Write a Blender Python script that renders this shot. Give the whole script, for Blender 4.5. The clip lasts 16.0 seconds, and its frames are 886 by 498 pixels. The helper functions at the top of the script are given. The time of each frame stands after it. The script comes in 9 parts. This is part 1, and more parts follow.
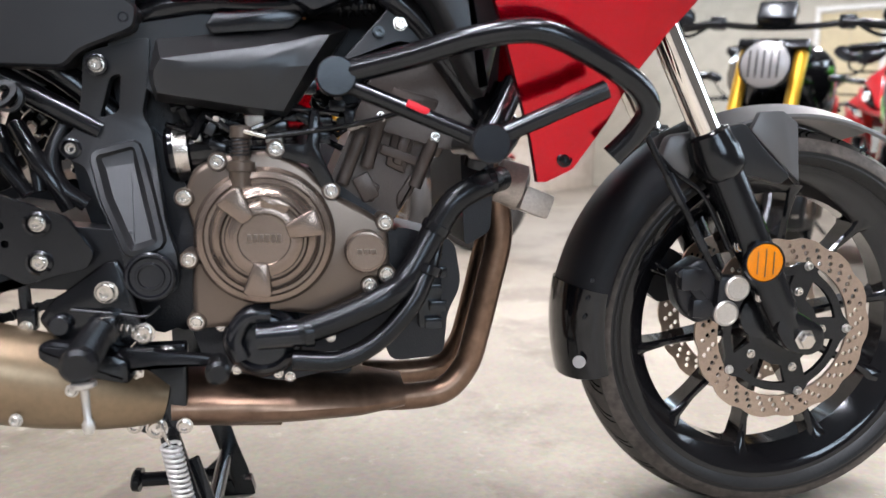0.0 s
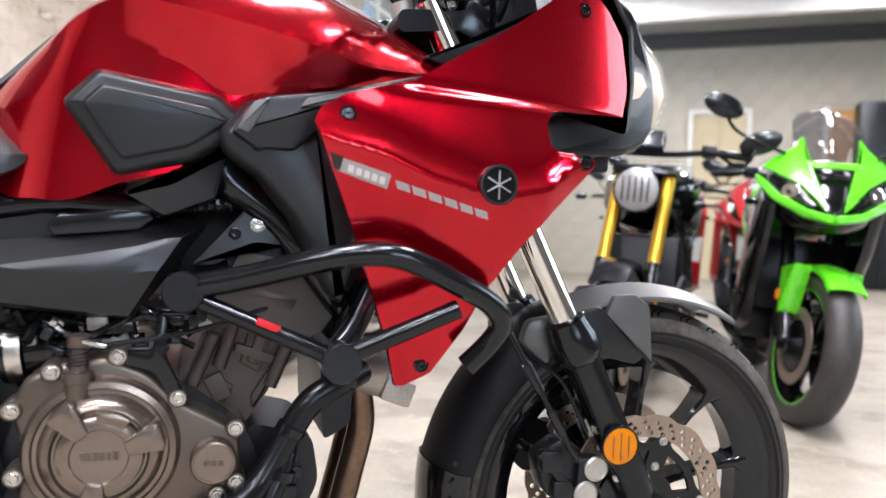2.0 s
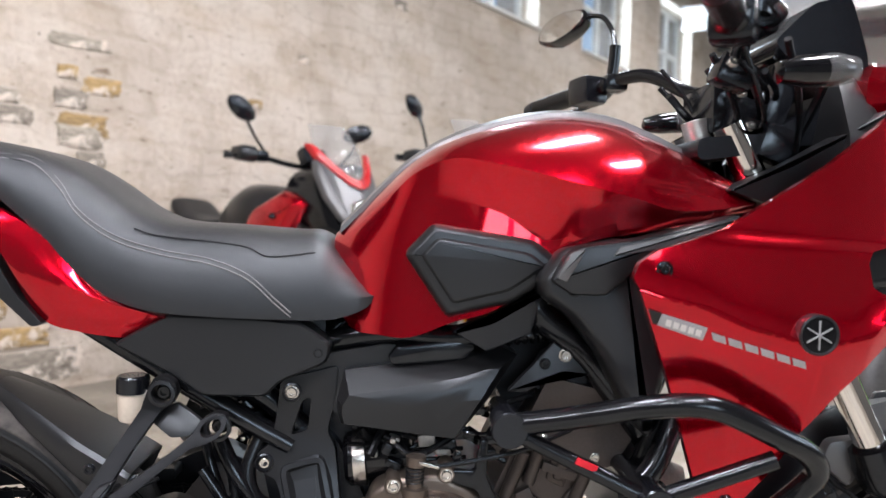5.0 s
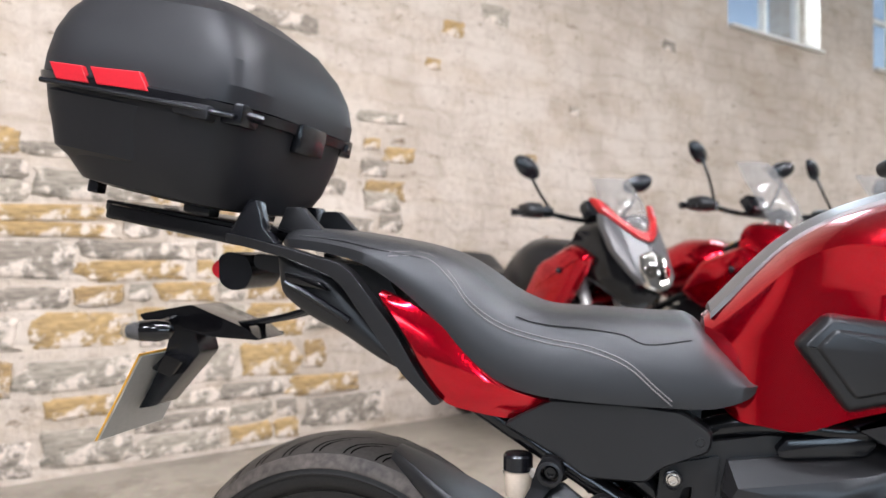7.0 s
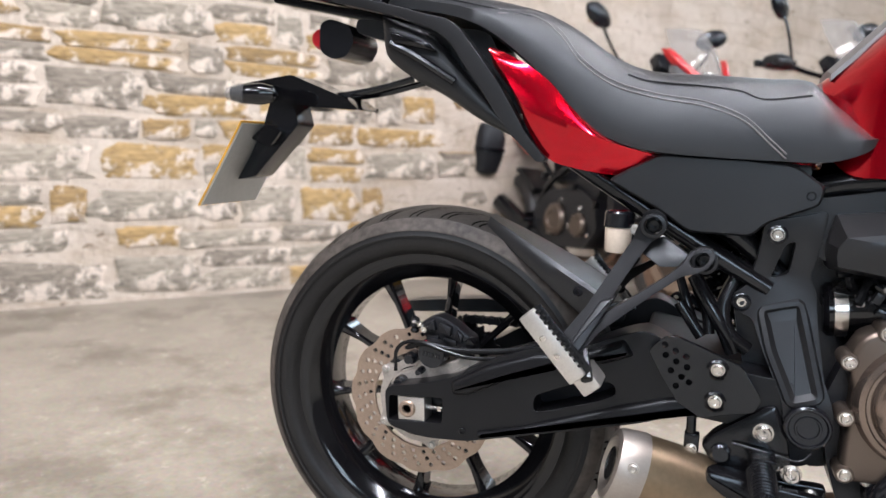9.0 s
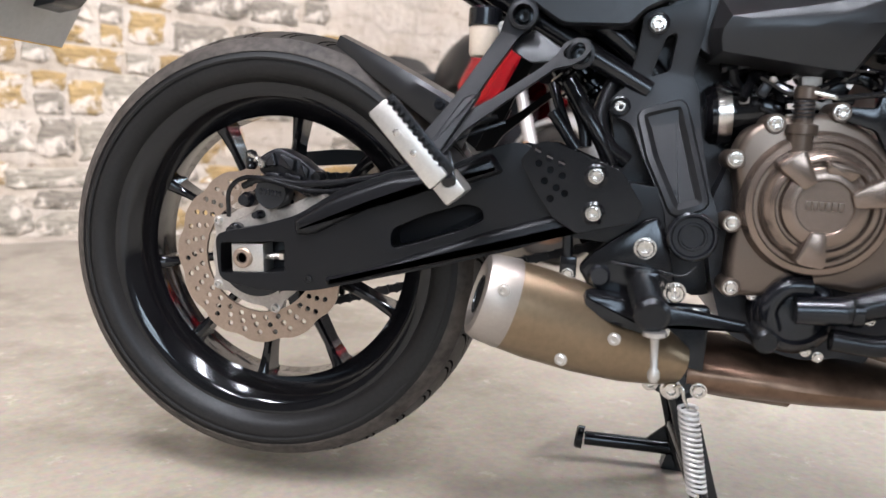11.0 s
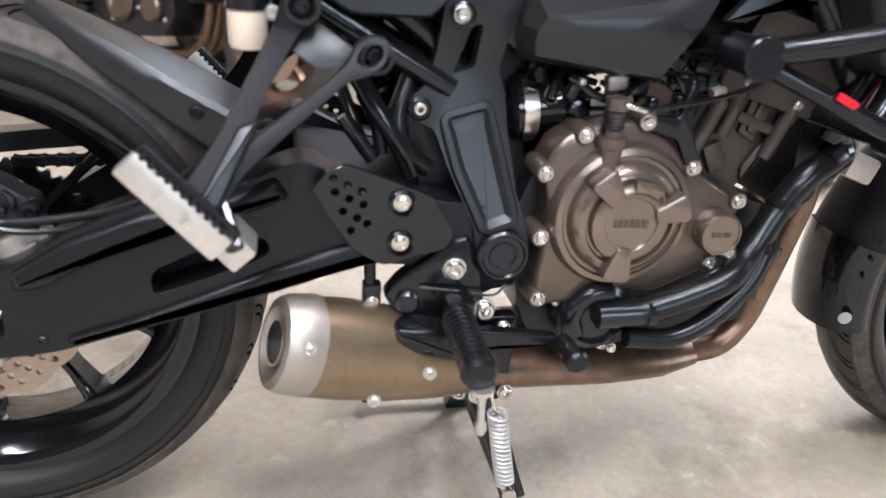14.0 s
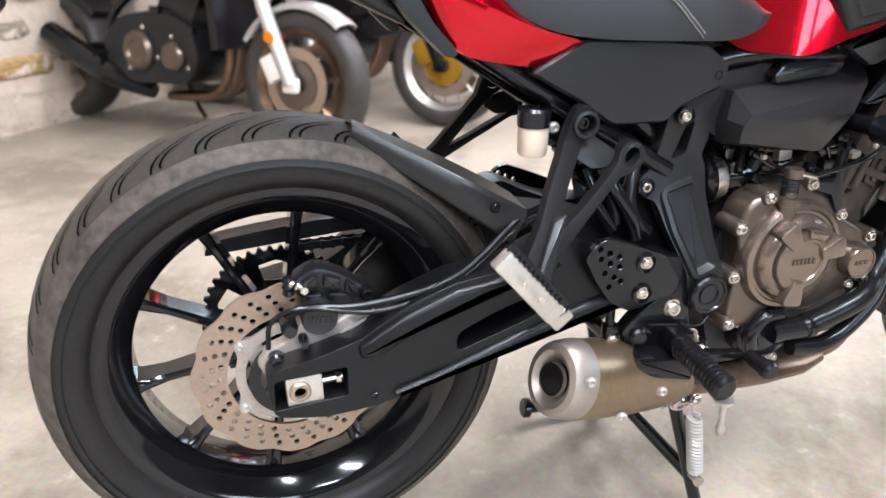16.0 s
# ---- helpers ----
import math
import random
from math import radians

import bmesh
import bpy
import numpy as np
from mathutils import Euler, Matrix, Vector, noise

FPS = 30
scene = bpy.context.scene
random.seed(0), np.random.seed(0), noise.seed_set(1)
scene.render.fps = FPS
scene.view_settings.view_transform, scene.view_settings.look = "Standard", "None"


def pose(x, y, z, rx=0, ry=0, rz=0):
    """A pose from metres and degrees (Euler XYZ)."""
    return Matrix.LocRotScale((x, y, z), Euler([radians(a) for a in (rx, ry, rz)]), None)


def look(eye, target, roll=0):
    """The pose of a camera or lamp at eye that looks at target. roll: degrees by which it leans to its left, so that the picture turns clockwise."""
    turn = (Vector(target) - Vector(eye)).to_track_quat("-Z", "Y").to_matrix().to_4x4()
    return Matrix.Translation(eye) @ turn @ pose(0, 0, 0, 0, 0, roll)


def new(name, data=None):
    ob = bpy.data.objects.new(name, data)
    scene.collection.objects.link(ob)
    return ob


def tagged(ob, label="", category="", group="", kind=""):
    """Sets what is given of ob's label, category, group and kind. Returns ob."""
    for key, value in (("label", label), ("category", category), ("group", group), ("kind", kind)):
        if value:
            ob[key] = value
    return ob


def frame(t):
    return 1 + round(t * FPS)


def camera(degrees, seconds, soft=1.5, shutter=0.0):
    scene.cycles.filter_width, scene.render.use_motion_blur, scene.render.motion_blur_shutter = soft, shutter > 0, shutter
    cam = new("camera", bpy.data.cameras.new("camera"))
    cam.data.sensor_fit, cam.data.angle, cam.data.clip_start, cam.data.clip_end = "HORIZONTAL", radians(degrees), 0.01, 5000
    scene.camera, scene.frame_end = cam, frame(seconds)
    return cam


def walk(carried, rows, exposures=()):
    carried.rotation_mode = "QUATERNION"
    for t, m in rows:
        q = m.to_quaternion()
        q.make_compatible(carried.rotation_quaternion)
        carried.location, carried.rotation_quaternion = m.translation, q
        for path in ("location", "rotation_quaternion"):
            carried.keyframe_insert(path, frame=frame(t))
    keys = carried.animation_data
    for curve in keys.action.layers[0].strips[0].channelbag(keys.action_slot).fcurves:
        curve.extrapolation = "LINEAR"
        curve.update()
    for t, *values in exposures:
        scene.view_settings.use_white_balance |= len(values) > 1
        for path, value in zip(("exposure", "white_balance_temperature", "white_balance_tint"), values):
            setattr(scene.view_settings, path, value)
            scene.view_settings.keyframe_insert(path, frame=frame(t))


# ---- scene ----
cam = camera(61.9, 16.0)
cam.data.dof.use_dof, cam.data.dof.focus_distance, cam.data.dof.aperture_fstop = True, 1.05, 3.8
PATH = [
    (0, (0.727, -1.05, 0.563), (1.104, 0.897, 0.305), 0.4),
    (0.5, (0.732, -1.058, 0.574), (1.16, 0.887, 0.393), 0.5),
    (1, (0.754, -1.052, 0.623), (1.248, 0.882, 0.495), 0.9),
    (1.5, (0.772, -1.049, 0.668), (1.344, 0.866, 0.582), 1.4),
    (2, (0.776, -1.045, 0.719), (1.417, 0.849, 0.663), 1.8),
    (2.5, (0.773, -1.049, 0.763), (1.459, 0.829, 0.734), 2.0),
    (3, (0.762, -1.057, 0.81), (1.459, 0.818, 0.797), 2.3),
    (3.2, (0.754, -1.062, 0.831), (1.45, 0.813, 0.825), 2.4),
    (5.3, (0.623, -1.073, 0.889), (0.606, 0.925, 0.8), 1.3),
    (5.5, (0.607, -1.078, 0.892), (0.527, 0.918, 0.812), 1.2),
    (6, (0.558, -1.091, 0.91), (0.284, 0.89, 0.867), 0.5),
    (6.5, (0.518, -1.116, 0.94), (0.069, 0.833, 0.943), -0.1),
    (7, (0.49, -1.123, 0.95), (-0.079, 0.794, 0.963), -0.1),
    (7.5, (0.461, -1.13, 0.912), (-0.187, 0.762, 0.874), 0.5),
    (8, (0.443, -1.135, 0.86), (-0.242, 0.74, 0.737), 1.1),
    (8.5, (0.427, -1.145, 0.808), (-0.259, 0.721, 0.589), 1.7),
    (9, (0.41, -1.172, 0.761), (-0.247, 0.695, 0.475), 2.3),
    (9.2, (0.415, -1.176, 0.735), (-0.223, 0.696, 0.432), 2.6),
    (11.3, (0.425, -1.012, 0.511), (0.171, 0.949, 0.206), 2.9),
    (11.5, (0.437, -0.995, 0.511), (0.252, 0.971, 0.195), 3.0),
    (12, (0.453, -0.953, 0.504), (0.508, 1.024, 0.209), 3.2),
    (12.5, (0.458, -0.898, 0.526), (0.726, 1.057, 0.199), 3.3),
    (13, (0.428, -0.866, 0.602), (0.851, 1.02, 0.087), 4.4),
    (13.5, (0.401, -0.832, 0.683), (0.842, 0.989, -0.017), 4.7),
    (14, (0.326, -0.857, 0.727), (0.755, 0.936, -0.048), 4.4),
    (14.5, (0.195, -0.899, 0.764), (0.677, 0.862, -0.053), 4.3),
    (15, (0.084, -0.933, 0.783), (0.623, 0.813, -0.03), 4.0),
    (15.5, (-0.011, -0.954, 0.813), (0.567, 0.788, 0.017), 3.1),
    (16, (-0.08, -0.919, 0.853), (0.508, 0.834, 0.09), 1.7),
]
walk(cam, [(t, look(eye, target, roll)) for t, eye, target, roll in PATH], [(0, 0.30), (1.5, 0.28), (3, 0.03), (5.5, -0.02), (7, 0.0), (9, 0.0), (11.5, 0.28), (12.5, 0.34), (14, 0.47), (15, 0.50), (16, 0.56)])

# ---- world, daylight and lamps ----
world = bpy.data.worlds.new("sky")
scene.world = world
world.use_nodes = True
wn = world.node_tree.nodes
sky = wn.new("ShaderNodeTexSky")
sky.sky_type = "NISHITA"
sky.sun_disc = False
sky.sun_elevation = radians(38)
sky.sun_rotation = radians(140)
wn["Background"].inputs["Strength"].default_value = 0.12
world.node_tree.links.new(sky.outputs["Color"], wn["Background"].inputs["Color"])

# The hall's own axes: U runs along the stone wall, W points from it into the hall.
HALL = radians(52.0)
U = Vector((math.cos(HALL), math.sin(HALL), 0))
W = Vector((math.sin(HALL), -math.cos(HALL), 0))
WALL_W = -2.436          # the stone wall's face, along W
END_U = 12.6            # the end wall's face, along U
BACK_U = -7.0
FAR_W = 6.0
CEIL = 4.7


def hall(u, w, z=0.0):
    return Vector((U.x * u + W.x * w, U.y * u + W.y * w, z))


def strip_lamp(u, w, z, length, power):
    data = bpy.data.lights.new("strip_lamp_light", "AREA")
    data.shape, data.size, data.size_y, data.energy = "RECTANGLE", length, 0.28, power
    data.color = (1.0, 0.94, 0.975)
    ob = new("strip_lamp_light", data)
    ob.matrix_world = Matrix.Translation(hall(u, w, z)) @ Matrix.Rotation(HALL, 4, "Z")
    return ob


# The last two hang out of view, added to brighten the end wall.
LAMPS = [(u, w) for u in (-4.2, -1.2, 1.8) for w in (0.5, 2.1)] + [(4.8, 2.4), (7.8, 2.6), (9.3, 0.2), (9.3, 3.4)]
for lu, lw in LAMPS:
    strip_lamp(lu, lw, 4.02, 1.5, 112)


# daylight through the high windows of the stone wall
SILL, HEAD = 2.78, 4.05
WINDOWS = [(4.75, 6.19), (7.22, 8.62), (9.70, 11.10)]
for wa, wb_ in WINDOWS:
    data = bpy.data.lights.new("window_daylight", "AREA")
    data.shape, data.size, data.size_y, data.energy = "RECTANGLE", wb_ - wa - 0.2, HEAD - SILL - 0.2, 55
    data.color = (0.72, 0.86, 1.0)
    ob = new("window_daylight", data)
    ob.matrix_world = Matrix.Translation(hall((wa + wb_) / 2, WALL_W - 0.16, (SILL + HEAD) / 2)) @ Matrix.Rotation(HALL, 4, "Z") @ Matrix.Rotation(radians(-90), 4, "X")


# unseen south windows, added and spaced to give black parts a bluish sheen
SOUTH = [(-6.7, -5.0), (-4.7, -3.0), (2.2, 4.4), (5.5, 7.7)]
for wa, wb_ in SOUTH:
    data = bpy.data.lights.new("window_daylight", "AREA")
    data.shape, data.size, data.size_y, data.energy = "RECTANGLE", wb_ - wa - 0.1, 1.9, 85
    data.color = (0.80, 0.90, 1.0)
    ob = new("window_daylight", data)
    ob.matrix_world = Matrix.Translation(hall((wa + wb_) / 2, FAR_W - 0.02, 2.55)) @ Matrix.Rotation(HALL, 4, "Z") @ Matrix.Rotation(radians(-90), 4, "X") @ Matrix.Rotation(radians(180), 4, "X")

# ---- materials ----
def nodes_of(name):
    m = bpy.data.materials.new(name)
    m.use_nodes = True
    nt = m.node_tree
    return m, nt, nt.nodes["Principled BSDF"]


def mat(name, colour, rough=0.5, metal=0.0, vary=0.12, grain=220.0, bump=0.0, coat=0.0, big=9.0, rvary=0.15, spec=0.5, random_piece=0.0):
    """Principled surface with variation at two scales, in object space."""
    m, nt, b = nodes_of(name)
    N, L = nt.nodes.new, nt.links.new
    co = N("ShaderNodeTexCoord")
    fine, wide = N("ShaderNodeTexNoise"), N("ShaderNodeTexNoise")
    fine.inputs["Scale"].default_value, fine.inputs["Detail"].default_value = grain, 3
    wide.inputs["Scale"].default_value, wide.inputs["Detail"].default_value = big, 4
    L(co.outputs["Object"], fine.inputs["Vector"])
    L(co.outputs["Object"], wide.inputs["Vector"])
    add = N("ShaderNodeMath")
    add.operation = "ADD"
    L(fine.outputs["Fac"], add.inputs[0])
    L(wide.outputs["Fac"], add.inputs[1])
    ramp = N("ShaderNodeMapRange")
    ramp.inputs["From Min"].default_value, ramp.inputs["From Max"].default_value = 0.6, 1.4
    ramp.inputs["To Min"].default_value, ramp.inputs["To Max"].default_value = 1 - vary, 1 + vary
    L(add.outputs[0], ramp.inputs["Value"])
    last = ramp.outputs["Result"]
    if random_piece:
        info, rp, mul = N("ShaderNodeObjectInfo"), N("ShaderNodeMapRange"), N("ShaderNodeMath")
        rp.inputs["To Min"].default_value, rp.inputs["To Max"].default_value = 1 - random_piece, 1 + random_piece
        L(info.outputs["Random"], rp.inputs["Value"])
        mul.operation = "MULTIPLY"
        L(last, mul.inputs[0])
        L(rp.outputs["Result"], mul.inputs[1])
        last = mul.outputs[0]
    mix = N("ShaderNodeVectorMath")
    mix.operation = "SCALE"
    mix.inputs[0].default_value = colour
    L(last, mix.inputs["Scale"])
    L(mix.outputs["Vector"], b.inputs["Base Color"])
    rr = N("ShaderNodeMapRange")
    rr.inputs["To Min"].default_value, rr.inputs["To Max"].default_value = max(0.02, rough - rvary * rough), min(1, rough + rvary * rough)
    L(wide.outputs["Fac"], rr.inputs["Value"])
    L(rr.outputs["Result"], b.inputs["Roughness"])
    b.inputs["Metallic"].default_value = metal
    b.inputs["Coat Weight"].default_value = coat
    b.inputs["Coat Roughness"].default_value = 0.04
    b.inputs["Specular IOR Level"].default_value = spec
    if max(colour) < 0.06:
        b.inputs["Specular Tint"].default_value = (0.80, 0.90, 1.0, 1)     # blue tint put into reflections, for cool daylight on black parts
    if bump:
        bp = N("ShaderNodeBump")
        bp.inputs["Strength"].default_value, bp.inputs["Distance"].default_value = bump, 0.002
        L(fine.outputs["Fac"], bp.inputs["Height"])
        L(bp.outputs["Normal"], b.inputs["Normal"])
    return m


RED = mat("candy_red_paint", (0.50, 0.0002, 0.0130), 0.18, 0.88, 0.05, 900, 0.0, 0.6, 4, 0.1, 0.2)
RED_DULL = mat("red_paint", (0.42, 0.006, 0.010), 0.30, 0.0, 0.06, 300, 0, 0.6)
BLACK_SATIN = mat("satin_black_plastic", (0.0058, 0.0062, 0.0085), 0.22, 0.0, 0.15, 700, 0.03, spec=0.55)
BLACK_MATT = mat("grained_black_plastic", (0.0120, 0.0122, 0.0135), 0.33, 0.0, 0.2, 900, 0.08, spec=0.5)
BLACK_DULL = mat("dull_black_plastic", (0.010, 0.0104, 0.0128), 0.5, 0.0, 0.2, 900, 0.15, spec=0.22)
BLACK_GLOSS = mat("gloss_black_paint", (0.004, 0.004, 0.005), 0.12, 0.0, 0.1, 200, 0, 0.3, spec=0.4)
BLACK_METAL = mat("black_coated_metal", (0.006, 0.006, 0.0072), 0.17, 0.2, 0.15, 500, 0.06, spec=0.6)
CAST_BLACK = mat("black_cast_metal", (0.015, 0.0152, 0.018), 0.30, 0.35, 0.25, 420, 0.2, spec=0.5)
BLACK_CASE = mat("scuffed_black_case_plastic", (0.010, 0.0103, 0.0125), 0.47, 0.0, 0.2, 900, 0.12, spec=0.36)
BLACK_ARM = mat("black_powder_coat", (0.005, 0.005, 0.006), 0.32, 0.0, 0.2, 800, 0.06, spec=0.34)
HANGER_BLACK = mat("dull_black_powder_coat", (0.0085, 0.0085, 0.0095), 0.42, 0.0, 0.2, 800, 0.08, spec=0.14)
DARK_GREY = mat("dark_grey_coated_metal", (0.020, 0.021, 0.0235), 0.36, 0.45, 0.1, 500, 0.06, spec=0.55)
RUBBER = mat("tyre_rubber", (0.039, 0.036, 0.034), 0.48, 0.0, 0.35, 130, 0.2, 0, 14, spec=0.4)
RUBBER_DUST = mat("dusty_tyre_shoulder", (0.058, 0.051, 0.046), 0.62, 0.0, 0.6, 90, 0.25, 0, 22, spec=0.3)
RUBBER_WALL = mat("tyre_sidewall_rubber", (0.0135, 0.0128, 0.0126), 0.45, 0.0, 0.3, 200, 0.1, spec=0.3)
RUBBER_SOFT = mat("soft_black_rubber", (0.006, 0.006, 0.007), 0.26, 0.0, 0.2, 300, 0.1, spec=0.35)
# Near-black colour supplies the shade of the tread grooves.
GROOVE_SHADE = mat("tread_groove_shade", (0.003, 0.003, 0.003), 0.95, 0.0, 0.1, spec=0.05)
CAST_GREY = mat("dark_bronze_grey_casting", (0.066, 0.057, 0.054), 0.36, 0.7, 0.15, 420, 0.15)
BRONZE = mat("bronze_cast_cover", (0.215, 0.178, 0.156), 0.26, 0.85, 0.08, 600, 0.03)
BRONZE_DARK = mat("dark_bronze_casting", (0.136, 0.113, 0.098), 0.32, 0.8, 0.08, 600, 0.05)
STEEL = mat("bright_steel", (0.62, 0.61, 0.59), 0.26, 1.0, 0.10, 350, 0.05)
CHROME = mat("polished_chrome", (0.75, 0.74, 0.72), 0.08, 1.0, 0.04, 200)
ALU = mat("brushed_aluminium", (0.55, 0.55, 0.54), 0.38, 0.9, 0.12, 350, 0.1)
ALU_CAST = mat("pale_cast_aluminium", (0.42, 0.40, 0.38), 0.5, 0.7, 0.2, 260, 0.2)
TITAN = mat("brown_heat_tinted_silencer", (0.24, 0.185, 0.125), 0.36, 0.85, 0.14, 120, 0.05, 0, 7)
SILENCER_CAP = mat("satin_steel_end_cap", (0.38, 0.36, 0.34), 0.46, 0.9, 0.08, 300, 0.05)
PIPE = mat("heat_stained_exhaust_steel", (0.20, 0.135, 0.10), 0.34, 0.9, 0.35, 60, 0.06, 0, 10)
DISC = mat("brake_disc_steel", (0.37, 0.30, 0.25), 0.42, 0.85, 0.14, 260, 0.1)
SEAT = mat("grey_black_seat_vinyl", (0.0195, 0.0208, 0.0232), 0.38, 0.0, 0.10, 1500, 0.25, spec=0.5)
SEAT_SIDE = mat("black_seat_vinyl", (0.012, 0.012, 0.0135), 0.45, 0.0, 0.10, 1500, 0.35)
THREAD = mat("grey_stitching", (0.16, 0.16, 0.17), 0.8)
GREY_PAINT = mat("satin_grey_paint", (0.105, 0.110, 0.118), 0.36, 0.35, 0.06, 900, 0.05)
GREY_LABEL = mat("silver_decal", (0.33, 0.34, 0.36), 0.35, 0.3, 0.04)
PALE_LABEL = mat("pale_decal", (0.62, 0.60, 0.60), 0.35, 0.0, 0.04)
ORANGE = mat("orange_reflector", (0.60, 0.19, 0.0), 0.22, 0.0, 0.2, 700, 0.3, 0.15, spec=0.3)
RED_LENS = mat("red_reflector", (0.52, 0.004, 0.018), 0.45, 0.0, 0.1, 400, 0.1, 0.0)
RESERVOIR = mat("cloudy_plastic", (0.62, 0.55, 0.47), 0.35, 0.0, 0.08, 200)
GOLD = mat("gold_anodised_metal", (0.62, 0.36, 0.04), 0.3, 0.8, 0.08, 300)
GREEN = mat("lime_green_paint", (0.10, 0.62, 0.012), 0.28, 0.0, 0.05, 400, 0, 0.8)
SILVER_PAINT = mat("silver_paint", (0.50, 0.51, 0.52), 0.35, 0.4, 0.06, 400, 0, 0.4)
WHITE_PLASTIC = mat("white_plastic", (0.72, 0.72, 0.70), 0.4, 0.0, 0.05)
PLATE_BACK = mat("grey_plate_back", (0.42, 0.43, 0.42), 0.45, 0.0, 0.08, 120)
YELLOW = mat("yellow_plate_edge", (0.80, 0.42, 0.03), 0.35)


def glass(name, colour, rough=0.02, alpha=0.25):
    m, nt, b = nodes_of(name)
    b.inputs["Base Color"].default_value = (*colour, 1)
    b.inputs["Roughness"].default_value = rough
    b.inputs["Alpha"].default_value = alpha
    b.inputs["Specular IOR Level"].default_value = 0.6
    return m


SCREEN = glass("smoked_screen", (0.25, 0.26, 0.27), 0.03, 0.28)
SCREEN_DARK = glass("dark_screen", (0.05, 0.05, 0.055), 0.05, 0.5)
# Pale peach paints in the warm light that the headlight reflects.
LAMP_PEACH = mat("peach_lamp_reflection", (0.90, 0.74, 0.62), 0.5, 0.0, 0.12, 60)
LENS = glass("clear_lens", (0.85, 0.85, 0.83), 0.03, 0.14)
MIRROR = mat("mirror_glass", (0.85, 0.86, 0.87), 0.03, 1.0, 0.02)


# ---- mesh tools ----
from mathutils.bvhtree import BVHTree


def mesh_ob(name, bm, material, smooth=True, angle=35):
    me = bpy.data.meshes.new(name)
    bmesh.ops.recalc_face_normals(bm, faces=bm.faces[:])
    if smooth:
        lim = radians(angle)
        for f in bm.faces:
            f.smooth = True
        for e in bm.edges:
            if len(e.link_faces) == 2 and e.calc_face_angle(0) > lim:
                e.smooth = False
    bm.to_mesh(me)
    bm.free()
    me.materials.append(material)
    return new(name, me)


def part(name, bm, material, parent, label="", smooth=True, angle=35):
    ob = mesh_ob(name, bm, material, smooth, angle)
    ob.parent = parent
    if label:
        tagged(ob, label)
    return ob


def thing(name, label, category, group="", at=None, kind=""):
    ob = new(name)
    ob.empty_display_size = 0.1
    if at is not None:
        ob.matrix_basis = at
    return tagged(ob, label, category, group, kind)


def shared(ob, name, m, parent):
    """One more piece on the same mesh."""
    o = new(name, ob.data)
    o.matrix_basis = m
    o.parent = parent
    return o


def rounded(pts, r=0.006, n=3):
    """Polygon of (x, z) with its corners rounded."""
    out, k = [], len(pts)
    for i in range(k):
        p, a, b = (Vector(pts[j % k]) for j in (i, i - 1, i + 1))
        da, db = a - p, b - p
        t = min(r, da.length * 0.45, db.length * 0.45)
        a, b = p + da.normalized() * t, p + db.normalized() * t
        for s in range(n + 1):
            s /= n
            out.append(tuple((1 - s) ** 2 * a + 2 * s * (1 - s) * p + s * s * b))
    return out


def inset(pts, d):
    """The closed polygon moved inwards by d."""
    area = sum(pts[i - 1][0] * pts[i][1] - pts[i][0] * pts[i - 1][1] for i in range(len(pts)))
    sg = 1 if area > 0 else -1
    out, k = [], len(pts)
    for i in range(k):
        p = Vector(pts[i])
        a, b = (p - Vector(pts[i - 1])), (Vector(pts[(i + 1) % k]) - p)
        na, nb = Vector((-a.y, a.x)).normalized() * sg, Vector((-b.y, b.x)).normalized() * sg
        nn = na + nb
        if nn.length < 1e-6:
            nn = na
        nn.normalize()
        out.append(tuple(p + nn * (d / max(0.5, nn.dot(na) if na.length else 1))))
    return out


def skin(rings, close=True, caps=True, bm=None):
    """Quads between rings of equally many points."""
    bm = bm or bmesh.new()
    vs = [[bm.verts.new(p) for p in r] for r in rings]
    k = len(rings[0])
    for a, b in zip(vs, vs[1:]):
        for i in range(k if close else k - 1):
            j = (i + 1) % k
            bm.faces.new((a[i], a[j], b[j], b[i]))
    if caps and close:
        bm.faces.new(vs[0])
        bm.faces.new(vs[-1])
    return bm


def slab(pts, y0, y1, r=0.003, corner=0.006, n=2, bm=None):
    """Plate in the xz plane between y0 (inner) and y1 (outer), outer edge rounded by r."""
    ol = rounded(pts, corner) if corner else list(pts)
    sg = 1 if y1 > y0 else -1
    rings = [[(x, y0, z) for x, z in ol]]
    for s in range(n + 1):
        a = math.pi / 2 * s / n
        q = inset(ol, r * (1 - math.cos(a))) if s else ol
        rings.append([(x, y1 - sg * r * (1 - math.sin(a)), z) for x, z in q])
    bm2 = skin(rings, caps=True, bm=bm)
    return bm2


def pillow(pts, y0, y1, depth=0.012, width=0.02, corner=0.012, steps=4, bm=None):
    """Plate whose outer face swells gently over width."""
    ol = rounded(pts, corner)
    sg = 1 if y1 > y0 else -1
    rings = [[(x, y0, z) for x, z in ol], [(x, y1 - sg * depth, z) for x, z in ol]]
    for s in range(1, steps + 1):
        t = s / steps
        q = inset(ol, width * t)
        rings.append([(x, y1 - sg * depth * (1 - math.sin(math.pi / 2 * t)), z) for x, z in q])
    return skin(rings, bm=bm)


def holed(outer, holes, y0, y1, bm=None):
    """Flat plate with round or shaped holes through it."""
    b2 = bmesh.new()
    edges = []
    for loop in [outer, *holes]:
        vs = [b2.verts.new((x, y0, z)) for x, z in loop]
        edges += [b2.edges.new((vs[i - 1], vs[i])) for i in range(len(vs))]
    bmesh.ops.triangle_fill(b2, edges=edges, use_beauty=True)
    ex = bmesh.ops.extrude_face_region(b2, geom=b2.faces[:])
    bmesh.ops.translate(b2, verts=[g for g in ex["geom"] if isinstance(g, bmesh.types.BMVert)], vec=(0, y1 - y0, 0))
    if bm is None:
        return b2
    return join(bm, b2)


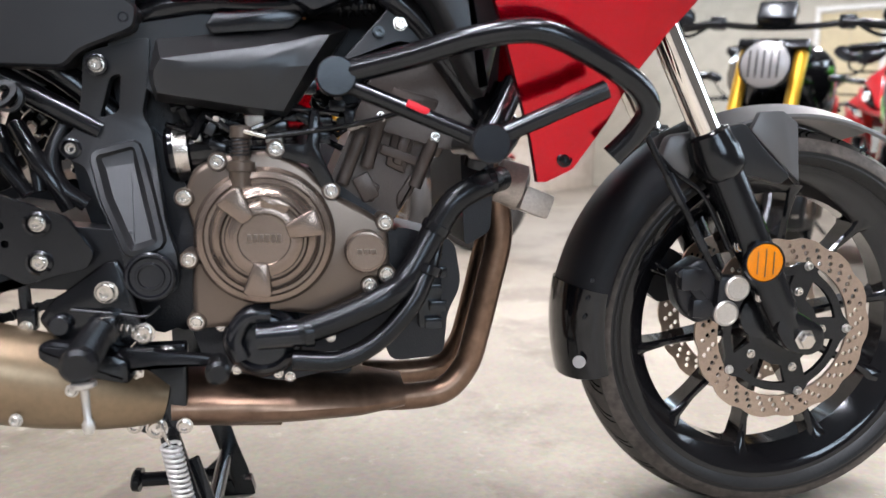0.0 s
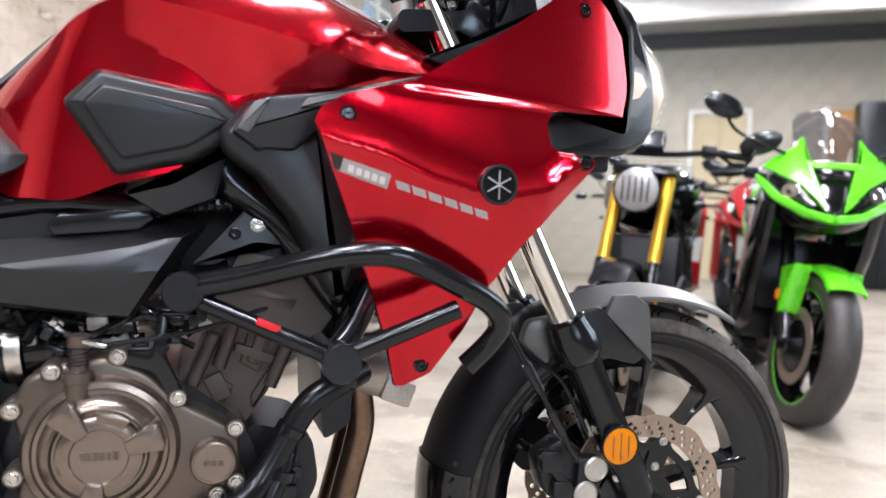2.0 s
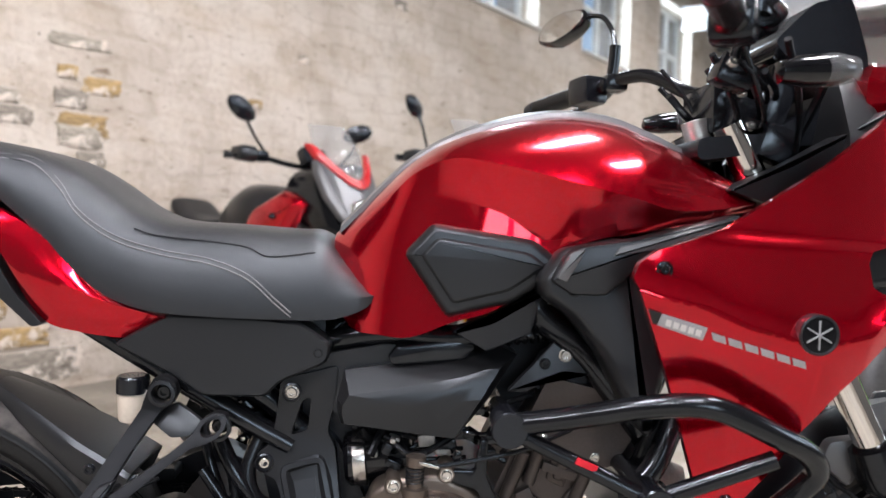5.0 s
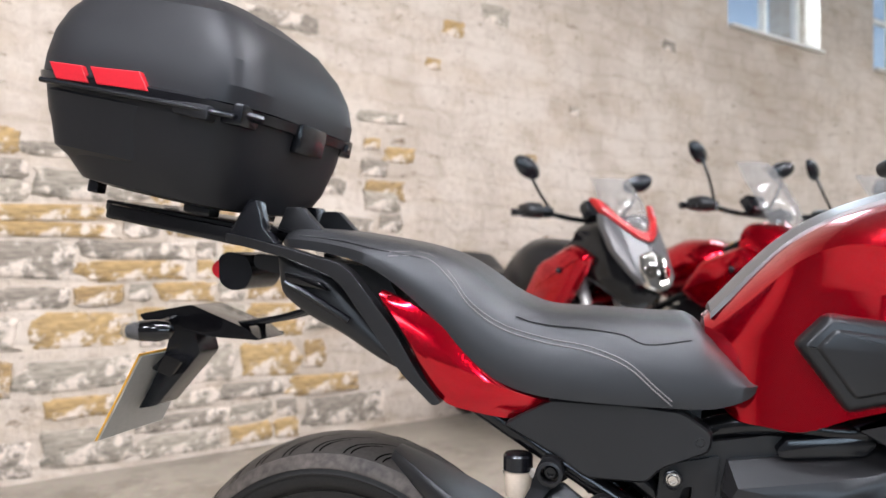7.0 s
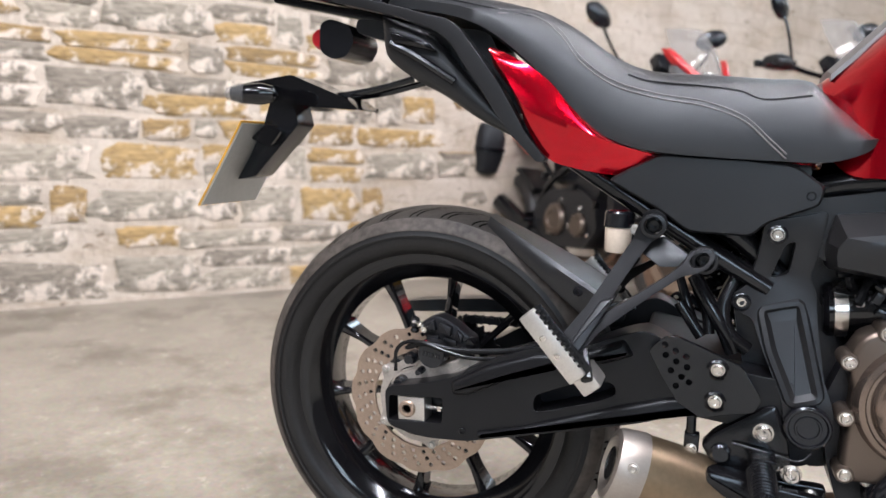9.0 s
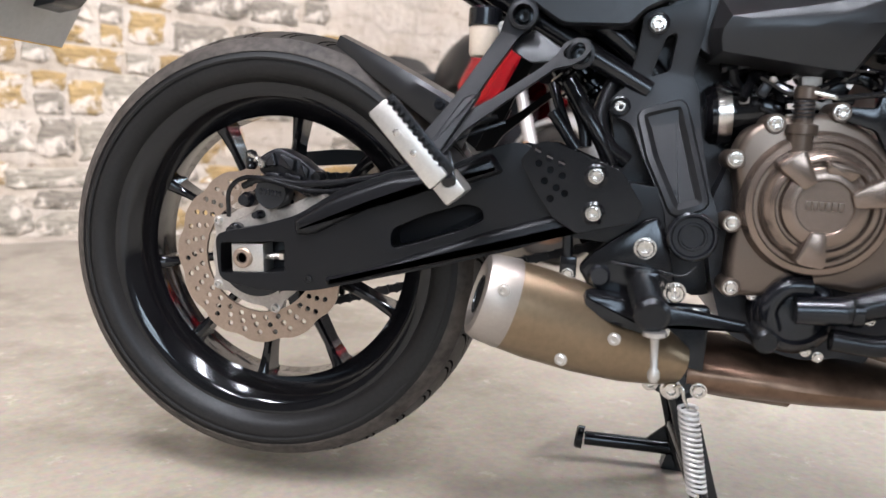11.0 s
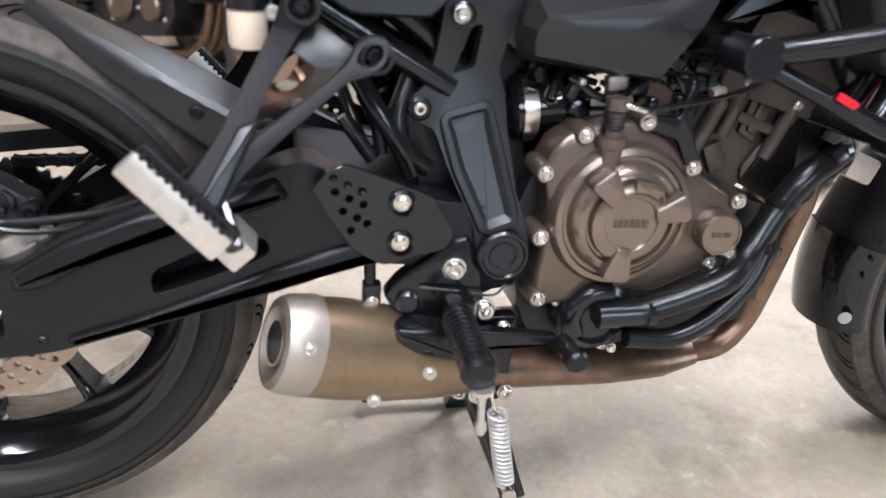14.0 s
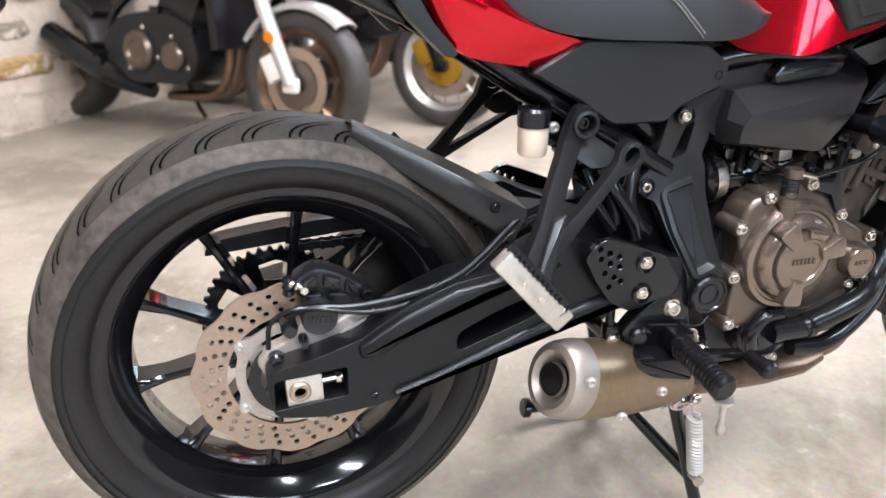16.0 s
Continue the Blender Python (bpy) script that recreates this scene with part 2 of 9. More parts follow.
def soft_edges(bm, offset=0.003, segments=2, least=55):
    """Rounds every sharp edge of a plate."""
    es = [e for e in bm.edges if len(e.link_faces) == 2 and e.calc_face_angle(0) > radians(least)]
    bmesh.ops.bevel(bm, geom=es, offset=offset, segments=segments, affect="EDGES", profile=0.6, clamp_overlap=True)
    return bm


def facet(pts, y0, y1, edge, fall, drop=0.0, r=0.003):
    """Moulded cover: outline, a chamfer of width edge and depth fall all round (wider by drop along the top), flat face."""
    sg = 1 if y1 > y0 else -1
    ol = rounded(pts, 0.008, 2)
    mid = sum(p[1] for p in ol) / len(ol)
    face = [(x, z - drop * max(0, min(1, (z - mid) / 0.02))) for x, z in inset(ol, edge)]
    bm = skin([[(x, y0, z) for x, z in ol], [(x, y1 - sg * fall, z) for x, z in ol], [(x, y1, z) for x, z in face]])
    return soft_edges(bm, r, 2, 14)


def warp(bm, fn):
    for v in bm.verts:
        v.co = fn(v.co)
    return bm


def join(a, b):
    me = bpy.data.meshes.new("tmp")
    b.to_mesh(me)
    b.free()
    a.from_mesh(me)
    bpy.data.meshes.remove(me)
    return a


def ring_pts(cx, cz, r, n=24, phase=0.0):
    return [(cx + r * math.cos(phase + 2 * math.pi * i / n), cz + r * math.sin(phase + 2 * math.pi * i / n)) for i in range(n)]


def lathe(profile, centre=(0, 0, 0), seg=48, axis=(0, 1, 0), caps=True, close_profile=False, bm=None):
    """Turns (radius, height along axis) round axis."""
    q = Vector((0, 0, 1)).rotation_difference(Vector(axis).normalized())
    c = Vector(centre)
    rings = []
    prof = list(profile) + ([profile[0]] if close_profile else [])
    for r, h in prof:
        r = max(r, 0.0002)
        rings.append([c + q @ Vector((r * math.cos(2 * math.pi * i / seg), r * math.sin(2 * math.pi * i / seg), h)) for i in range(seg)])
    return skin(rings, caps=caps and not close_profile, bm=bm)


def spline(pts, per=6):
    """Catmull-Rom through the points."""
    P = [Vector(p) for p in pts]
    P = [2 * P[0] - P[1], *P, 2 * P[-1] - P[-2]]
    out = []
    for i in range(1, len(P) - 2):
        for s in range(per):
            t = s / per
            a, b, c, d = P[i - 1:i + 3]
            out.append(0.5 * (2 * b + (c - a) * t + (2 * a - 5 * b + 4 * c - d) * t * t + (3 * b - a - 3 * c + d) * t ** 3))
    return out + [P[-2]]


def tube(pts, r, seg=12, per=6, smooth=True, bm=None, flat=1.0, radii=None):
    """A round bar swept along the points."""
    path = spline(pts, per) if smooth and len(pts) > 2 else [Vector(p) for p in pts]
    n = len(path)
    rings, ref = [], None
    for i, p in enumerate(path):
        d = (path[min(i + 1, n - 1)] - path[max(i - 1, 0)]).normalized()
        if ref is None:
            ref = d.orthogonal().normalized()
        ref = (ref - d * ref.dot(d)).normalized()
        side = d.cross(ref)
        rr = r if radii is None else np.interp(i / (n - 1), np.linspace(0, 1, len(radii)), radii)
        rings.append([p + (ref * math.cos(2 * math.pi * k / seg) + side * math.sin(2 * math.pi * k / seg) * flat) * rr for k in range(seg)])
    return skin(rings, bm=bm)


def box(c, s, bevel=0.003, rot=None, bm=None):
    """Bevelled block: centre, sizes, optional rotation matrix."""
    b2 = bmesh.new()
    bmesh.ops.create_cube(b2, size=1)
    bmesh.ops.scale(b2, vec=s, verts=b2.verts[:])
    if bevel:
        bmesh.ops.bevel(b2, geom=b2.edges[:], offset=min(bevel, min(s) * 0.45), segments=2, affect="EDGES", profile=0.6)
    if rot is not None:
        bmesh.ops.transform(b2, matrix=rot.to_4x4(), verts=b2.verts[:])
    bmesh.ops.translate(b2, vec=c, verts=b2.verts[:])
    return b2 if bm is None else join(bm, b2)


def bar(a, b, w, h, bevel=0.003, bm=None, up=(0, 0, 1)):
    """Rectangular bar from a to b."""
    a, b = Vector(a), Vector(b)
    d = (b - a)
    m = Matrix.Identity(3)
    x = d.normalized()
    y = Vector(up).cross(x).normalized()
    z = x.cross(y)
    m.col[0], m.col[1], m.col[2] = x, y, z
    return box((a + b) / 2, (d.length, w, h), bevel, m, bm)


def superring(a, b, z, n=32, e=4.0, cx=0.0, cy=0.0):
    out = []
    for i in range(n):
        t = 2 * math.pi * i / n
        c, s = math.cos(t), math.sin(t)
        out.append(Vector((cx + a * math.copysign(abs(c) ** (2 / e), c), cy + b * math.copysign(abs(s) ** (2 / e), s), z)))
    return out


def resample(pts, n):
    P = [Vector(p) for p in pts]
    L = [0.0]
    for a, b in zip(P, P[1:]):
        L.append(L[-1] + (b - a).length)
    return [Vector((np.interp(L[-1] * i / n, L, [p[0] for p in P]), np.interp(L[-1] * i / n, L, [p[1] for p in P]))) for i in range(n + 1)]


def patch(upper, lower, y_edge, bulge, nu=28, nv=12, sharp=0.5, ridge=None, thick=0.02):
    """Swollen panel between an upper and a lower line of (x, z); ridge: (place across, height) of a fold along it."""
    A, B = resample(spline([(x, z, 0) for x, z in upper], 4) if len(upper) > 2 else upper, nu), resample(spline([(x, z, 0) for x, z in lower], 4) if len(lower) > 2 else lower, nu)
    sg = 1 if y_edge > 0 else -1
    rows = []
    for i in range(nu + 1):
        u = i / nu
        row = []
        for j in range(nv + 1):
            v = j / nv
            p = A[i] * (1 - v) + B[i] * v
            k = (max(0, math.sin(math.pi * v)) ** sharp) * (max(0, math.sin(math.pi * min(max(u, 0), 1))) ** (sharp * 0.6))
            y = y_edge + sg * bulge * k
            if ridge:
                y += sg * ridge[1] * max(0, 1 - abs(v - ridge[0]) / 0.35) * k
            row.append(Vector((p.x, y, p.y)))
        rows.append(row)
    return skin([r + [Vector((p.x, y_edge - sg * thick, p.z)) for p in reversed(r)] for r in rows])


def mirror_y(bm):
    b2 = bm.copy()
    bmesh.ops.scale(b2, vec=(1, -1, 1), verts=b2.verts[:])
    bmesh.ops.reverse_faces(b2, faces=b2.faces[:])
    return b2


BOLT = {}


def bolt(parent, x, y, z, r=0.0065, material=None, axis=(0, -1, 0), name="bolt", h=None):
    """Socket-head bolt; all of one size share a mesh."""
    material = material or STEEL
    key = (r, material.name, h)
    if key not in BOLT:
        hh = h or r * 0.9
        bm = lathe([(r * 1.25, 0), (r * 1.25, r * 0.2), (r, r * 0.22), (r, hh * 0.8), (r * 0.85, hh), (r * 0.55, hh), (r * 0.5, hh * 0.45), (0, hh * 0.4)], seg=14, axis=(0, 0, 1))
        BOLT[key] = mesh_ob(name, bm, material)
        ob = BOLT[key]
    else:
        ob = new(name, BOLT[key].data)
    ob.matrix_basis = Matrix.Translation((x, y, z)) @ Vector((0, 0, 1)).rotation_difference(Vector(axis).normalized()).to_matrix().to_4x4()
    ob.parent = parent
    return ob

# ---- hall materials ----
def floor_material():
    m, nt, b = nodes_of("worn_concrete")
    N, L = nt.nodes.new, nt.links.new
    co = N("ShaderNodeTexCoord")

    def noise_at(scale, detail=5, rough=0.6):
        n = N("ShaderNodeTexNoise")
        n.inputs["Scale"].default_value, n.inputs["Detail"].default_value, n.inputs["Roughness"].default_value = scale, detail, rough
        L(co.outputs["Object"], n.inputs["Vector"])
        return n
    big, mid, fine, blot = noise_at(0.7), noise_at(4.5, 6, 0.65), noise_at(70, 4), noise_at(2.0, 8, 0.7)
    ramp = N("ShaderNodeValToRGB")
    e = ramp.color_ramp.elements
    e[0].position, e[0].color = 0.30, (0.180, 0.160, 0.130, 1)
    e[1].position, e[1].color = 0.72, (0.390, 0.352, 0.290, 1)
    k = e.new(0.52)
    k.color = (0.302, 0.270, 0.220, 1)
    mix = N("ShaderNodeMix")
    mix.data_type, mix.blend_type = "FLOAT", "MIX"
    mix.inputs[0].default_value = 0.45
    L(big.outputs["Fac"], mix.inputs[2])
    L(mid.outputs["Fac"], mix.inputs[3])
    L(mix.outputs[0], ramp.inputs["Fac"])
    spots = N("ShaderNodeValToRGB")
    s = spots.color_ramp.elements
    s[0].position, s[0].color = 0.40, (0.60, 0.58, 0.55, 1)
    s[1].position, s[1].color = 0.50, (1, 1, 1, 1)
    L(blot.outputs["Fac"], spots.inputs["Fac"])
    mul = N("ShaderNodeMix")
    mul.data_type, mul.blend_type = "RGBA", "MULTIPLY"
    mul.inputs[0].default_value = 0.8
    L(ramp.outputs["Color"], mul.inputs[6])
    L(spots.outputs["Color"], mul.inputs[7])
    mul2 = N("ShaderNodeMix")
    mul2.data_type, mul2.blend_type = "RGBA", "OVERLAY"
    mul2.inputs[0].default_value = 0.35
    L(mul.outputs[2], mul2.inputs[6])
    L(fine.outputs["Color"], mul2.inputs[7])
    # chips of pale laitance and dark scuffs
    last = mul2.outputs[2]
    for sc, lo, hi, tint, amount in ((16.0, 0.60, 0.66, (0.46, 0.42, 0.36), 0.55), (38.0, 0.64, 0.70, (0.10, 0.09, 0.08), 0.55), (7.0, 0.62, 0.74, (0.16, 0.145, 0.12), 0.40)):
        nz, rp, mx = noise_at(sc, 7, 0.72), N("ShaderNodeMapRange"), N("ShaderNodeMix")
        rp.inputs["From Min"].default_value, rp.inputs["From Max"].default_value, rp.inputs["To Max"].default_value = lo, hi, amount
        L(nz.outputs["Fac"], rp.inputs["Value"])
        mx.data_type = "RGBA"
        L(rp.outputs["Result"], mx.inputs[0])
        L(last, mx.inputs[6])
        mx.inputs[7].default_value = (*tint, 1)
        last = mx.outputs[2]
    hue = N("ShaderNodeHueSaturation")
    hue.inputs["Saturation"].default_value = 0.85
    L(last, hue.inputs["Color"])
    L(hue.outputs["Color"], b.inputs["Base Color"])
    rr = N("ShaderNodeMapRange")
    rr.inputs["To Min"].default_value, rr.inputs["To Max"].default_value = 0.38, 0.72
    L(mid.outputs["Fac"], rr.inputs["Value"])
    L(rr.outputs["Result"], b.inputs["Roughness"])
    bp = N("ShaderNodeBump")
    bp.inputs["Strength"].default_value, bp.inputs["Distance"].default_value = 0.35, 0.004
    L(mid.outputs["Fac"], bp.inputs["Height"])
    L(bp.outputs["Normal"], b.inputs["Normal"])
    return m


def wall_material(name, base, dark, scale, bump, patch=None, courses=False):
    """Rough lime-washed surface with dirt patches."""
    m, nt, b = nodes_of(name)
    N, L = nt.nodes.new, nt.links.new
    co = N("ShaderNodeTexCoord")
    n1, n2, n3 = N("ShaderNodeTexNoise"), N("ShaderNodeTexNoise"), N("ShaderNodeTexNoise")
    for n, s, d in ((n1, scale, 8), (n2, scale * 9, 5), (n3, scale * 0.35, 3)):
        n.inputs["Scale"].default_value, n.inputs["Detail"].default_value, n.inputs["Roughness"].default_value = s, d, 0.65
        L(co.outputs["Object"], n.inputs["Vector"])
    ramp = N("ShaderNodeValToRGB")
    e = ramp.color_ramp.elements
    e[0].position, e[0].color = 0.33, (*dark, 1)
    e[1].position, e[1].color = 0.56, (*base, 1)
    add = N("ShaderNodeMath")
    add.operation = "MULTIPLY_ADD"
    add.inputs[1].default_value = 0.35
    L(n2.outputs["Fac"], add.inputs[0])
    sub = N("ShaderNodeMath")
    sub.operation = "MULTIPLY"
    sub.inputs[1].default_value = 0.68
    L(n1.outputs["Fac"], sub.inputs[0])
    L(sub.outputs[0], add.inputs[2])
    L(add.outputs[0], ramp.inputs["Fac"])
    col = ramp.outputs["Color"]
    if patch:
        pr = N("ShaderNodeValToRGB")
        q = pr.color_ramp.elements
        q[0].position, q[0].color = 0.52, (0, 0, 0, 1)
        q[1].position, q[1].color = 0.62, (1, 1, 1, 1)
        L(n3.outputs["Fac"], pr.inputs["Fac"])
        mx = N("ShaderNodeMix")
        mx.data_type = "RGBA"
        L(pr.outputs["Color"], mx.inputs[0])
        L(col, mx.inputs[6])
        mx.inputs[7].default_value = (*patch, 1)
        col = mx.outputs[2]
    L(col, b.inputs["Base Color"])
    b.inputs["Roughness"].default_value = 0.85
    bp = N("ShaderNodeBump")
    bp.inputs["Strength"].default_value, bp.inputs["Distance"].default_value = bump, 0.02
    L(add.outputs[0], bp.inputs["Height"])
    if courses:
        # grime in level streaks and pits where the wash has come away
        flat = N("ShaderNodeMapping")
        flat.inputs["Scale"].default_value = (1.0, 1.0, 2.4)
        L(co.outputs["Object"], flat.inputs["Vector"])
        for sc, lo, hi, tint, amount in ((2.2, 0.36, 0.52, (0.74, 0.66, 0.54), 0.45), (6.5, 0.325, 0.375, (0.34, 0.28, 0.21), 0.85), (17.0, 0.33, 0.37, (0.30, 0.26, 0.21), 0.8)):
            nz = N("ShaderNodeTexNoise")
            nz.inputs["Scale"].default_value, nz.inputs["Detail"].default_value, nz.inputs["Roughness"].default_value = sc, 8, 0.7
            L(flat.outputs["Vector"], nz.inputs["Vector"])
            rp = N("ShaderNodeValToRGB")
            rp.color_ramp.elements[0].position, rp.color_ramp.elements[0].color = lo, (*tint, 1)
            rp.color_ramp.elements[1].position, rp.color_ramp.elements[1].color = hi, (1, 1, 1, 1)
            L(nz.outputs["Fac"], rp.inputs["Fac"])
            ml = N("ShaderNodeMix")
            ml.data_type, ml.blend_type = "RGBA", "MULTIPLY"
            ml.inputs[0].default_value = amount
            L(col, ml.inputs[6])
            L(rp.outputs["Color"], ml.inputs[7])
            col = ml.outputs[2]
        # buried stone courses showing through the wash
        sep, cmb = N("ShaderNodeSeparateXYZ"), N("ShaderNodeCombineXYZ")
        L(co.outputs["Object"], sep.inputs[0])
        wob = N("ShaderNodeTexNoise")
        wob.inputs["Scale"].default_value, wob.inputs["Detail"].default_value = 2.4, 6
        L(co.outputs["Object"], wob.inputs["Vector"])
        for k, out in enumerate(("X", "Z")):
            ad = N("ShaderNodeMath")
            ad.operation = "MULTIPLY_ADD"
            ad.inputs[1].default_value = 0.30 if k == 0 else 0.22
            L(wob.outputs["Fac"], ad.inputs[0])
            L(sep.outputs[out], ad.inputs[2])
            L(ad.outputs[0], cmb.inputs[k])
        br = N("ShaderNodeTexBrick")
        br.inputs["Color1"].default_value, br.inputs["Color2"].default_value, br.inputs["Mortar"].default_value = (1, 1, 1, 1), (0.75, 0.75, 0.75, 1), (0, 0, 0, 1)
        br.inputs["Scale"].default_value, br.inputs["Mortar Size"].default_value, br.inputs["Mortar Smooth"].default_value = 1.0, 0.026, 1.0
        br.inputs["Brick Width"].default_value, br.inputs["Row Height"].default_value = 0.34, 0.135
        L(cmb.outputs[0], br.inputs["Vector"])
        bp2 = N("ShaderNodeBump")
        bp2.inputs["Strength"].default_value, bp2.inputs["Distance"].default_value = 0.20, 0.02
        L(br.outputs["Color"], bp2.inputs["Height"])
        L(bp.outputs["Normal"], bp2.inputs["Normal"])
        L(bp2.outputs["Normal"], b.inputs["Normal"])
        # shadow lines of the courses, darkened into the joint colour
        gr = N("ShaderNodeMix")
        gr.data_type, gr.blend_type = "RGBA", "MULTIPLY"
        pt = N("ShaderNodeMath")
        pt.operation = "MULTIPLY"
        pt.inputs[1].default_value = 0.42
        L(n3.outputs["Fac"], pt.inputs[0])
        L(pt.outputs[0], gr.inputs[0])
        L(col, gr.inputs[6])
        mk = N("ShaderNodeMix")
        mk.data_type = "RGBA"
        mk.inputs[6].default_value, mk.inputs[7].default_value = (0.55, 0.49, 0.40, 1), (1, 1, 1, 1)
        L(br.outputs["Color"], mk.inputs[0])
        L(mk.outputs[2], gr.inputs[7])
        L(gr.outputs[2], b.inputs["Base Color"])
    else:
        L(bp.outputs["Normal"], b.inputs["Normal"])
    return m


def stone_material(name, colours):
    m, nt, b = nodes_of(name)
    N, L = nt.nodes.new, nt.links.new
    co, info = N("ShaderNodeTexCoord"), N("ShaderNodeObjectInfo")
    geo = N("ShaderNodeNewGeometry")
    pick = N("ShaderNodeMath")
    pick.operation = "ADD"
    L(info.outputs["Random"], pick.inputs[0])
    L(geo.outputs["Random Per Island"], pick.inputs[1])
    wrap = N("ShaderNodeMath")
    wrap.operation = "FRACT"
    L(pick.outputs[0], wrap.inputs[0])
    ramp = N("ShaderNodeValToRGB")
    ramp.color_ramp.interpolation = "CONSTANT"
    e = ramp.color_ramp.elements
    for i, c in enumerate(colours):
        k = e[i] if i < 2 else e.new(0.5)
        k.position, k.color = i / len(colours), (*c, 1)
    L(wrap.outputs[0], ramp.inputs["Fac"])
    mp = N("ShaderNodeMapping")
    mp.inputs["Scale"].default_value = (1, 1, 6.0)
    L(co.outputs["Object"], mp.inputs["Vector"])
    n1, n2 = N("ShaderNodeTexNoise"), N("ShaderNodeTexNoise")
    for n, s in ((n1, 9), (n2, 15)):
        n.inputs["Scale"].default_value, n.inputs["Detail"].default_value, n.inputs["Roughness"].default_value = s, 6, 0.65
        L(mp.outputs["Vector"], n.inputs["Vector"])
    mr = N("ShaderNodeMapRange")
    mr.inputs["From Min"].default_value, mr.inputs["From Max"].default_value = 0.3, 0.7
    mr.inputs["To Min"].default_value, mr.inputs["To Max"].default_value = 0.6, 1.35
    L(n1.outputs["Fac"], mr.inputs["Value"])
    # dark bedding seams through the split faces
    seam = N("ShaderNodeMapRange")
    seam.inputs["From Min"].default_value, seam.inputs["From Max"].default_value = 0.36, 0.52
    seam.inputs["To Min"].default_value, seam.inputs["To Max"].default_value = 0.62, 1.25
    L(n2.outputs["Fac"], seam.inputs["Value"])
    both = N("ShaderNodeMath")
    both.operation = "MULTIPLY"
    L(mr.outputs["Result"], both.inputs[0])
    L(seam.outputs["Result"], both.inputs[1])
    sc = N("ShaderNodeVectorMath")
    sc.operation = "SCALE"
    L(ramp.outputs["Color"], sc.inputs[0])
    L(both.outputs[0], sc.inputs["Scale"])
    # remains of lime mortar smeared over the face
    lime = N("ShaderNodeValToRGB")
    q = lime.color_ramp.elements
    q[0].position, q[0].color = 0.51, (0, 0, 0, 1)
    q[1].position, q[1].color = 0.57, (1, 1, 1, 1)
    n3 = N("ShaderNodeTexNoise")
    n3.inputs["Scale"].default_value, n3.inputs["Detail"].default_value, n3.inputs["Roughness"].default_value = 6.5, 10, 0.72
    L(co.outputs["Object"], n3.inputs["Vector"])
    L(n3.outputs["Fac"], lime.inputs["Fac"])
    mx = N("ShaderNodeMix")
    mx.data_type = "RGBA"
    L(lime.outputs["Color"], mx.inputs[0])
    L(sc.outputs["Vector"], mx.inputs[6])
    mx.inputs[7].default_value = (0.66, 0.59, 0.52, 1)
    L(mx.outputs[2], b.inputs["Base Color"])
    b.inputs["Roughness"].default_value = 0.85
    bp = N("ShaderNodeBump")
    bp.inputs["Strength"].default_value, bp.inputs["Distance"].default_value = 0.7, 0.012
    L(n1.outputs["Fac"], bp.inputs["Height"])
    L(bp.outputs["Normal"], b.inputs["Normal"])
    return m


CONCRETE = floor_material()
MORTAR = wall_material("lime_mortar", (0.58, 0.525, 0.463), (0.39, 0.335, 0.275), 3.0, 1.6, (0.46, 0.405, 0.345), courses=True)
BLOCK = wall_material("painted_blockwork", (0.468, 0.445, 0.382), (0.390, 0.367, 0.312), 1.2, 0.4)
# Ceiling and unseen walls are dark to deepen reflections on glossy parts.
CEILING = wall_material("dark_ceiling_boards", (0.133, 0.130, 0.128), (0.094, 0.092, 0.090), 0.8, 0.2)
REFLECT_DARK = wall_material("dark_wall_for_reflections", (0.101, 0.098, 0.094), (0.070, 0.069, 0.066), 1.2, 0.4)
STONE = stone_material("field_stone", [(0.270, 0.245, 0.205), (0.330, 0.228, 0.105), (0.305, 0.276, 0.230), (0.275, 0.190, 0.092), (0.225, 0.200, 0.168), (0.290, 0.240, 0.165), (0.350, 0.245, 0.115), (0.255, 0.222, 0.175)])
BEAM = mat("pale_painted_steel", (0.72, 0.71, 0.71), 0.5, 0.0, 0.1, 60)
VOID_DARK = mat("roof_void_shade", (0.07, 0.07, 0.075), 0.7, 0.0, 0.2, 30)
FRAME_WHITE = mat("white_window_frame", (0.70, 0.70, 0.68), 0.45)
DOOR_TAN = mat("tan_boarded_door", (0.50, 0.43, 0.28), 0.6, 0.0, 0.1, 30)
DOOR_ORANGE = mat("varnished_wood_door", (0.50, 0.26, 0.08), 0.45, 0.0, 0.12, 40)
WINDOW_GLASS = glass("window_glass", (0.75, 0.85, 0.95), 0.02, 0.10)

BASIS = Matrix.Rotation(HALL, 4, "Z")          # local x along U, local y away from the hall (-W)


def wall_box(name, u0, u1, w0, w1, z0, z1, material, label="", bevel=0.0, parent=None):
    bm = box(((u0 + u1) / 2, -(w0 + w1) / 2, (z0 + z1) / 2), (abs(u1 - u0), abs(w1 - w0), z1 - z0), bevel)
    ob = mesh_ob(name, bm, material, smooth=False)
    if parent:
        ob.parent = parent
    else:
        ob.matrix_basis = BASIS
        tagged(ob, label, kind="structure")
    return ob


# ---- floor and ceiling ----
bm = bmesh.new()
bmesh.ops.create_grid(bm, x_segments=2, y_segments=2, size=1)
bmesh.ops.scale(bm, vec=(11, 6.5, 1), verts=bm.verts[:])
bmesh.ops.translate(bm, vec=(3, -2.2, 0), verts=bm.verts[:])
floor = tagged(mesh_ob("floor", bm, CONCRETE, smooth=False), "worn pale concrete floor with grey stains", "floor", kind="structure")
floor.matrix_basis = BASIS
ceiling = wall_box("ceiling", BACK_U - 0.3, END_U + 0.3, WALL_W - 0.6, FAR_W + 0.3, CEIL, CEIL + 0.15, CEILING, "dark boarded workshop ceiling")

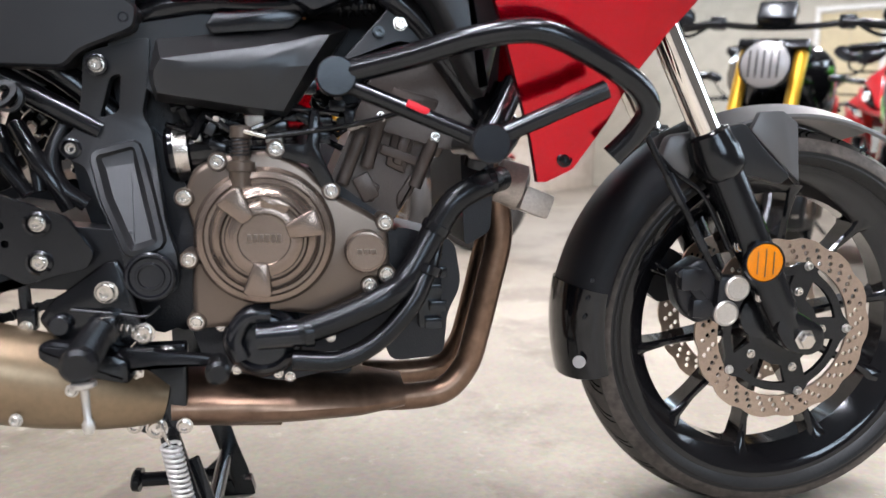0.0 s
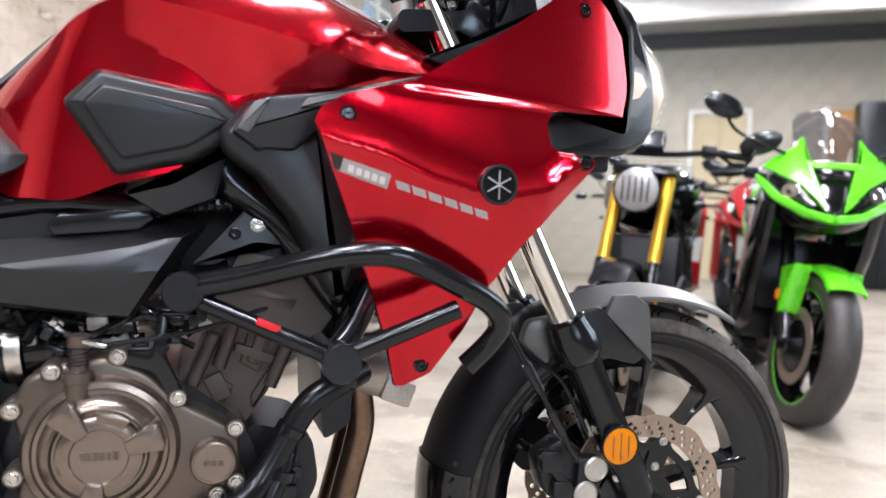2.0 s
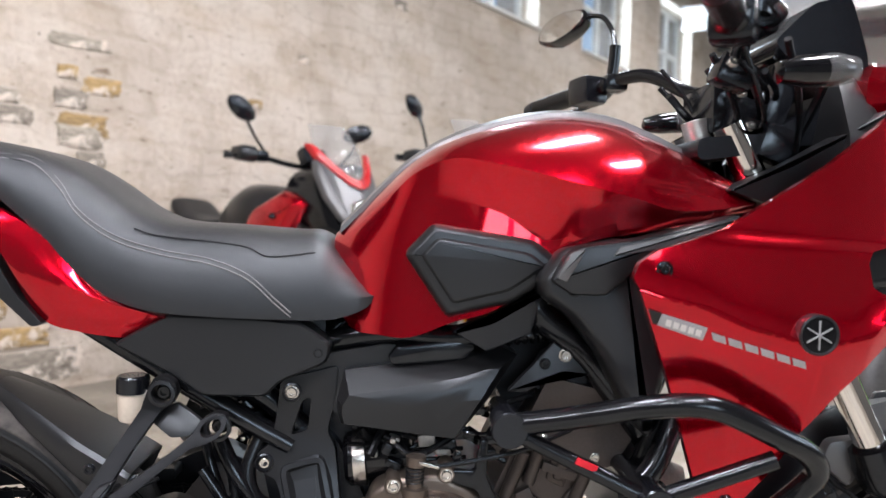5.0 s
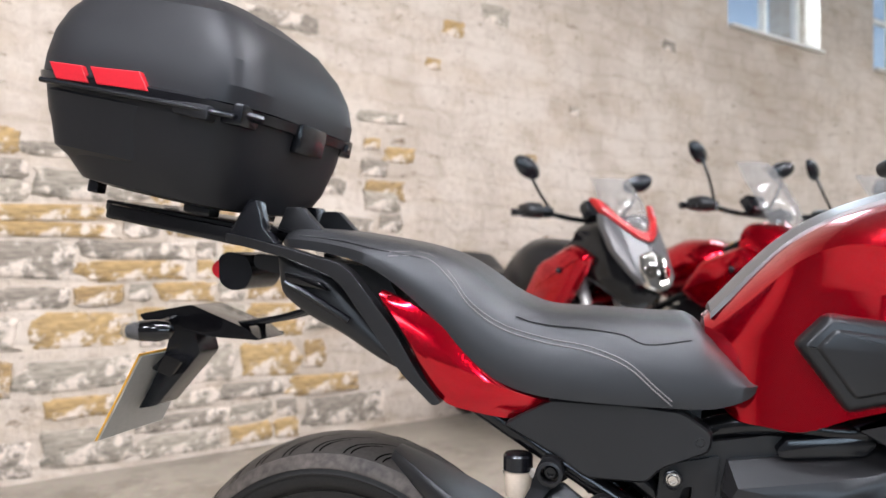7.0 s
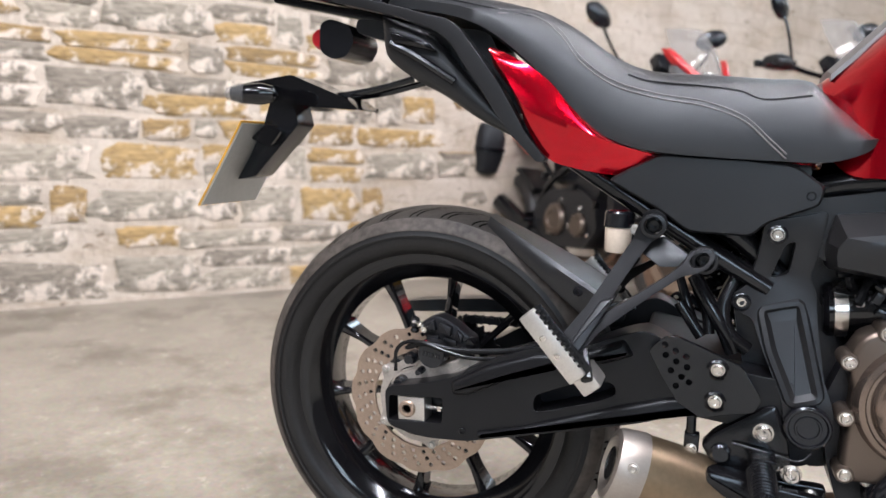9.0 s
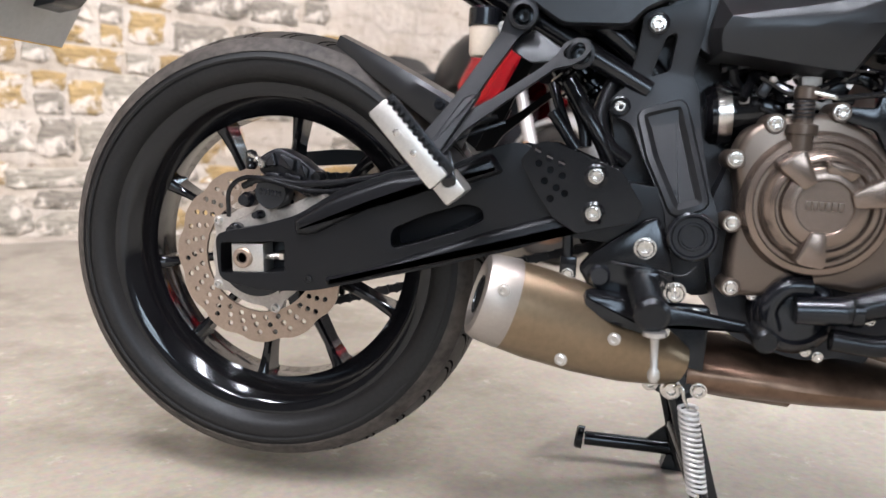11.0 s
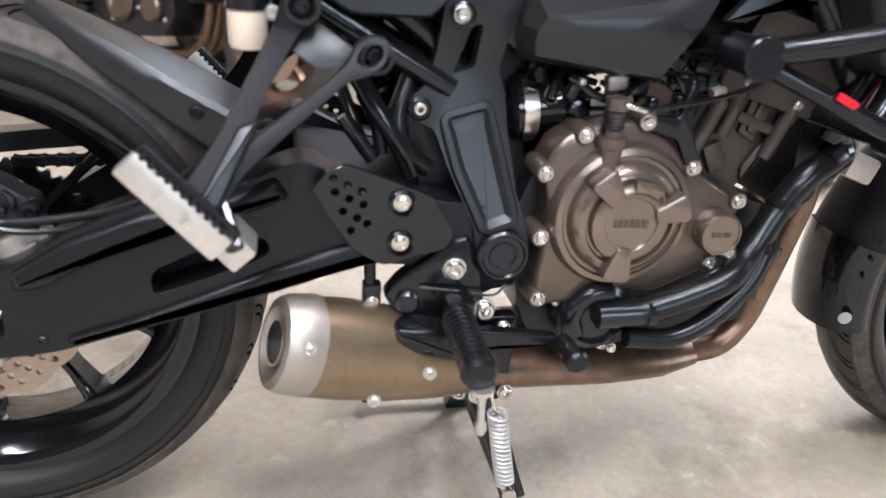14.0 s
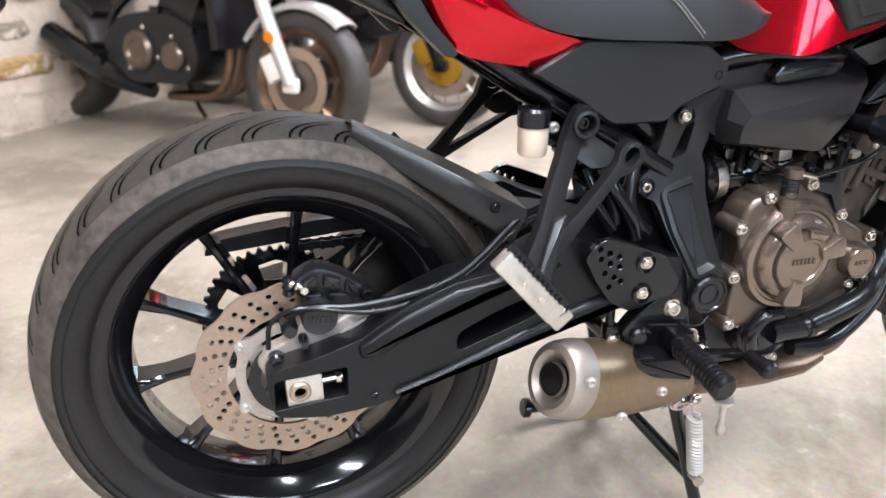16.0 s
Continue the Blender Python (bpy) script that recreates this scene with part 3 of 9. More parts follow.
# ---- stone wall with window openings ----
DEEP = 0.5
PLASTER_U = 1.95
wall_stone = wall_box("wall_north", BACK_U - 0.3, PLASTER_U, WALL_W - DEEP, WALL_W, 0, CEIL, MORTAR, "old stone wall bedded in pale lime mortar")
wall_plaster = thing("wall_west", "rough whitewashed stone wall with high windows", "wall", at=BASIS, kind="structure")
edges_u = [PLASTER_U] + [v for w in WINDOWS for v in w] + [END_U + 0.3]
wall_box("wall_base", PLASTER_U, END_U + 0.3, WALL_W - DEEP, WALL_W, 0, SILL, MORTAR, parent=wall_plaster)
wall_box("wall_head", PLASTER_U, END_U + 0.3, WALL_W - DEEP, WALL_W, HEAD, CEIL, MORTAR, parent=wall_plaster)
for a, b in zip(edges_u[0::2], edges_u[1::2]):
    wall_box("wall_pier", a, b, WALL_W - DEEP, WALL_W, SILL, HEAD, MORTAR, parent=wall_plaster)

for i, (a, b) in enumerate(WINDOWS):
    win = thing("window_%d" % (i + 1), "white-framed workshop window high in the stone wall", "window", at=BASIS, kind="structure")
    yw = -(WALL_W - 0.22)
    fr = bmesh.new()
    for u0, u1, z0, z1 in ((a, b, SILL, SILL + 0.06), (a, b, HEAD - 0.06, HEAD), (a, a + 0.06, SILL, HEAD), (b - 0.06, b, SILL, HEAD),
                           (a + (b - a) * 0.6 - 0.03, a + (b - a) * 0.6 + 0.03, SILL, HEAD), (a, b, SILL + 0.62, SILL + 0.66)):
        box(((u0 + u1) / 2, yw, (z0 + z1) / 2), (u1 - u0, 0.06, z1 - z0), 0.004, bm=fr)
    part("window_frame", fr, FRAME_WHITE, win, smooth=False)
    for u0, u1 in ((a + 0.06, a + (b - a) * 0.6 - 0.03), (a + (b - a) * 0.6 + 0.03, b - 0.06)):
        p = part("pane", box(((u0 + u1) / 2, yw, (SILL + HEAD) / 2), (u1 - u0, 0.006, HEAD - SILL - 0.12), 0), WINDOW_GLASS, win, smooth=False)
        p.visible_shadow = False
    part("window_sill", box(((a + b) / 2, -(WALL_W - 0.08), SILL + 0.012), (b - a, 0.26, 0.024), 0.004), FRAME_WHITE, win, smooth=False)

# ---- the other walls ----
# South and back walls are unseen; their dark tone shapes the reflections.
wall_south = thing("wall_south", "unseen wall with large windows, dark to deepen reflections", "wall", at=BASIS, kind="structure")
wall_box("wall_base", BACK_U - 0.3, END_U + 0.3, FAR_W, FAR_W + 0.3, 0, 1.55, REFLECT_DARK, parent=wall_south)
wall_box("wall_head", BACK_U - 0.3, END_U + 0.3, FAR_W, FAR_W + 0.3, 3.55, CEIL, REFLECT_DARK, parent=wall_south)
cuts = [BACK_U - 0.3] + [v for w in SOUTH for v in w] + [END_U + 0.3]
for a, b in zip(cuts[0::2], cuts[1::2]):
    wall_box("wall_pier", a, b, FAR_W, FAR_W + 0.3, 1.55, 3.55, REFLECT_DARK, parent=wall_south)
# These windows are out of view, added for the light they reflect.
for i, (a, b) in enumerate(SOUTH):
    win = thing("window_%d" % (i + 4), "large white-framed window, unseen, added for its bluish light", "window", at=BASIS, kind="structure")
    fr = bmesh.new()
    for u0, u1, z0, z1 in ((a, b, 1.55, 1.62), (a, b, 3.48, 3.55), (a, a + 0.07, 1.62, 3.48), (b - 0.07, b, 1.62, 3.48), ((a + b) / 2 - 0.03, (a + b) / 2 + 0.03, 1.62, 3.48)):
        box(((u0 + u1) / 2, -(FAR_W + 0.1), (z0 + z1) / 2), (u1 - u0, 0.06, z1 - z0), 0.004, bm=fr)
    part("window_frame", fr, FRAME_WHITE, win, smooth=False)
    for u0, u1 in ((a + 0.07, (a + b) / 2 - 0.03), ((a + b) / 2 + 0.03, b - 0.07)):
        p = part("pane", box(((u0 + u1) / 2, -(FAR_W + 0.1), 2.55), (u1 - u0, 0.006, 1.86), 0), WINDOW_GLASS, win, smooth=False)
        p.visible_shadow = False
wall_box("wall_back", BACK_U - 0.3, BACK_U, WALL_W, FAR_W, 0, CEIL, REFLECT_DARK, "plain unseen wall, dark to deepen reflections")
wall_end = wall_box("wall_east", END_U, END_U + 0.3, WALL_W + 0.02, FAR_W, 0, CEIL, BLOCK, "cream painted blockwork end wall with doors")


def end_piece(name, w0, w1, z0, z1, depth, material, parent, bevel=0.004):
    """Block on the end wall, standing out by depth."""
    ob = mesh_ob(name, box((END_U - depth / 2, -(w0 + w1) / 2, (z0 + z1) / 2), (depth, w1 - w0, z1 - z0), bevel), material, smooth=False)
    ob.parent = parent
    return ob


door_a = thing("door_1", "tan boarded double door in the end wall", "door", at=BASIS, kind="structure")
for w0 in (1.05, 1.46):
    end_piece("door_leaf", w0, w0 + 0.40, 0.02, 2.70, 0.04, DOOR_TAN, door_a)
end_piece("door_frame", 0.97, 1.04, 0, 2.72, 0.07, FRAME_WHITE, door_a)
end_piece("door_frame", 1.87, 1.94, 0, 2.72, 0.07, FRAME_WHITE, door_a)
end_piece("door_frame", 0.97, 1.94, 2.725, 2.80, 0.07, FRAME_WHITE, door_a)
door_b = thing("door_2", "varnished wooden door beside a grey metal cabinet", "door", at=BASIS, kind="structure")
end_piece("door_leaf", 3.05, 3.47, 0.02, 2.75, 0.05, DOOR_ORANGE, door_b)
end_piece("door_frame", 2.98, 3.045, 0, 2.8, 0.07, FRAME_WHITE, door_b)
cab = thing("metal_cabinet", "tall grey metal cabinet against the end wall", "cabinet", at=BASIS)
part("body", box((END_U - 0.26, -3.75, 1.4), (0.45, 0.7, 2.8), 0.01), DARK_GREY, cab)
part("door", box((END_U - 0.495, -3.575, 1.4), (0.02, 0.33, 2.7), 0.004), DARK_GREY, cab)
part("door", box((END_U - 0.495, -3.925, 1.4), (0.02, 0.33, 2.7), 0.004), DARK_GREY, cab)
part("handle", box((END_U - 0.515, -3.77, 1.4), (0.02, 0.02, 0.16), 0.004), STEEL, cab)

# blockwork courses on the end wall
block_bm = box((0, 0, 0), (0.02, 0.43, 0.205), 0.008)
first = mesh_ob("block", block_bm, BLOCK, smooth=False)
count = 0
for row in range(17):
    for k in range(13):
        w, z = -2.2 + 0.445 * (k + 0.5 * (row % 2)), 0.11 + 0.22 * row
        if z > 3.7 or (0.7 < w < 2.2 and z < 2.92) or (2.75 < w < 3.72 and z < 2.9):
            continue
        ob = first if count == 0 else new("block", first.data)
        ob.matrix_basis = Matrix.Translation((END_U - 0.004, -w, z))
        ob.parent = wall_end
        count += 1

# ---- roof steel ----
# The dark beam stands in for the shade of the roof void.
for i, (uu, zz, hh, mm) in enumerate(((8.6, 3.74, 0.28, BEAM), (10.6, 3.76, 0.30, BEAM), (12.4, 3.80, 0.20, VOID_DARK), (5.2, 4.2, 0.28, BEAM))):
    beam = thing("roof_beam", "pale painted steel roof beam" if mm is BEAM else "dark beam standing in for the shaded roof void", "beam", "roof beams", BASIS)
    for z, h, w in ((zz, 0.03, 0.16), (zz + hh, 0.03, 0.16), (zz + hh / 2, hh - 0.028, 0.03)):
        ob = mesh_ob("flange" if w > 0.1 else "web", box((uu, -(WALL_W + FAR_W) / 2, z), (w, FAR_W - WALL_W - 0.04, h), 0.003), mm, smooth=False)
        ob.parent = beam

# ---- strip lamps ----
LAMP_WHITE, nt, b = nodes_of("lamp_diffuser")
b.inputs["Emission Color"].default_value, b.inputs["Emission Strength"].default_value = (1, 0.97, 0.92, 1), 9
for lu, lw in LAMPS:
    lamp = thing("strip_lamp", "white fluorescent strip lamp hung below the ceiling", "lamp", "strip lamps", Matrix.Translation(hall(lu, lw, 4.12)) @ BASIS)
    part("housing", box((0, 0, 0), (1.6, 0.34, 0.07), 0.01), WHITE_PLASTIC, lamp)
    part("diffuser", box((0, 0, -0.05), (1.5, 0.28, 0.03), 0.01), LAMP_WHITE, lamp)
    for sx in (-0.6, 0.6):
        part("hanger", tube([(sx, 0, 0.03), (sx, 0, CEIL - 4.12)], 0.006, 6), STEEL, lamp)

# ---- stones bedded almost flush in the mortar ----
rng = random.Random(11)


def stone_mesh(w, h, d, r):
    """Split-faced stone: ragged squarish outline, slightly domed face."""
    bm = bmesh.new()
    n = 22
    p1, p2, p3 = r.uniform(0, 6), r.uniform(0, 6), r.uniform(0, 6)
    ol = []
    for i in range(n):
        t = 2 * math.pi * i / n
        c, s = math.cos(t), math.sin(t)
        k = 1 + 0.06 * math.sin(2 * t + p1) + 0.055 * math.sin(5 * t + p2) + 0.04 * math.sin(9 * t + p3) + r.uniform(-0.09, 0.05)
        k *= 1 + 0.06 * r.uniform(-1, 1) * (abs(c) > 0.8)
        ol.append((w / 2 * math.copysign(abs(c) ** 0.30, c) * k, h / 2 * math.copysign(abs(s) ** 0.30, s) * k))
    tilt = r.uniform(-0.004, 0.004)
    rings = [[(x, 0.02, z) for x, z in ol], [(x, -d * 0.3, z) for x, z in ol],
             [(x * 0.96, -d + tilt * x / w + r.uniform(-0.002, 0.002), z * 0.92) for x, z in ol], [(x * 0.45, -d + r.uniform(-0.004, 0.002), z * 0.4) for x, z in ol]]
    skin(rings, bm=bm)
    return bm


rest = bmesh.new()
placed = 0


def lay_stone(w, h, u, z, parent, face, join_rest=False):
    m = Matrix.Translation((u, -face, z)) @ Matrix.Rotation(rng.uniform(-0.03, 0.03), 4, "Y")
    bm = stone_mesh(w, h, rng.uniform(0.004, 0.012), rng)
    if join_rest:
        bm.transform(m)
        me = bpy.data.meshes.new("tmp")
        bm.to_mesh(me)
        rest.from_mesh(me)
        bpy.data.meshes.remove(me)
        bm.free()
        return
    ob = mesh_ob("stone", bm, STONE, angle=60)
    ob.matrix_basis = m
    ob.parent = parent


z = 0.015
while z < CEIL - 0.2:
    bared = z < 1.36
    tall = rng.choice((0.11, 0.15, 0.19, 0.21)) if bared else rng.choice((0.08, 0.11, 0.14))
    u = -3.6 + rng.uniform(0, 0.2)
    while u < PLASTER_U + 0.1:
        w = rng.choice((0.14, 0.20, 0.26, 0.31, 0.37, 0.46)) * rng.uniform(0.85, 1.15)
        split = bared and tall > 0.14 and rng.random() < 0.34
        edge = 1.42 - 0.22 * abs(z - 0.4) + 0.14 * math.sin(z * 9)
        chance = 0.96 if bared and u < edge - 0.35 else 0.70 if bared and u < edge else 0.34 if z < 0.55 else 0.09
        if u + w < PLASTER_U:
            near = -1.6 < u and z < 1.75
            for zz, hh in (((z + tall * 0.27, tall * 0.46), (z + tall * 0.76, tall * 0.42)) if split else ((z + tall / 2 + rng.uniform(-0.012, 0.012), tall * rng.uniform(0.68, 0.94)),)):
                if rng.random() < chance:
                    lay_stone(w - rng.uniform(0.006, 0.03), hh, u + w / 2, zz, wall_stone, WALL_W, not (near and placed < 290))
                    placed += near
        u += w
    z += tall
for uu, zz, w, h in ((1.50, 1.24, 0.22, 0.12), (1.46, 1.42, 0.17, 0.10), (1.44, 1.55, 0.10, 0.07), (1.83, 1.30, 0.26, 0.12), (1.92, 1.50, 0.20, 0.09), (1.86, 1.12, 0.16, 0.10), (2.0, 0.98, 0.22, 0.08), (1.9, 0.62, 0.2, 0.1), (2.05, 0.45, 0.16, 0.08),
                     (2.3, 2.28, 0.16, 0.10), (2.62, 2.42, 0.22, 0.13), (2.15, 2.05, 0.10, 0.07), (3.3, 1.9, 0.1, 0.06), (4.3, 2.5, 0.16, 0.08), (2.9, 1.55, 0.12, 0.06), (3.8, 1.3, 0.14, 0.07)):
    lay_stone(w, h, uu - (0.30 if uu > 1.7 else 0.0), zz, wall_plaster if uu > 1.85 else wall_stone, WALL_W)
more = mesh_ob("stones", rest, STONE, angle=60)
more.parent = wall_stone
tagged(more, kind="stuff")

# ---- the red motorcycle on its centre stand: x runs forward, its right flank looks to -y ----
bike = thing("motorcycle", "red sport touring motorcycle with black crash bars on its centre stand", "motorcycle")
RAX, FAX = Vector((0, 0, 0.344)), Vector((1.45, 0, 0.302))


def wheel(name, centre, r, half, rim_half, disc_r, label):
    """Cast wheel: rim and hub, tyre, grooves, ten spokes."""
    rim_r = r - 0.083 if half > 0.07 else r - 0.064
    rim = lathe([(rim_r + 0.012, -rim_half), (rim_r + 0.013, -rim_half + 0.006), (rim_r + 0.002, -rim_half + 0.012), (rim_r - 0.018, -rim_half * 0.45), (rim_r - 0.02, rim_half * 0.45),
                 (rim_r + 0.002, rim_half - 0.012), (rim_r + 0.013, rim_half - 0.006), (rim_r + 0.012, rim_half), (rim_r + 0.0, rim_half), (rim_r - 0.012, rim_half - 0.008),
                 (rim_r - 0.034, rim_half * 0.4), (rim_r - 0.036, -rim_half * 0.4), (rim_r - 0.012, -rim_half + 0.008), (rim_r, -rim_half)], centre, 72, caps=False, close_profile=True)
    hub = mesh_ob(name, rim, BLACK_GLOSS)
    hub.parent = bike
    part("hub", lathe([(0.028, -0.07), (0.045, -0.068), (0.05, -0.05), (0.04, -0.03), (0.04, 0.03), (0.05, 0.05), (0.045, 0.068), (0.028, 0.07)], centre, 32), BLACK_GLOSS, hub)
    t = [(rim_r + 0.006, -rim_half + 0.004), (rim_r + 0.013, -half * 0.90), (rim_r + 0.025, -half * 0.985), (r - 0.034, -half * 0.97), (r - 0.017, -half * 0.80), (r - 0.007, -half * 0.52), (r - 0.0015, -half * 0.22), (r, 0)]
    prof = t + [(a, -b) for a, b in t[-2::-1]]
    part("tyre", lathe(prof, centre, 96, caps=False), RUBBER_WALL, hub, "black road tyre with curved grooves", angle=60)
    cap = [(a + 0.0007, b) for a, b in prof[4:11]]
    for sd in (-1, 1):
        band = [(r - 0.036, sd * half * 0.978), (r - 0.033, sd * half * 0.973), (r - 0.0255, sd * half * 0.893), (r - 0.0165, sd * half * 0.805)]
        part("shoulder_band", lathe([(a + 0.0006, b + sd * 0.0006) for a, b in band], centre, 96, caps=False), RUBBER_DUST, hub, angle=60)
    part("tread", lathe(cap, centre, 96, caps=False), RUBBER, hub, "dusty worn tread", angle=60)
    ridge = lathe([(r - 0.046, -half - 0.0002), (r - 0.043, -half - 0.0012), (r - 0.040, -half - 0.0002)], centre, 72, caps=False)
    part("sidewall_rib", ridge, RUBBER_WALL, hub)
    # groove shade drawn as dark curved strips just above the tread
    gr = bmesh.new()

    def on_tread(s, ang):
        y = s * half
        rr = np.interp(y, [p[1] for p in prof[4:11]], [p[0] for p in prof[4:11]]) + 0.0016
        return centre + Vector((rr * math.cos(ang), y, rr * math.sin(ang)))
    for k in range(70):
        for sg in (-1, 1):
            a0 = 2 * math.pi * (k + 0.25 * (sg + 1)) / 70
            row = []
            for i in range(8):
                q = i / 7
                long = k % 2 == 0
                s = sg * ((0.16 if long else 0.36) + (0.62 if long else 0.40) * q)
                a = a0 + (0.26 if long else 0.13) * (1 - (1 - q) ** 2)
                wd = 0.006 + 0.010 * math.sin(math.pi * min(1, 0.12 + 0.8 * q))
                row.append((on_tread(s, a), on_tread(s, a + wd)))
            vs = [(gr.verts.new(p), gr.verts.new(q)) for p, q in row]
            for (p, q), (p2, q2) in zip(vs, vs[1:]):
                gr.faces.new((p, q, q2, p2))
    tagged(part("groove_strip", gr, GROOVE_SHADE, hub), kind="stuff")
    # spokes
    bm = bmesh.new()
    r0, r1 = 0.042, rim_r - 0.022
    rings = []
    for q, wdt, th in ((0, 0.010, 0.034), (0.25, 0.0068, 0.024), (0.7, 0.0058, 0.020), (0.9, 0.008, 0.024), (1.0, 0.019, 0.032)):
        x = r0 + (r1 - r0) * q
        rings.append([(x, th * cy, wdt * cz) for cy, cz in ((-1, -0.45), (-0.8, -1), (0.8, -1), (1, -0.45), (1, 0.45), (0.8, 1), (-0.8, 1), (-1, 0.45))])
    skin(rings, bm=bm)
    src = None
    for k in range(10):
        a = 2 * math.pi * (k + 0.3) / 10
        m = Matrix.Translation(centre) @ Matrix.Rotation(-a, 4, "Y")
        if src is None:
            src = mesh_ob("spoke", bm, BLACK_GLOSS)
            src.matrix_basis, src.parent = m, hub
        else:
            shared(src, "spoke", m, hub)
    return hub


def brake_disc(parent, centre, y, r_in, r_out, waves, holes):
    outer = []
    for i in range(waves * 10):
        a = 2 * math.pi * i / (waves * 10)
        rr = r_out - 0.0045 * (0.5 - 0.5 * math.cos(waves * a)) ** 2
        outer.append((centre.x + rr * math.cos(a), centre.z + rr * math.sin(a)))
    hs = [ring_pts(centre.x, centre.z, r_in, 40)]
    for k in range(holes):
        a = 2 * math.pi * k / holes
        for j, q in enumerate((0.22, 0.5, 0.78)):
            aa = a + j * 0.055
            rr = r_in + (r_out - r_in - 0.006) * q
            hs.append(ring_pts(centre.x + rr * math.cos(aa), centre.z + rr * math.sin(aa), 0.0040, 8))
    return part("brake_disc", holed(outer, hs, y - 0.0022, y + 0.0022), DISC, parent, "drilled wave-edged steel brake disc", angle=30)


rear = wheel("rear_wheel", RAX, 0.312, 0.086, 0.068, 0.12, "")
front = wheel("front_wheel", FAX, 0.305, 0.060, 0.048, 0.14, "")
brake_disc(rear, RAX, -0.088, 0.080, 0.1235, 12, 30)
for sg in (-1, 1):
    brake_disc(front, FAX, sg * 0.066, 0.106, 0.1415, 14, 34)


def carrier(parent, centre, y, r, arms, material):
    """Inner ring of a disc with bobbins."""
    pts = []
    for i in range(arms * 12):
        a = 2 * math.pi * i / (arms * 12)
        pts.append((centre.x + (r + 0.014 * max(0, math.cos(arms * a)) ** 3) * math.cos(a), centre.z + (r + 0.014 * max(0, math.cos(arms * a)) ** 3) * math.sin(a)))
    hs = [ring_pts(centre.x, centre.z, 0.034, 24)]
    for k in range(arms):
        mid = 2 * math.pi * (k + 0.5) / arms
        w = math.pi / arms - 0.20
        hs.append([(centre.x + rr * math.cos(mid + t * w), centre.z + rr * math.sin(mid + t * w)) for rr, ts in ((r - 0.012, (-1, -0.5, 0, 0.5, 1)), (r * 0.58, (0.8, 0, -0.8))) for t in ts])
    part("disc_carrier", holed(pts, hs, y - 0.003, y + 0.004), material, parent)
    for k in range(arms):
        a = 2 * math.pi * k / arms
        bolt(parent, centre.x + (r + 0.006) * math.cos(a), y - 0.003, centre.z + (r + 0.006) * math.sin(a), 0.0055, ALU, name="disc_bobbin")
        bolt(parent, centre.x + (r - 0.035) * math.cos(a), y - 0.003, centre.z + (r - 0.035) * math.sin(a), 0.0055, STEEL, name="disc_bolt")


carrier(rear, RAX, -0.088, 0.070, 5, ALU_CAST)
carrier(front, FAX, -0.066, 0.097, 5, BLACK_METAL)

# ---- tank ----
TANK = [  # x, top, crease half width and height, ridge half width and height, lower half width and height
    (0.545, 0.862, 0.050, 0.855, 0.075, 0.82, 0.080, 0.775), (0.575, 0.893, 0.085, 0.868, 0.106, 0.83, 0.118, 0.742), (0.61, 0.930, 0.110, 0.900, 0.126, 0.850, 0.146, 0.738),
    (0.65, 0.966, 0.138, 0.940, 0.142, 0.880, 0.162, 0.738), (0.70, 0.996, 0.164, 0.960, 0.153, 0.905, 0.168, 0.758), (0.76, 1.018, 0.188, 0.951, 0.160, 0.894, 0.166, 0.778),
    (0.815, 1.031, 0.204, 0.938, 0.163, 0.862, 0.166, 0.832), (0.87, 1.035, 0.213, 0.925, 0.182, 0.880, 0.172, 0.862), (0.92, 1.030, 0.212, 0.913, 0.186, 0.888, 0.176, 0.873), (0.96, 1.017, 0.203, 0.903, 0.186, 0.890, 0.174, 0.880),
    (1.02, 0.990, 0.182, 0.905, 0.172, 0.897, 0.160, 0.889), (1.085, 0.952, 0.150, 0.915, 0.145, 0.909, 0.13, 0.902)]


def tank_ring(row, grow=0.0):
    """Half outline: bottom, ridge, hollow under the crease, crease, rounded shoulder, top."""
    x, zt, yc, zc, ym, zm, yb, zb = row
    half = [(yb * 0.6, zb + 0.002), (yb, zb), (yb * 0.5 + ym * 0.5 + 0.002, zb * 0.5 + zm * 0.5), (ym, zm)]
    half += [(ym + (yc - ym) * (0.72 * k + 0.28 * k * k), zm + (zc - zm) * k) for k in (0.3, 0.6, 0.85)]
    cy, cz = yc * 0.80, zc + 0.80 * (zt - zc)
    for k in range(9):
        q = k / 8
        half.append(((1 - q) ** 2 * yc + 2 * q * (1 - q) * cy + q * q * 0.030, (1 - q) ** 2 * zc + 2 * q * (1 - q) * cz + q * q * (zt - 0.001)))
    half = [(y + grow * 0.3, z + grow) for y, z in half]
    return [Vector((x, -y, z)) for y, z in half] + [Vector((x, y, z)) for y, z in reversed(half)]


def smooth_rows(rows, per=4):
    """Rows of numbers, smoothed between."""
    A = np.array(rows)
    A = np.vstack([2 * A[0] - A[1], A, 2 * A[-1] - A[-2]])
    out = []
    for i in range(1, len(A) - 2):
        a, b, c, d = A[i - 1:i + 3]
        for s in range(per):
            t = s / per
            out.append(0.5 * (2 * b + (c - a) * t + (2 * a - 5 * b + 4 * c - d) * t * t + (3 * b - a - 3 * c + d) * t ** 3))
    return out + [A[-2]]


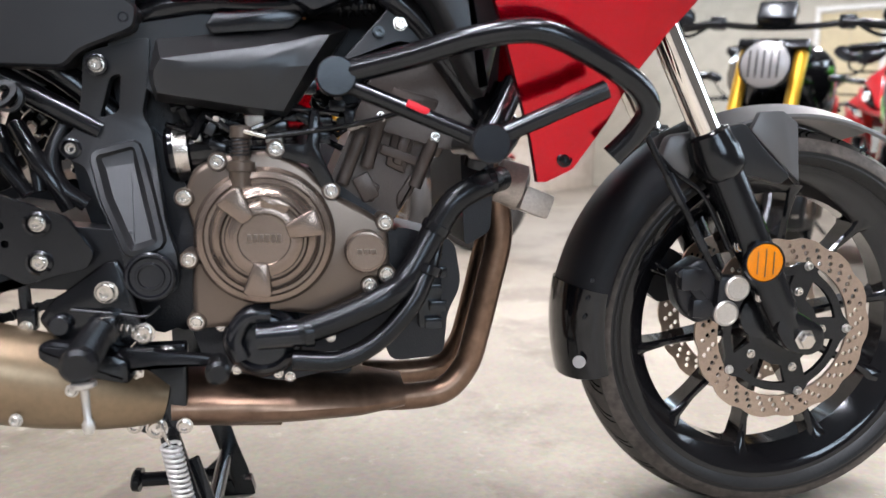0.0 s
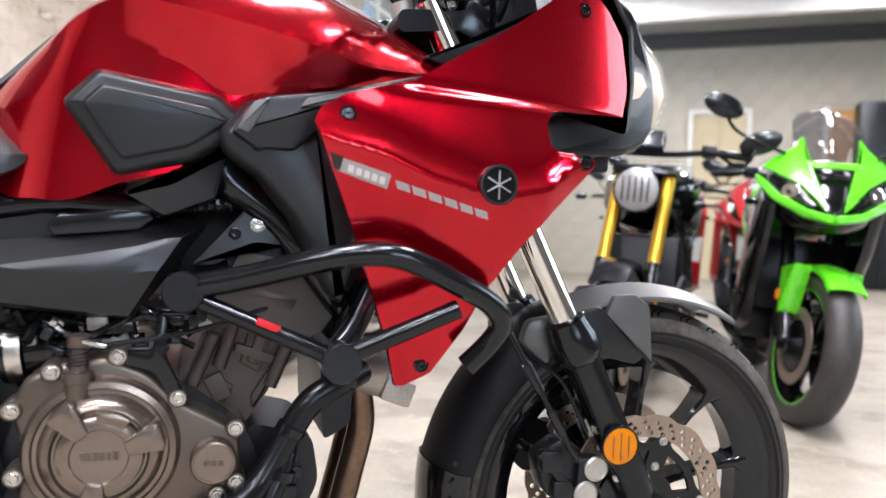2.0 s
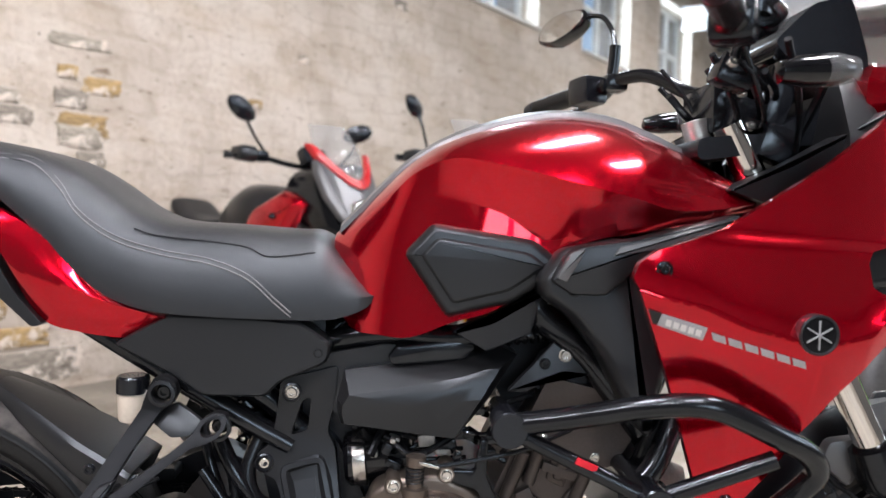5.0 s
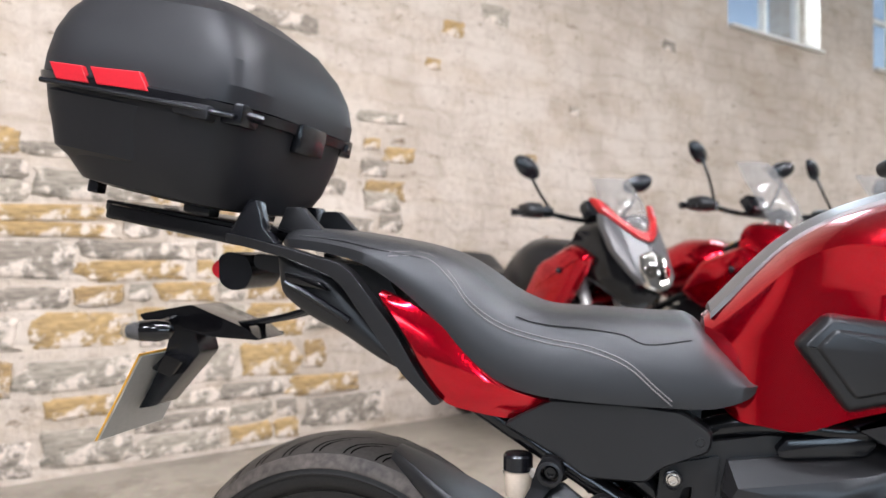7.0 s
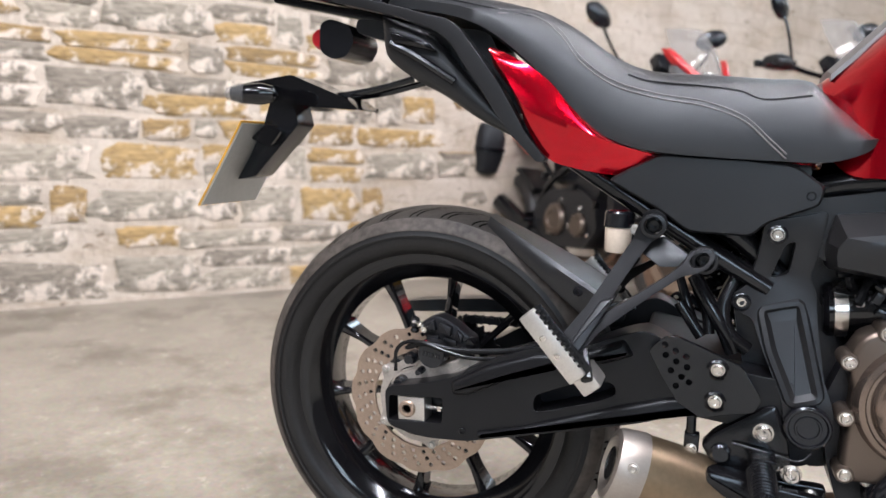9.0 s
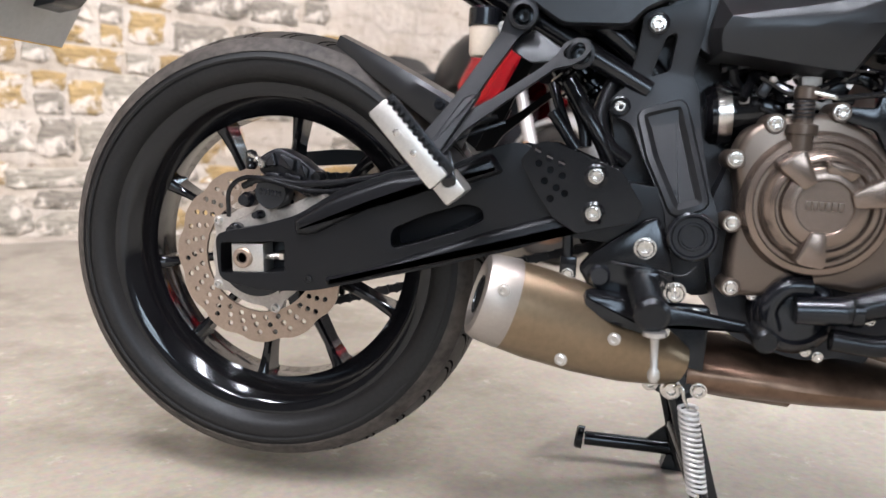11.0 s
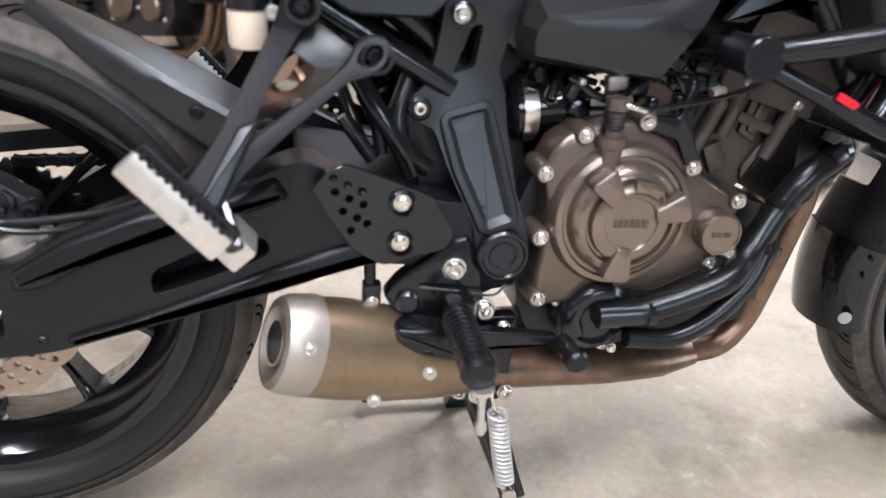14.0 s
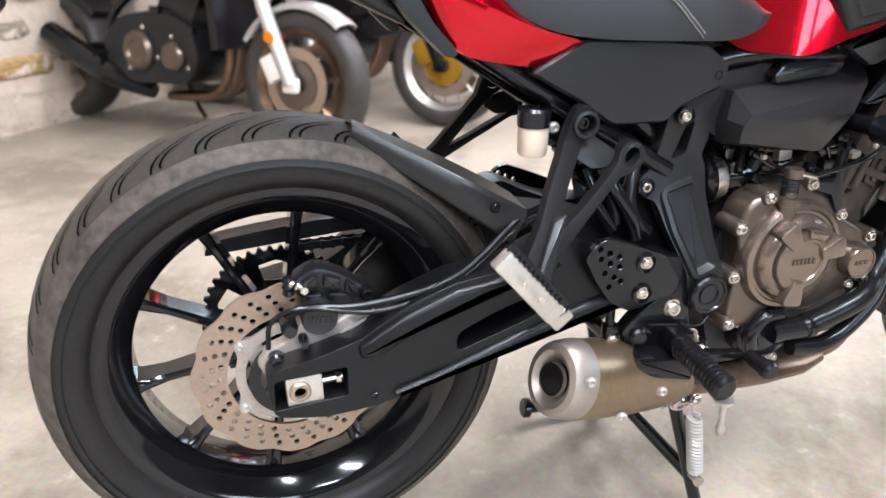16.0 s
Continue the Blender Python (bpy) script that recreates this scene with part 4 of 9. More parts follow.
tank_rows = smooth_rows(TANK)
part("tank", skin([tank_ring(r) for r in tank_rows]), RED, bike, "candy red fuel tank", angle=24)
strip = [r for r in tank_rows if 0.55 < r[0] < 1.06]
bm = skin([[Vector((r[0], s * w, r[1] + h - 0.35 * abs(s * w) ** 2 * 3)) for s, w, h in
            ((-1, 0.062, -0.004), (-1, 0.058, 0.004), (-1, 0.03, 0.008), (0, 0, 0.009), (1, 0.03, 0.008), (1, 0.058, 0.004), (1, 0.062, -0.004))] for r in strip])
part("tank_cover", bm, GREY_PAINT, bike, "satin grey centre cover along the tank")
part("filler_cap", lathe([(0.035, 0), (0.035, 0.008), (0.028, 0.012), (0, 0.012)], (0.86, 0, 1.030), 32, axis=(0.05, 0, 1)), DARK_GREY, bike)
for sg in (-1, 1):
    pad = [(0.640, 0.842), (0.675, 0.880), (0.800, 0.862), (0.842, 0.830), (0.775, 0.784), (0.694, 0.764)]
    b0 = pillow(pad, sg * 0.12, sg * 0.178, 0.010, 0.010, 0.008)
    part("tank_pad", b0, BLACK_MATT, bike, "black grained knee panel")
    b1 = pillow(inset(pad, 0.016), sg * 0.15, sg * 0.1825, 0.004, 0.005, 0.006)
    part("knee_pad", b1, BLACK_MATT, bike)

def aft(bm):
    """Settles seat and tail: lower, and drawn out behind the rear axle."""
    return warp(bm, lambda p: Vector((p.x - 0.11 * max(0.0, 0.17 - p.x) - 0.15 * max(0.0, 0.14 - abs(p.y)) * min(1, max(0, (0.62 - p.x) / 0.1)), p.y, p.z - 0.011 * min(1, max(0, (0.50 - p.x) / 0.25)))))


# ---- seat ----
SEATR = [(-0.058, 0.984, 0.976, 0.055), (-0.035, 1.006, 0.970, 0.098), (0.02, 1.003, 0.962, 0.112), (0.08, 0.993, 0.945, 0.122), (0.13, 0.984, 0.914, 0.128), (0.187, 0.968, 0.862, 0.133), (0.235, 0.942, 0.812, 0.138),
         (0.285, 0.906, 0.780, 0.142), (0.34, 0.884, 0.765, 0.147), (0.42, 0.876, 0.757, 0.150), (0.50, 0.868, 0.752, 0.147), (0.535, 0.866, 0.752, 0.145), (0.560, 0.840, 0.755, 0.143), (0.590, 0.812, 0.766, 0.140), (0.606, 0.796, 0.780, 0.134)]


def seat_ring(r):
    x, zt, zb, yb = r
    d = zt - zb
    half = [(yb * 0.6, zb), (yb * 0.985, zb + 0.002), (yb, zb + 0.02 * min(1, d / 0.05)), (yb * 0.97, zb + d * 0.45), (yb * 0.88, zb + d * 0.66), (yb * 0.74, zb + d * 0.83), (yb * 0.55, zb + d * 0.93), (yb * 0.28, zt - 0.003)]
    return [Vector((x, -y, z)) for y, z in half] + [Vector((x, y, z)) for y, z in reversed(half)]


seat_rows = smooth_rows(SEATR)
seat_bm = aft(skin([seat_ring(r) for r in seat_rows]))
seat = part("seat", seat_bm, SEAT, bike, "grey-black stepped seat with grey stitching", angle=50)


def surface_of(obs):
    """Finds the right-hand skin of the given parts at (x, z)."""
    verts, polys = [], []
    for ob in obs:
        n = len(verts)
        verts += [ob.matrix_basis @ v.co for v in ob.data.vertices]
        polys += [[n + i for i in p.vertices] for p in ob.data.polygons]
    tree = BVHTree.FromPolygons(verts, polys)

    def at(x, z, off=0.001):
        hit = tree.ray_cast(Vector((x, -1.0, z)), Vector((0, 1, 0)))
        return Vector((x, hit[0].y - off, z)) if hit[0] else None
    return at


skin_of_seat = surface_of([seat])


def on_seat(x, z, off):
    return skin_of_seat(x - 0.11 * max(0.0, 0.17 - x) - 0.004, z - 0.011 * min(1, max(0, (0.50 - x) / 0.25)), off)

for off in (0.0, 0.006):
    pts = [on_seat(x, z + off, 0.0004) for x, z in ((0.118, 0.958), (0.165, 0.955), (0.205, 0.925), (0.235, 0.89), (0.28, 0.858), (0.34, 0.838), (0.40, 0.826), (0.45, 0.806), (0.485, 0.775), (0.505, 0.757))]
    part("stitching", tube([p for p in pts if p], 0.0011, 6), THREAD, seat)
pts = [on_seat(x, z, 0.0004) for x, z in ((0.30, 0.872), (0.33, 0.862), (0.40, 0.853), (0.445, 0.845), (0.475, 0.833), (0.53, 0.838))]
part("seat_seam", tube([p for p in pts if p], 0.0016, 6), SEAT_SIDE, seat)
pts = [on_seat(x, z, 0.0004) for x, z in ((-0.02, 0.99), (0.05, 0.98), (0.10, 0.968), (0.16, 0.955))]
part("seat_seam", tube([p for p in pts if p], 0.0016, 6), SEAT_SIDE, seat)

# ---- tail, grab rails, rack ----
TAIL_TOP = [(0.104, 0.898), (0.142, 0.882), (0.184, 0.857), (0.225, 0.820), (0.265, 0.785), (0.305, 0.764), (0.347, 0.754)]
TAIL_FOLD = [(0.106, 0.890), (0.128, 0.862), (0.150, 0.828), (0.172, 0.806), (0.220, 0.794), (0.276, 0.772), (0.347, 0.7535)]
TAIL_LOW = [(0.106, 0.884), (0.109, 0.871), (0.142, 0.830), (0.163, 0.785), (0.192, 0.747), (0.225, 0.734), (0.304, 0.726), (0.347, 0.753)]
SIDE_COVER = [(0.281, 0.719), (0.346, 0.757), (0.456, 0.755), (0.514, 0.750), (0.540, 0.732), (0.551, 0.724), (0.547, 0.700), (0.487, 0.674), (0.470, 0.655), (0.392, 0.655), (0.352, 0.682)]
GRAB = [(-0.16, 0.984), (-0.110, 0.973), (-0.053, 0.960), (0.003, 0.945), (0.036, 0.938), (0.058, 0.923), (0.083, 0.893), (0.118, 0.849), (0.143, 0.810), (0.162, 0.778), (0.195, 0.742), (0.182, 0.737), (0.140, 0.776), (0.122, 0.798), (0.094, 0.837), (0.066, 0.873), (0.044, 0.903), (0.024, 0.919), (-0.006, 0.930), (-0.053, 0.945), (-0.110, 0.958), (-0.16, 0.969)]


def folded(top, fold, low, ys, n=30, m=5, thick=0.012):
    """Panel of two faces that meet along a crease; each face bows slightly."""
    lines = [resample(spline([(x, z, 0) for x, z in line], 4), n) for line in (top, fold, low)]
    rows = []
    for i in range(n + 1):
        row = []
        for k in range(2):
            for j in range(m + (k == 1)):
                v = j / m
                p = lines[k][i].lerp(lines[k + 1][i], v)
                y = ys[k] + (ys[k + 1] - ys[k]) * v + (0.0025 if ys[0] > 0 else -0.0025) * math.sin(math.pi * v)
                row.append(Vector((p.x, y, p.y)))
        rows.append(row)
    off = Vector((0, -thick if ys[0] > 0 else thick, 0))
    return skin([r + [p + off for p in reversed(r)] for r in rows])


for sg in (-1, 1):
    part("tail_panel", folded(TAIL_TOP, TAIL_FOLD, TAIL_LOW, (sg * 0.133, sg * 0.1465, sg * 0.130)), RED, bike, "candy red tail panel", angle=24)
    part("side_cover", facet(SIDE_COVER, sg * 0.100, sg * 0.141, 0.003, 0.004, 0.0, 0.0015), BLACK_MATT, bike, "black grained side cover")
    rail = soft_edges(holed(rounded(GRAB, 0.008), [], sg * 0.112, sg * 0.138), 0.006, 3)
    part("grab_rail", warp(rail, lambda p: Vector((p.x, p.y - sg * 0.10 * max(0, 0.02 - p.x), p.z))), BLACK_MATT, bike, "satin black grab rail", angle=50)
    part("tail_side", aft(patch([(-0.052, 0.962), (-0.020, 0.950), (0.02, 0.935), (0.055, 0.895), (0.10, 0.845), (0.155, 0.792)], [(-0.048, 0.925), (-0.040, 0.897), (0.0, 0.866), (0.045, 0.842), (0.10, 0.806), (0.152, 0.780)], sg * 0.095, 0.012, 24, 10, 0.4)), BLACK_MATT, bike)
    part("tail_rib", aft(tube([(-0.035, sg * 0.108, 0.918), (0.0, sg * 0.112, 0.900), (0.06, sg * 0.110, 0.862)], 0.006, 8)), BLACK_SATIN, bike)
    part("under_tail_slot", aft(slab([(-0.035, 0.935), (0.02, 0.918), (0.035, 0.905), (-0.03, 0.918)], sg * 0.10, sg * 0.119, 0.002, 0.004)), BLACK_GLOSS, bike)
    part("seat_rail", tube([(0.15, sg * 0.10, 0.79), (0.30, sg * 0.105, 0.70), (0.42, sg * 0.11, 0.63), (0.50, sg * 0.11, 0.585)], 0.014, 12), BLACK_METAL, bike)
for sg in (-1, 1):
    part("rack_arm", aft(bar((-0.33, sg * 0.10, 1.034), (-0.10, sg * 0.105, 0.986), 0.030, 0.026, 0.006)), BLACK_METAL, bike)
    part("rack_step", aft(slab([(-0.125, 0.985), (-0.09, 1.045), (-0.075, 1.045), (-0.065, 1.0), (-0.045, 0.975)], sg * 0.088, sg * 0.12, 0.003, 0.004)), BLACK_SATIN, bike)
    part("rack_step", aft(slab([(-0.06, 1.0), (-0.045, 1.035), (-0.02, 1.035), (0.01, 1.0), (0.03, 0.985), (-0.02, 0.985)], sg * 0.06, sg * 0.078, 0.003, 0.004)), DARK_GREY, bike)
part("rack_plate", aft(bar((-0.34, 0, 1.045), (-0.06, 0, 0.99), 0.20, 0.018, 0.004)), BLACK_METAL, bike)
part("tail_core", aft(slab([(-0.10, 0.962), (0.1, 0.94), (0.16, 0.82), (0.10, 0.81), (-0.02, 0.88), (-0.045, 0.925), (-0.10, 0.940)], -0.07, 0.07, 0.01, 0.01)), BLACK_MATT, bike)
part("tail_light", aft(lathe([(0.001, -0.034), (0.014, -0.031), (0.018, -0.020), (0.018, 0.020), (0.014, 0.031), (0.001, 0.034)], (-0.168, -0.012, 0.936), 24)), RED_LENS, bike, "red tail light lens")
part("tail_light_housing", aft(slab([(-0.166, 0.958), (-0.150, 0.966), (-0.118, 0.956), (-0.108, 0.930), (-0.120, 0.905), (-0.145, 0.900), (-0.166, 0.914)], -0.052, 0.052, 0.008, 0.010, 3)), BLACK_SATIN, bike)
# number plate hanger, plate, indicators
def hung(bm):
    return warp(aft(bm), lambda p: p + Vector((0.014, 0, 0)))


for sg in (-1, 1):
    part("fender_arm", hung(tube([(-0.03, sg * 0.03, 0.872), (-0.10, sg * 0.028, 0.852), (-0.19, sg * 0.026, 0.838)], 0.0055, 8)), BLACK_METAL, bike)
part("plate_hanger", hung(slab([(-0.325, 0.858), (-0.23, 0.876), (-0.135, 0.838), (-0.112, 0.819), (-0.19, 0.822), (-0.24, 0.830), (-0.315, 0.845)], -0.045, 0.045, 0.006, 0.006)), BLACK_GLOSS, bike, "gloss black number plate hanger")
part("hanger_stem", hung(slab([(-0.272, 0.836), (-0.232, 0.830), (-0.222, 0.792), (-0.300, 0.698), (-0.335, 0.690), (-0.312, 0.73), (-0.285, 0.79)], -0.03, 0.03, 0.004, 0.006)), BLACK_SATIN, bike)
part("plate_light", hung(slab([(-0.30, 0.765), (-0.275, 0.79), (-0.245, 0.78), (-0.265, 0.752)], -0.05, 0.05, 0.004, 0.006)), BLACK_GLOSS, bike)
tilt = Matrix.Rotation(radians(28), 3, "Y")
part("number_plate", hung(box((-0.338, 0, 0.718), (0.003, 0.165, 0.165), 0, tilt)), PLATE_BACK, bike, "number plate with a yellow face and grey back")
part("plate_face", hung(box((-0.3402, 0, 0.7195), (0.0018, 0.171, 0.1715), 0, tilt)), YELLOW, bike)
for sg in (-1, 1):
    part("indicator", hung(lathe([(0.001, -0.042), (0.010, -0.038), (0.017, -0.015), (0.018, 0.01), (0.013, 0.03), (0.001, 0.036)], (-0.262, sg * 0.115, 0.838), 20, axis=(1, sg * -0.25, 0.02))), BLACK_GLOSS, bike)
    part("indicator_lens", hung(lathe([(0.001, -0.049), (0.010, -0.045), (0.0155, -0.028), (0.0168, -0.015)], (-0.262, sg * 0.115, 0.838), 20, axis=(1, sg * -0.25, 0.02))), SCREEN, bike)
    part("indicator_stalk", hung(tube([(-0.262, sg * 0.04, 0.85), (-0.262, sg * 0.11, 0.84)], 0.009, 10)), BLACK_SATIN, bike)

# ---- side fairing ----
FL = [(0.529, 1.000), (0.58, 0.985), (0.64, 0.962), (0.70, 0.938), (0.76, 0.912), (0.826, 0.884), (0.842, 0.892), (0.857, 0.915), (0.884, 1.000), (0.917, 1.052), (0.962, 1.125), (1.000, 1.176), (1.036, 1.226)]
FR = [(0.529, 1.010), (0.545, 1.040), (0.60, 1.072), (0.65, 1.092), (0.70, 1.128), (0.74, 1.164), (0.775, 1.200), (0.798, 1.222), (0.806, 1.222), (0.812, 1.178), (0.820, 1.166), (0.848, 1.161), (0.860, 1.167), (0.866, 1.190), (0.868, 1.292), (0.90, 1.302), (0.92, 1.304), (0.976, 1.296), (1.007, 1.272), (1.027, 1.246), (1.036, 1.234)]


FL, FR = [(z, x + 0.008) for z, x in FL], [(z, x + 0.008) for z, x in FR]


def fairing_y(x, z):
    """Depth of the red side panel: swollen in the middle, folded along one line, turned in to the nose."""
    fold = np.interp(x, [0.88, 0.92, 0.97, 1.02, 1.10, 1.16, 1.20, 1.30], [0.822, 0.808, 0.797, 0.776, 0.756, 0.768, 0.800, 0.815])
    d = z - fold
    y = 0.286 - (0.05 * d + 0.0200 * math.tanh(d / 0.028) if d > 0 else 0.37 * (math.sqrt(d * d + 0.00006) - 0.0077))
    step = 0.884 - 0.05 * (x - 1.0)
    y -= 0.014 * min(1, max(0, (x - 0.95) / 0.06)) / (1 + math.exp(-max(-60, min(60, (z - step + 0.010) / 0.0035))))
    y -= 0.06 * max(0, z - step)
    y -= 0.60 * max(0, x - 1.10) ** 1.6
    y -= 0.5 * max(0, 0.93 - x) ** 1.5
    return -y


def fairing_panel(z0, z1, nz=110, nx=48, extra=0.0):
    outer = []
    for j in range(nz + 1):
        z = z0 + (z1 - z0) * j / nz
        a, b = np.interp(z, [p[0] for p in FL], [p[1] for p in FL]), np.interp(z, [p[0] for p in FR], [p[1] for p in FR])
        outer.append([Vector((a + (b - a) * i / nx, fairing_y(a + (b - a) * i / nx, z) - extra, z)) for i in range(nx + 1)])
    rings = [row + [p + Vector((0, 0.012, 0)) for p in reversed(row)] for row in outer]
    return skin(rings)


fb = fairing_panel(0.529, 1.036, 150)
fb2 = mirror_y(fb)
fairing = part("fairing_panel", fb, RED, bike, "candy red side fairing panel", angle=28)
part("fairing_panel", fb2, RED, bike, "candy red side fairing panel", angle=28)

# ---- nose, screen, cockpit ----
def nose_ring(z, x_back, x_front, half, n=13):
    """Plan outline of the nose at one height."""
    out = []
    for i in range(n):
        a = -math.pi / 2 + math.pi * i / (n - 1)
        c, s = math.cos(a), math.sin(a)
        out.append(Vector((x_back + (x_front - x_back) * abs(c) ** 0.75, half * math.copysign(abs(s) ** 0.8, s), z)))
    return out


def nose_shell(rows, bm=None):
    return skin([nose_ring(*r) for r in rows], bm=bm)


part("headlight_housing", nose_shell([(0.815, 1.20, 1.27, 0.13), (0.835, 1.17, 1.335, 0.175), (0.87, 1.16, 1.352, 0.190), (0.92, 1.17, 1.352, 0.195), (0.965, 1.18, 1.335, 0.190), (1.005, 1.19, 1.30, 0.17), (1.06, 1.20, 1.275, 0.13), (1.09, 1.21, 1.26, 0.10)]), BLACK_MATT, bike, "black headlight surround")
part("headlight", nose_shell([(0.848, 1.20, 1.415, 0.145), (0.88, 1.21, 1.445, 0.172), (0.925, 1.22, 1.458, 0.178), (0.965, 1.22, 1.448, 0.172), (1.00, 1.20, 1.426, 0.150), (1.02, 1.20, 1.405, 0.12)]), LAMP_PEACH, bike, "pale headlight under a clear lens")
part("headlight_lens", nose_shell([(0.843, 1.20, 1.422, 0.150), (0.88, 1.21, 1.453, 0.177), (0.925, 1.22, 1.466, 0.183), (0.965, 1.22, 1.456, 0.177), (1.002, 1.20, 1.434, 0.155), (1.025, 1.20, 1.412, 0.125)]), LENS, bike)
part("nose_cowl", nose_shell([(1.012, 1.24, 1.435, 0.10), (1.028, 1.24, 1.422, 0.122), (1.050, 1.235, 1.395, 0.128), (1.080, 1.24, 1.362, 0.122), (1.102, 1.255, 1.345, 0.108), (1.112, 1.27, 1.328, 0.08)]), RED, bike, "candy red nose cowl")
for sg in (-1, 1):
    strip_bm = slab([(1.262, 1.052), (1.293, 1.026), (1.318, 0.985), (1.325, 0.921), (1.316, 0.858), (1.262, 0.866), (1.215, 0.876), (1.194, 0.856), (1.200, 0.812), (1.262, 0.815), (1.318, 0.824), (1.366, 0.844), (1.386, 0.866), (1.392, 0.900), (1.384, 0.940), (1.362, 0.978), (1.332, 1.012), (1.292, 1.040), (1.270, 1.056)], sg * 0.12, sg * 0.188, 0.008, 0.008, 3)
    warp(strip_bm, lambda p: Vector((p.x, p.y * (1 - 3.2 * max(0.0, p.x - 1.318)) * (1 - 0.8 * max(0, p.z - 1.0)), p.z)))
    part("nose_strip", strip_bm, BLACK_MATT, bike, "black plastic strip round the headlight")
    part("intake", slab([(1.15, 0.882), (1.30, 0.878), (1.30, 0.80), (1.15, 0.79)], sg * 0.12, sg * 0.178, 0.004, 0.006), BLACK_DULL, bike)
    # screen side
    shroud = [(0.800, 0.818), (0.829, 0.853), (0.905, 0.868), (0.960, 0.800), (0.962, 0.72), (0.940, 0.625), (0.925, 0.640), (0.880, 0.725), (0.842, 0.770), (0.806, 0.795)]
    part("radiator_shroud", pillow(shroud, sg * 0.15, sg * 0.208, 0.012, 0.012, 0.008), BLACK_MATT, bike, "black plastic radiator shroud")
    part("shroud_trim", slab([(0.813, 0.816), (0.829, 0.846), (0.847, 0.857), (0.920, 0.869), (1.035, 0.899), (1.040, 0.890), (0.955, 0.862), (0.912, 0.830), (0.880, 0.800), (0.838, 0.800)], sg * 0.185, sg * 0.218, 0.006, 0.004), BLACK_MATT, bike)
    part("shroud_facet", slab([(0.818, 0.820), (0.835, 0.850), (0.853, 0.855), (0.831, 0.815)], sg * 0.205, sg * 0.2205, 0.002, 0.003), GREY_PAINT, bike, "satin grey facet")
    part("shroud_facet", slab([(0.884, 0.846), (0.892, 0.858), (0.925, 0.866), (1.028, 0.893), (1.020, 0.886), (0.935, 0.856)], sg * 0.205, sg * 0.2205, 0.002, 0.003), GREY_PAINT, bike, "satin grey facet")
    part("tank_bracket", slab([(0.70, 0.748), (0.75, 0.762), (0.80, 0.792), (0.812, 0.80), (0.80, 0.745), (0.745, 0.722)], sg * 0.13, sg * 0.170, 0.005, 0.005), BLACK_SATIN, bike)
    part("indicator", lathe([(0.001, -0.05), (0.012, -0.046), (0.018, -0.02), (0.019, 0.02), (0.012, 0.045), (0.001, 0.05)], (1.105, sg * 0.235, 1.066), 20, axis=(1, -sg * 0.15, 0.1)), BLACK_GLOSS, bike)
    part("indicator_lens", lathe([(0.019, 0.008), (0.020, 0.025), (0.0145, 0.052), (0.001, 0.063)], (1.105, sg * 0.235, 1.066), 20, axis=(1, -sg * 0.15, 0.1)), SCREEN, bike)
# windscreen: a bowed clear sheet
rows = []
for z, x, half in ((1.085, 1.315, 0.10), (1.13, 1.305, 0.135), (1.18, 1.285, 0.15), (1.24, 1.25, 0.145), (1.30, 1.205, 0.13), (1.345, 1.165, 0.10)):
    rows.append([Vector((x + 0.075 - 0.095 * (k / 6) ** 2, half * k / 6, z - 0.004 * abs(k))) for k in range(-6, 7)])
rings = [r + [p - Vector((0.003, 0, 0)) for p in reversed(r)] for r in rows]
part("windscreen", skin(rings), SCREEN, bike, "clear tinted windscreen")
part("cockpit", slab([(1.13, 1.135), (1.185, 1.19), (1.235, 1.20), (1.262, 1.12), (1.265, 1.03), (1.20, 1.0), (1.155, 0.995), (1.14, 1.02), (1.21, 1.06)], -0.085, 0.085, 0.01, 0.012), BLACK_SATIN, bike, "black instrument pod")
part("instrument_display", bar((1.142, 0, 1.115), (1.185, 0, 1.172), 0.13, 0.012, 0.004), BLACK_GLOSS, bike)
for sg in (-1, 1):
    part("inner_fairing", slab([(1.04, 0.93), (1.12, 0.965), (1.20, 1.01), (1.25, 1.04), (1.26, 0.95), (1.14, 0.90)], sg * 0.12, sg * 0.165, 0.004, 0.008), BLACK_MATT, bike)

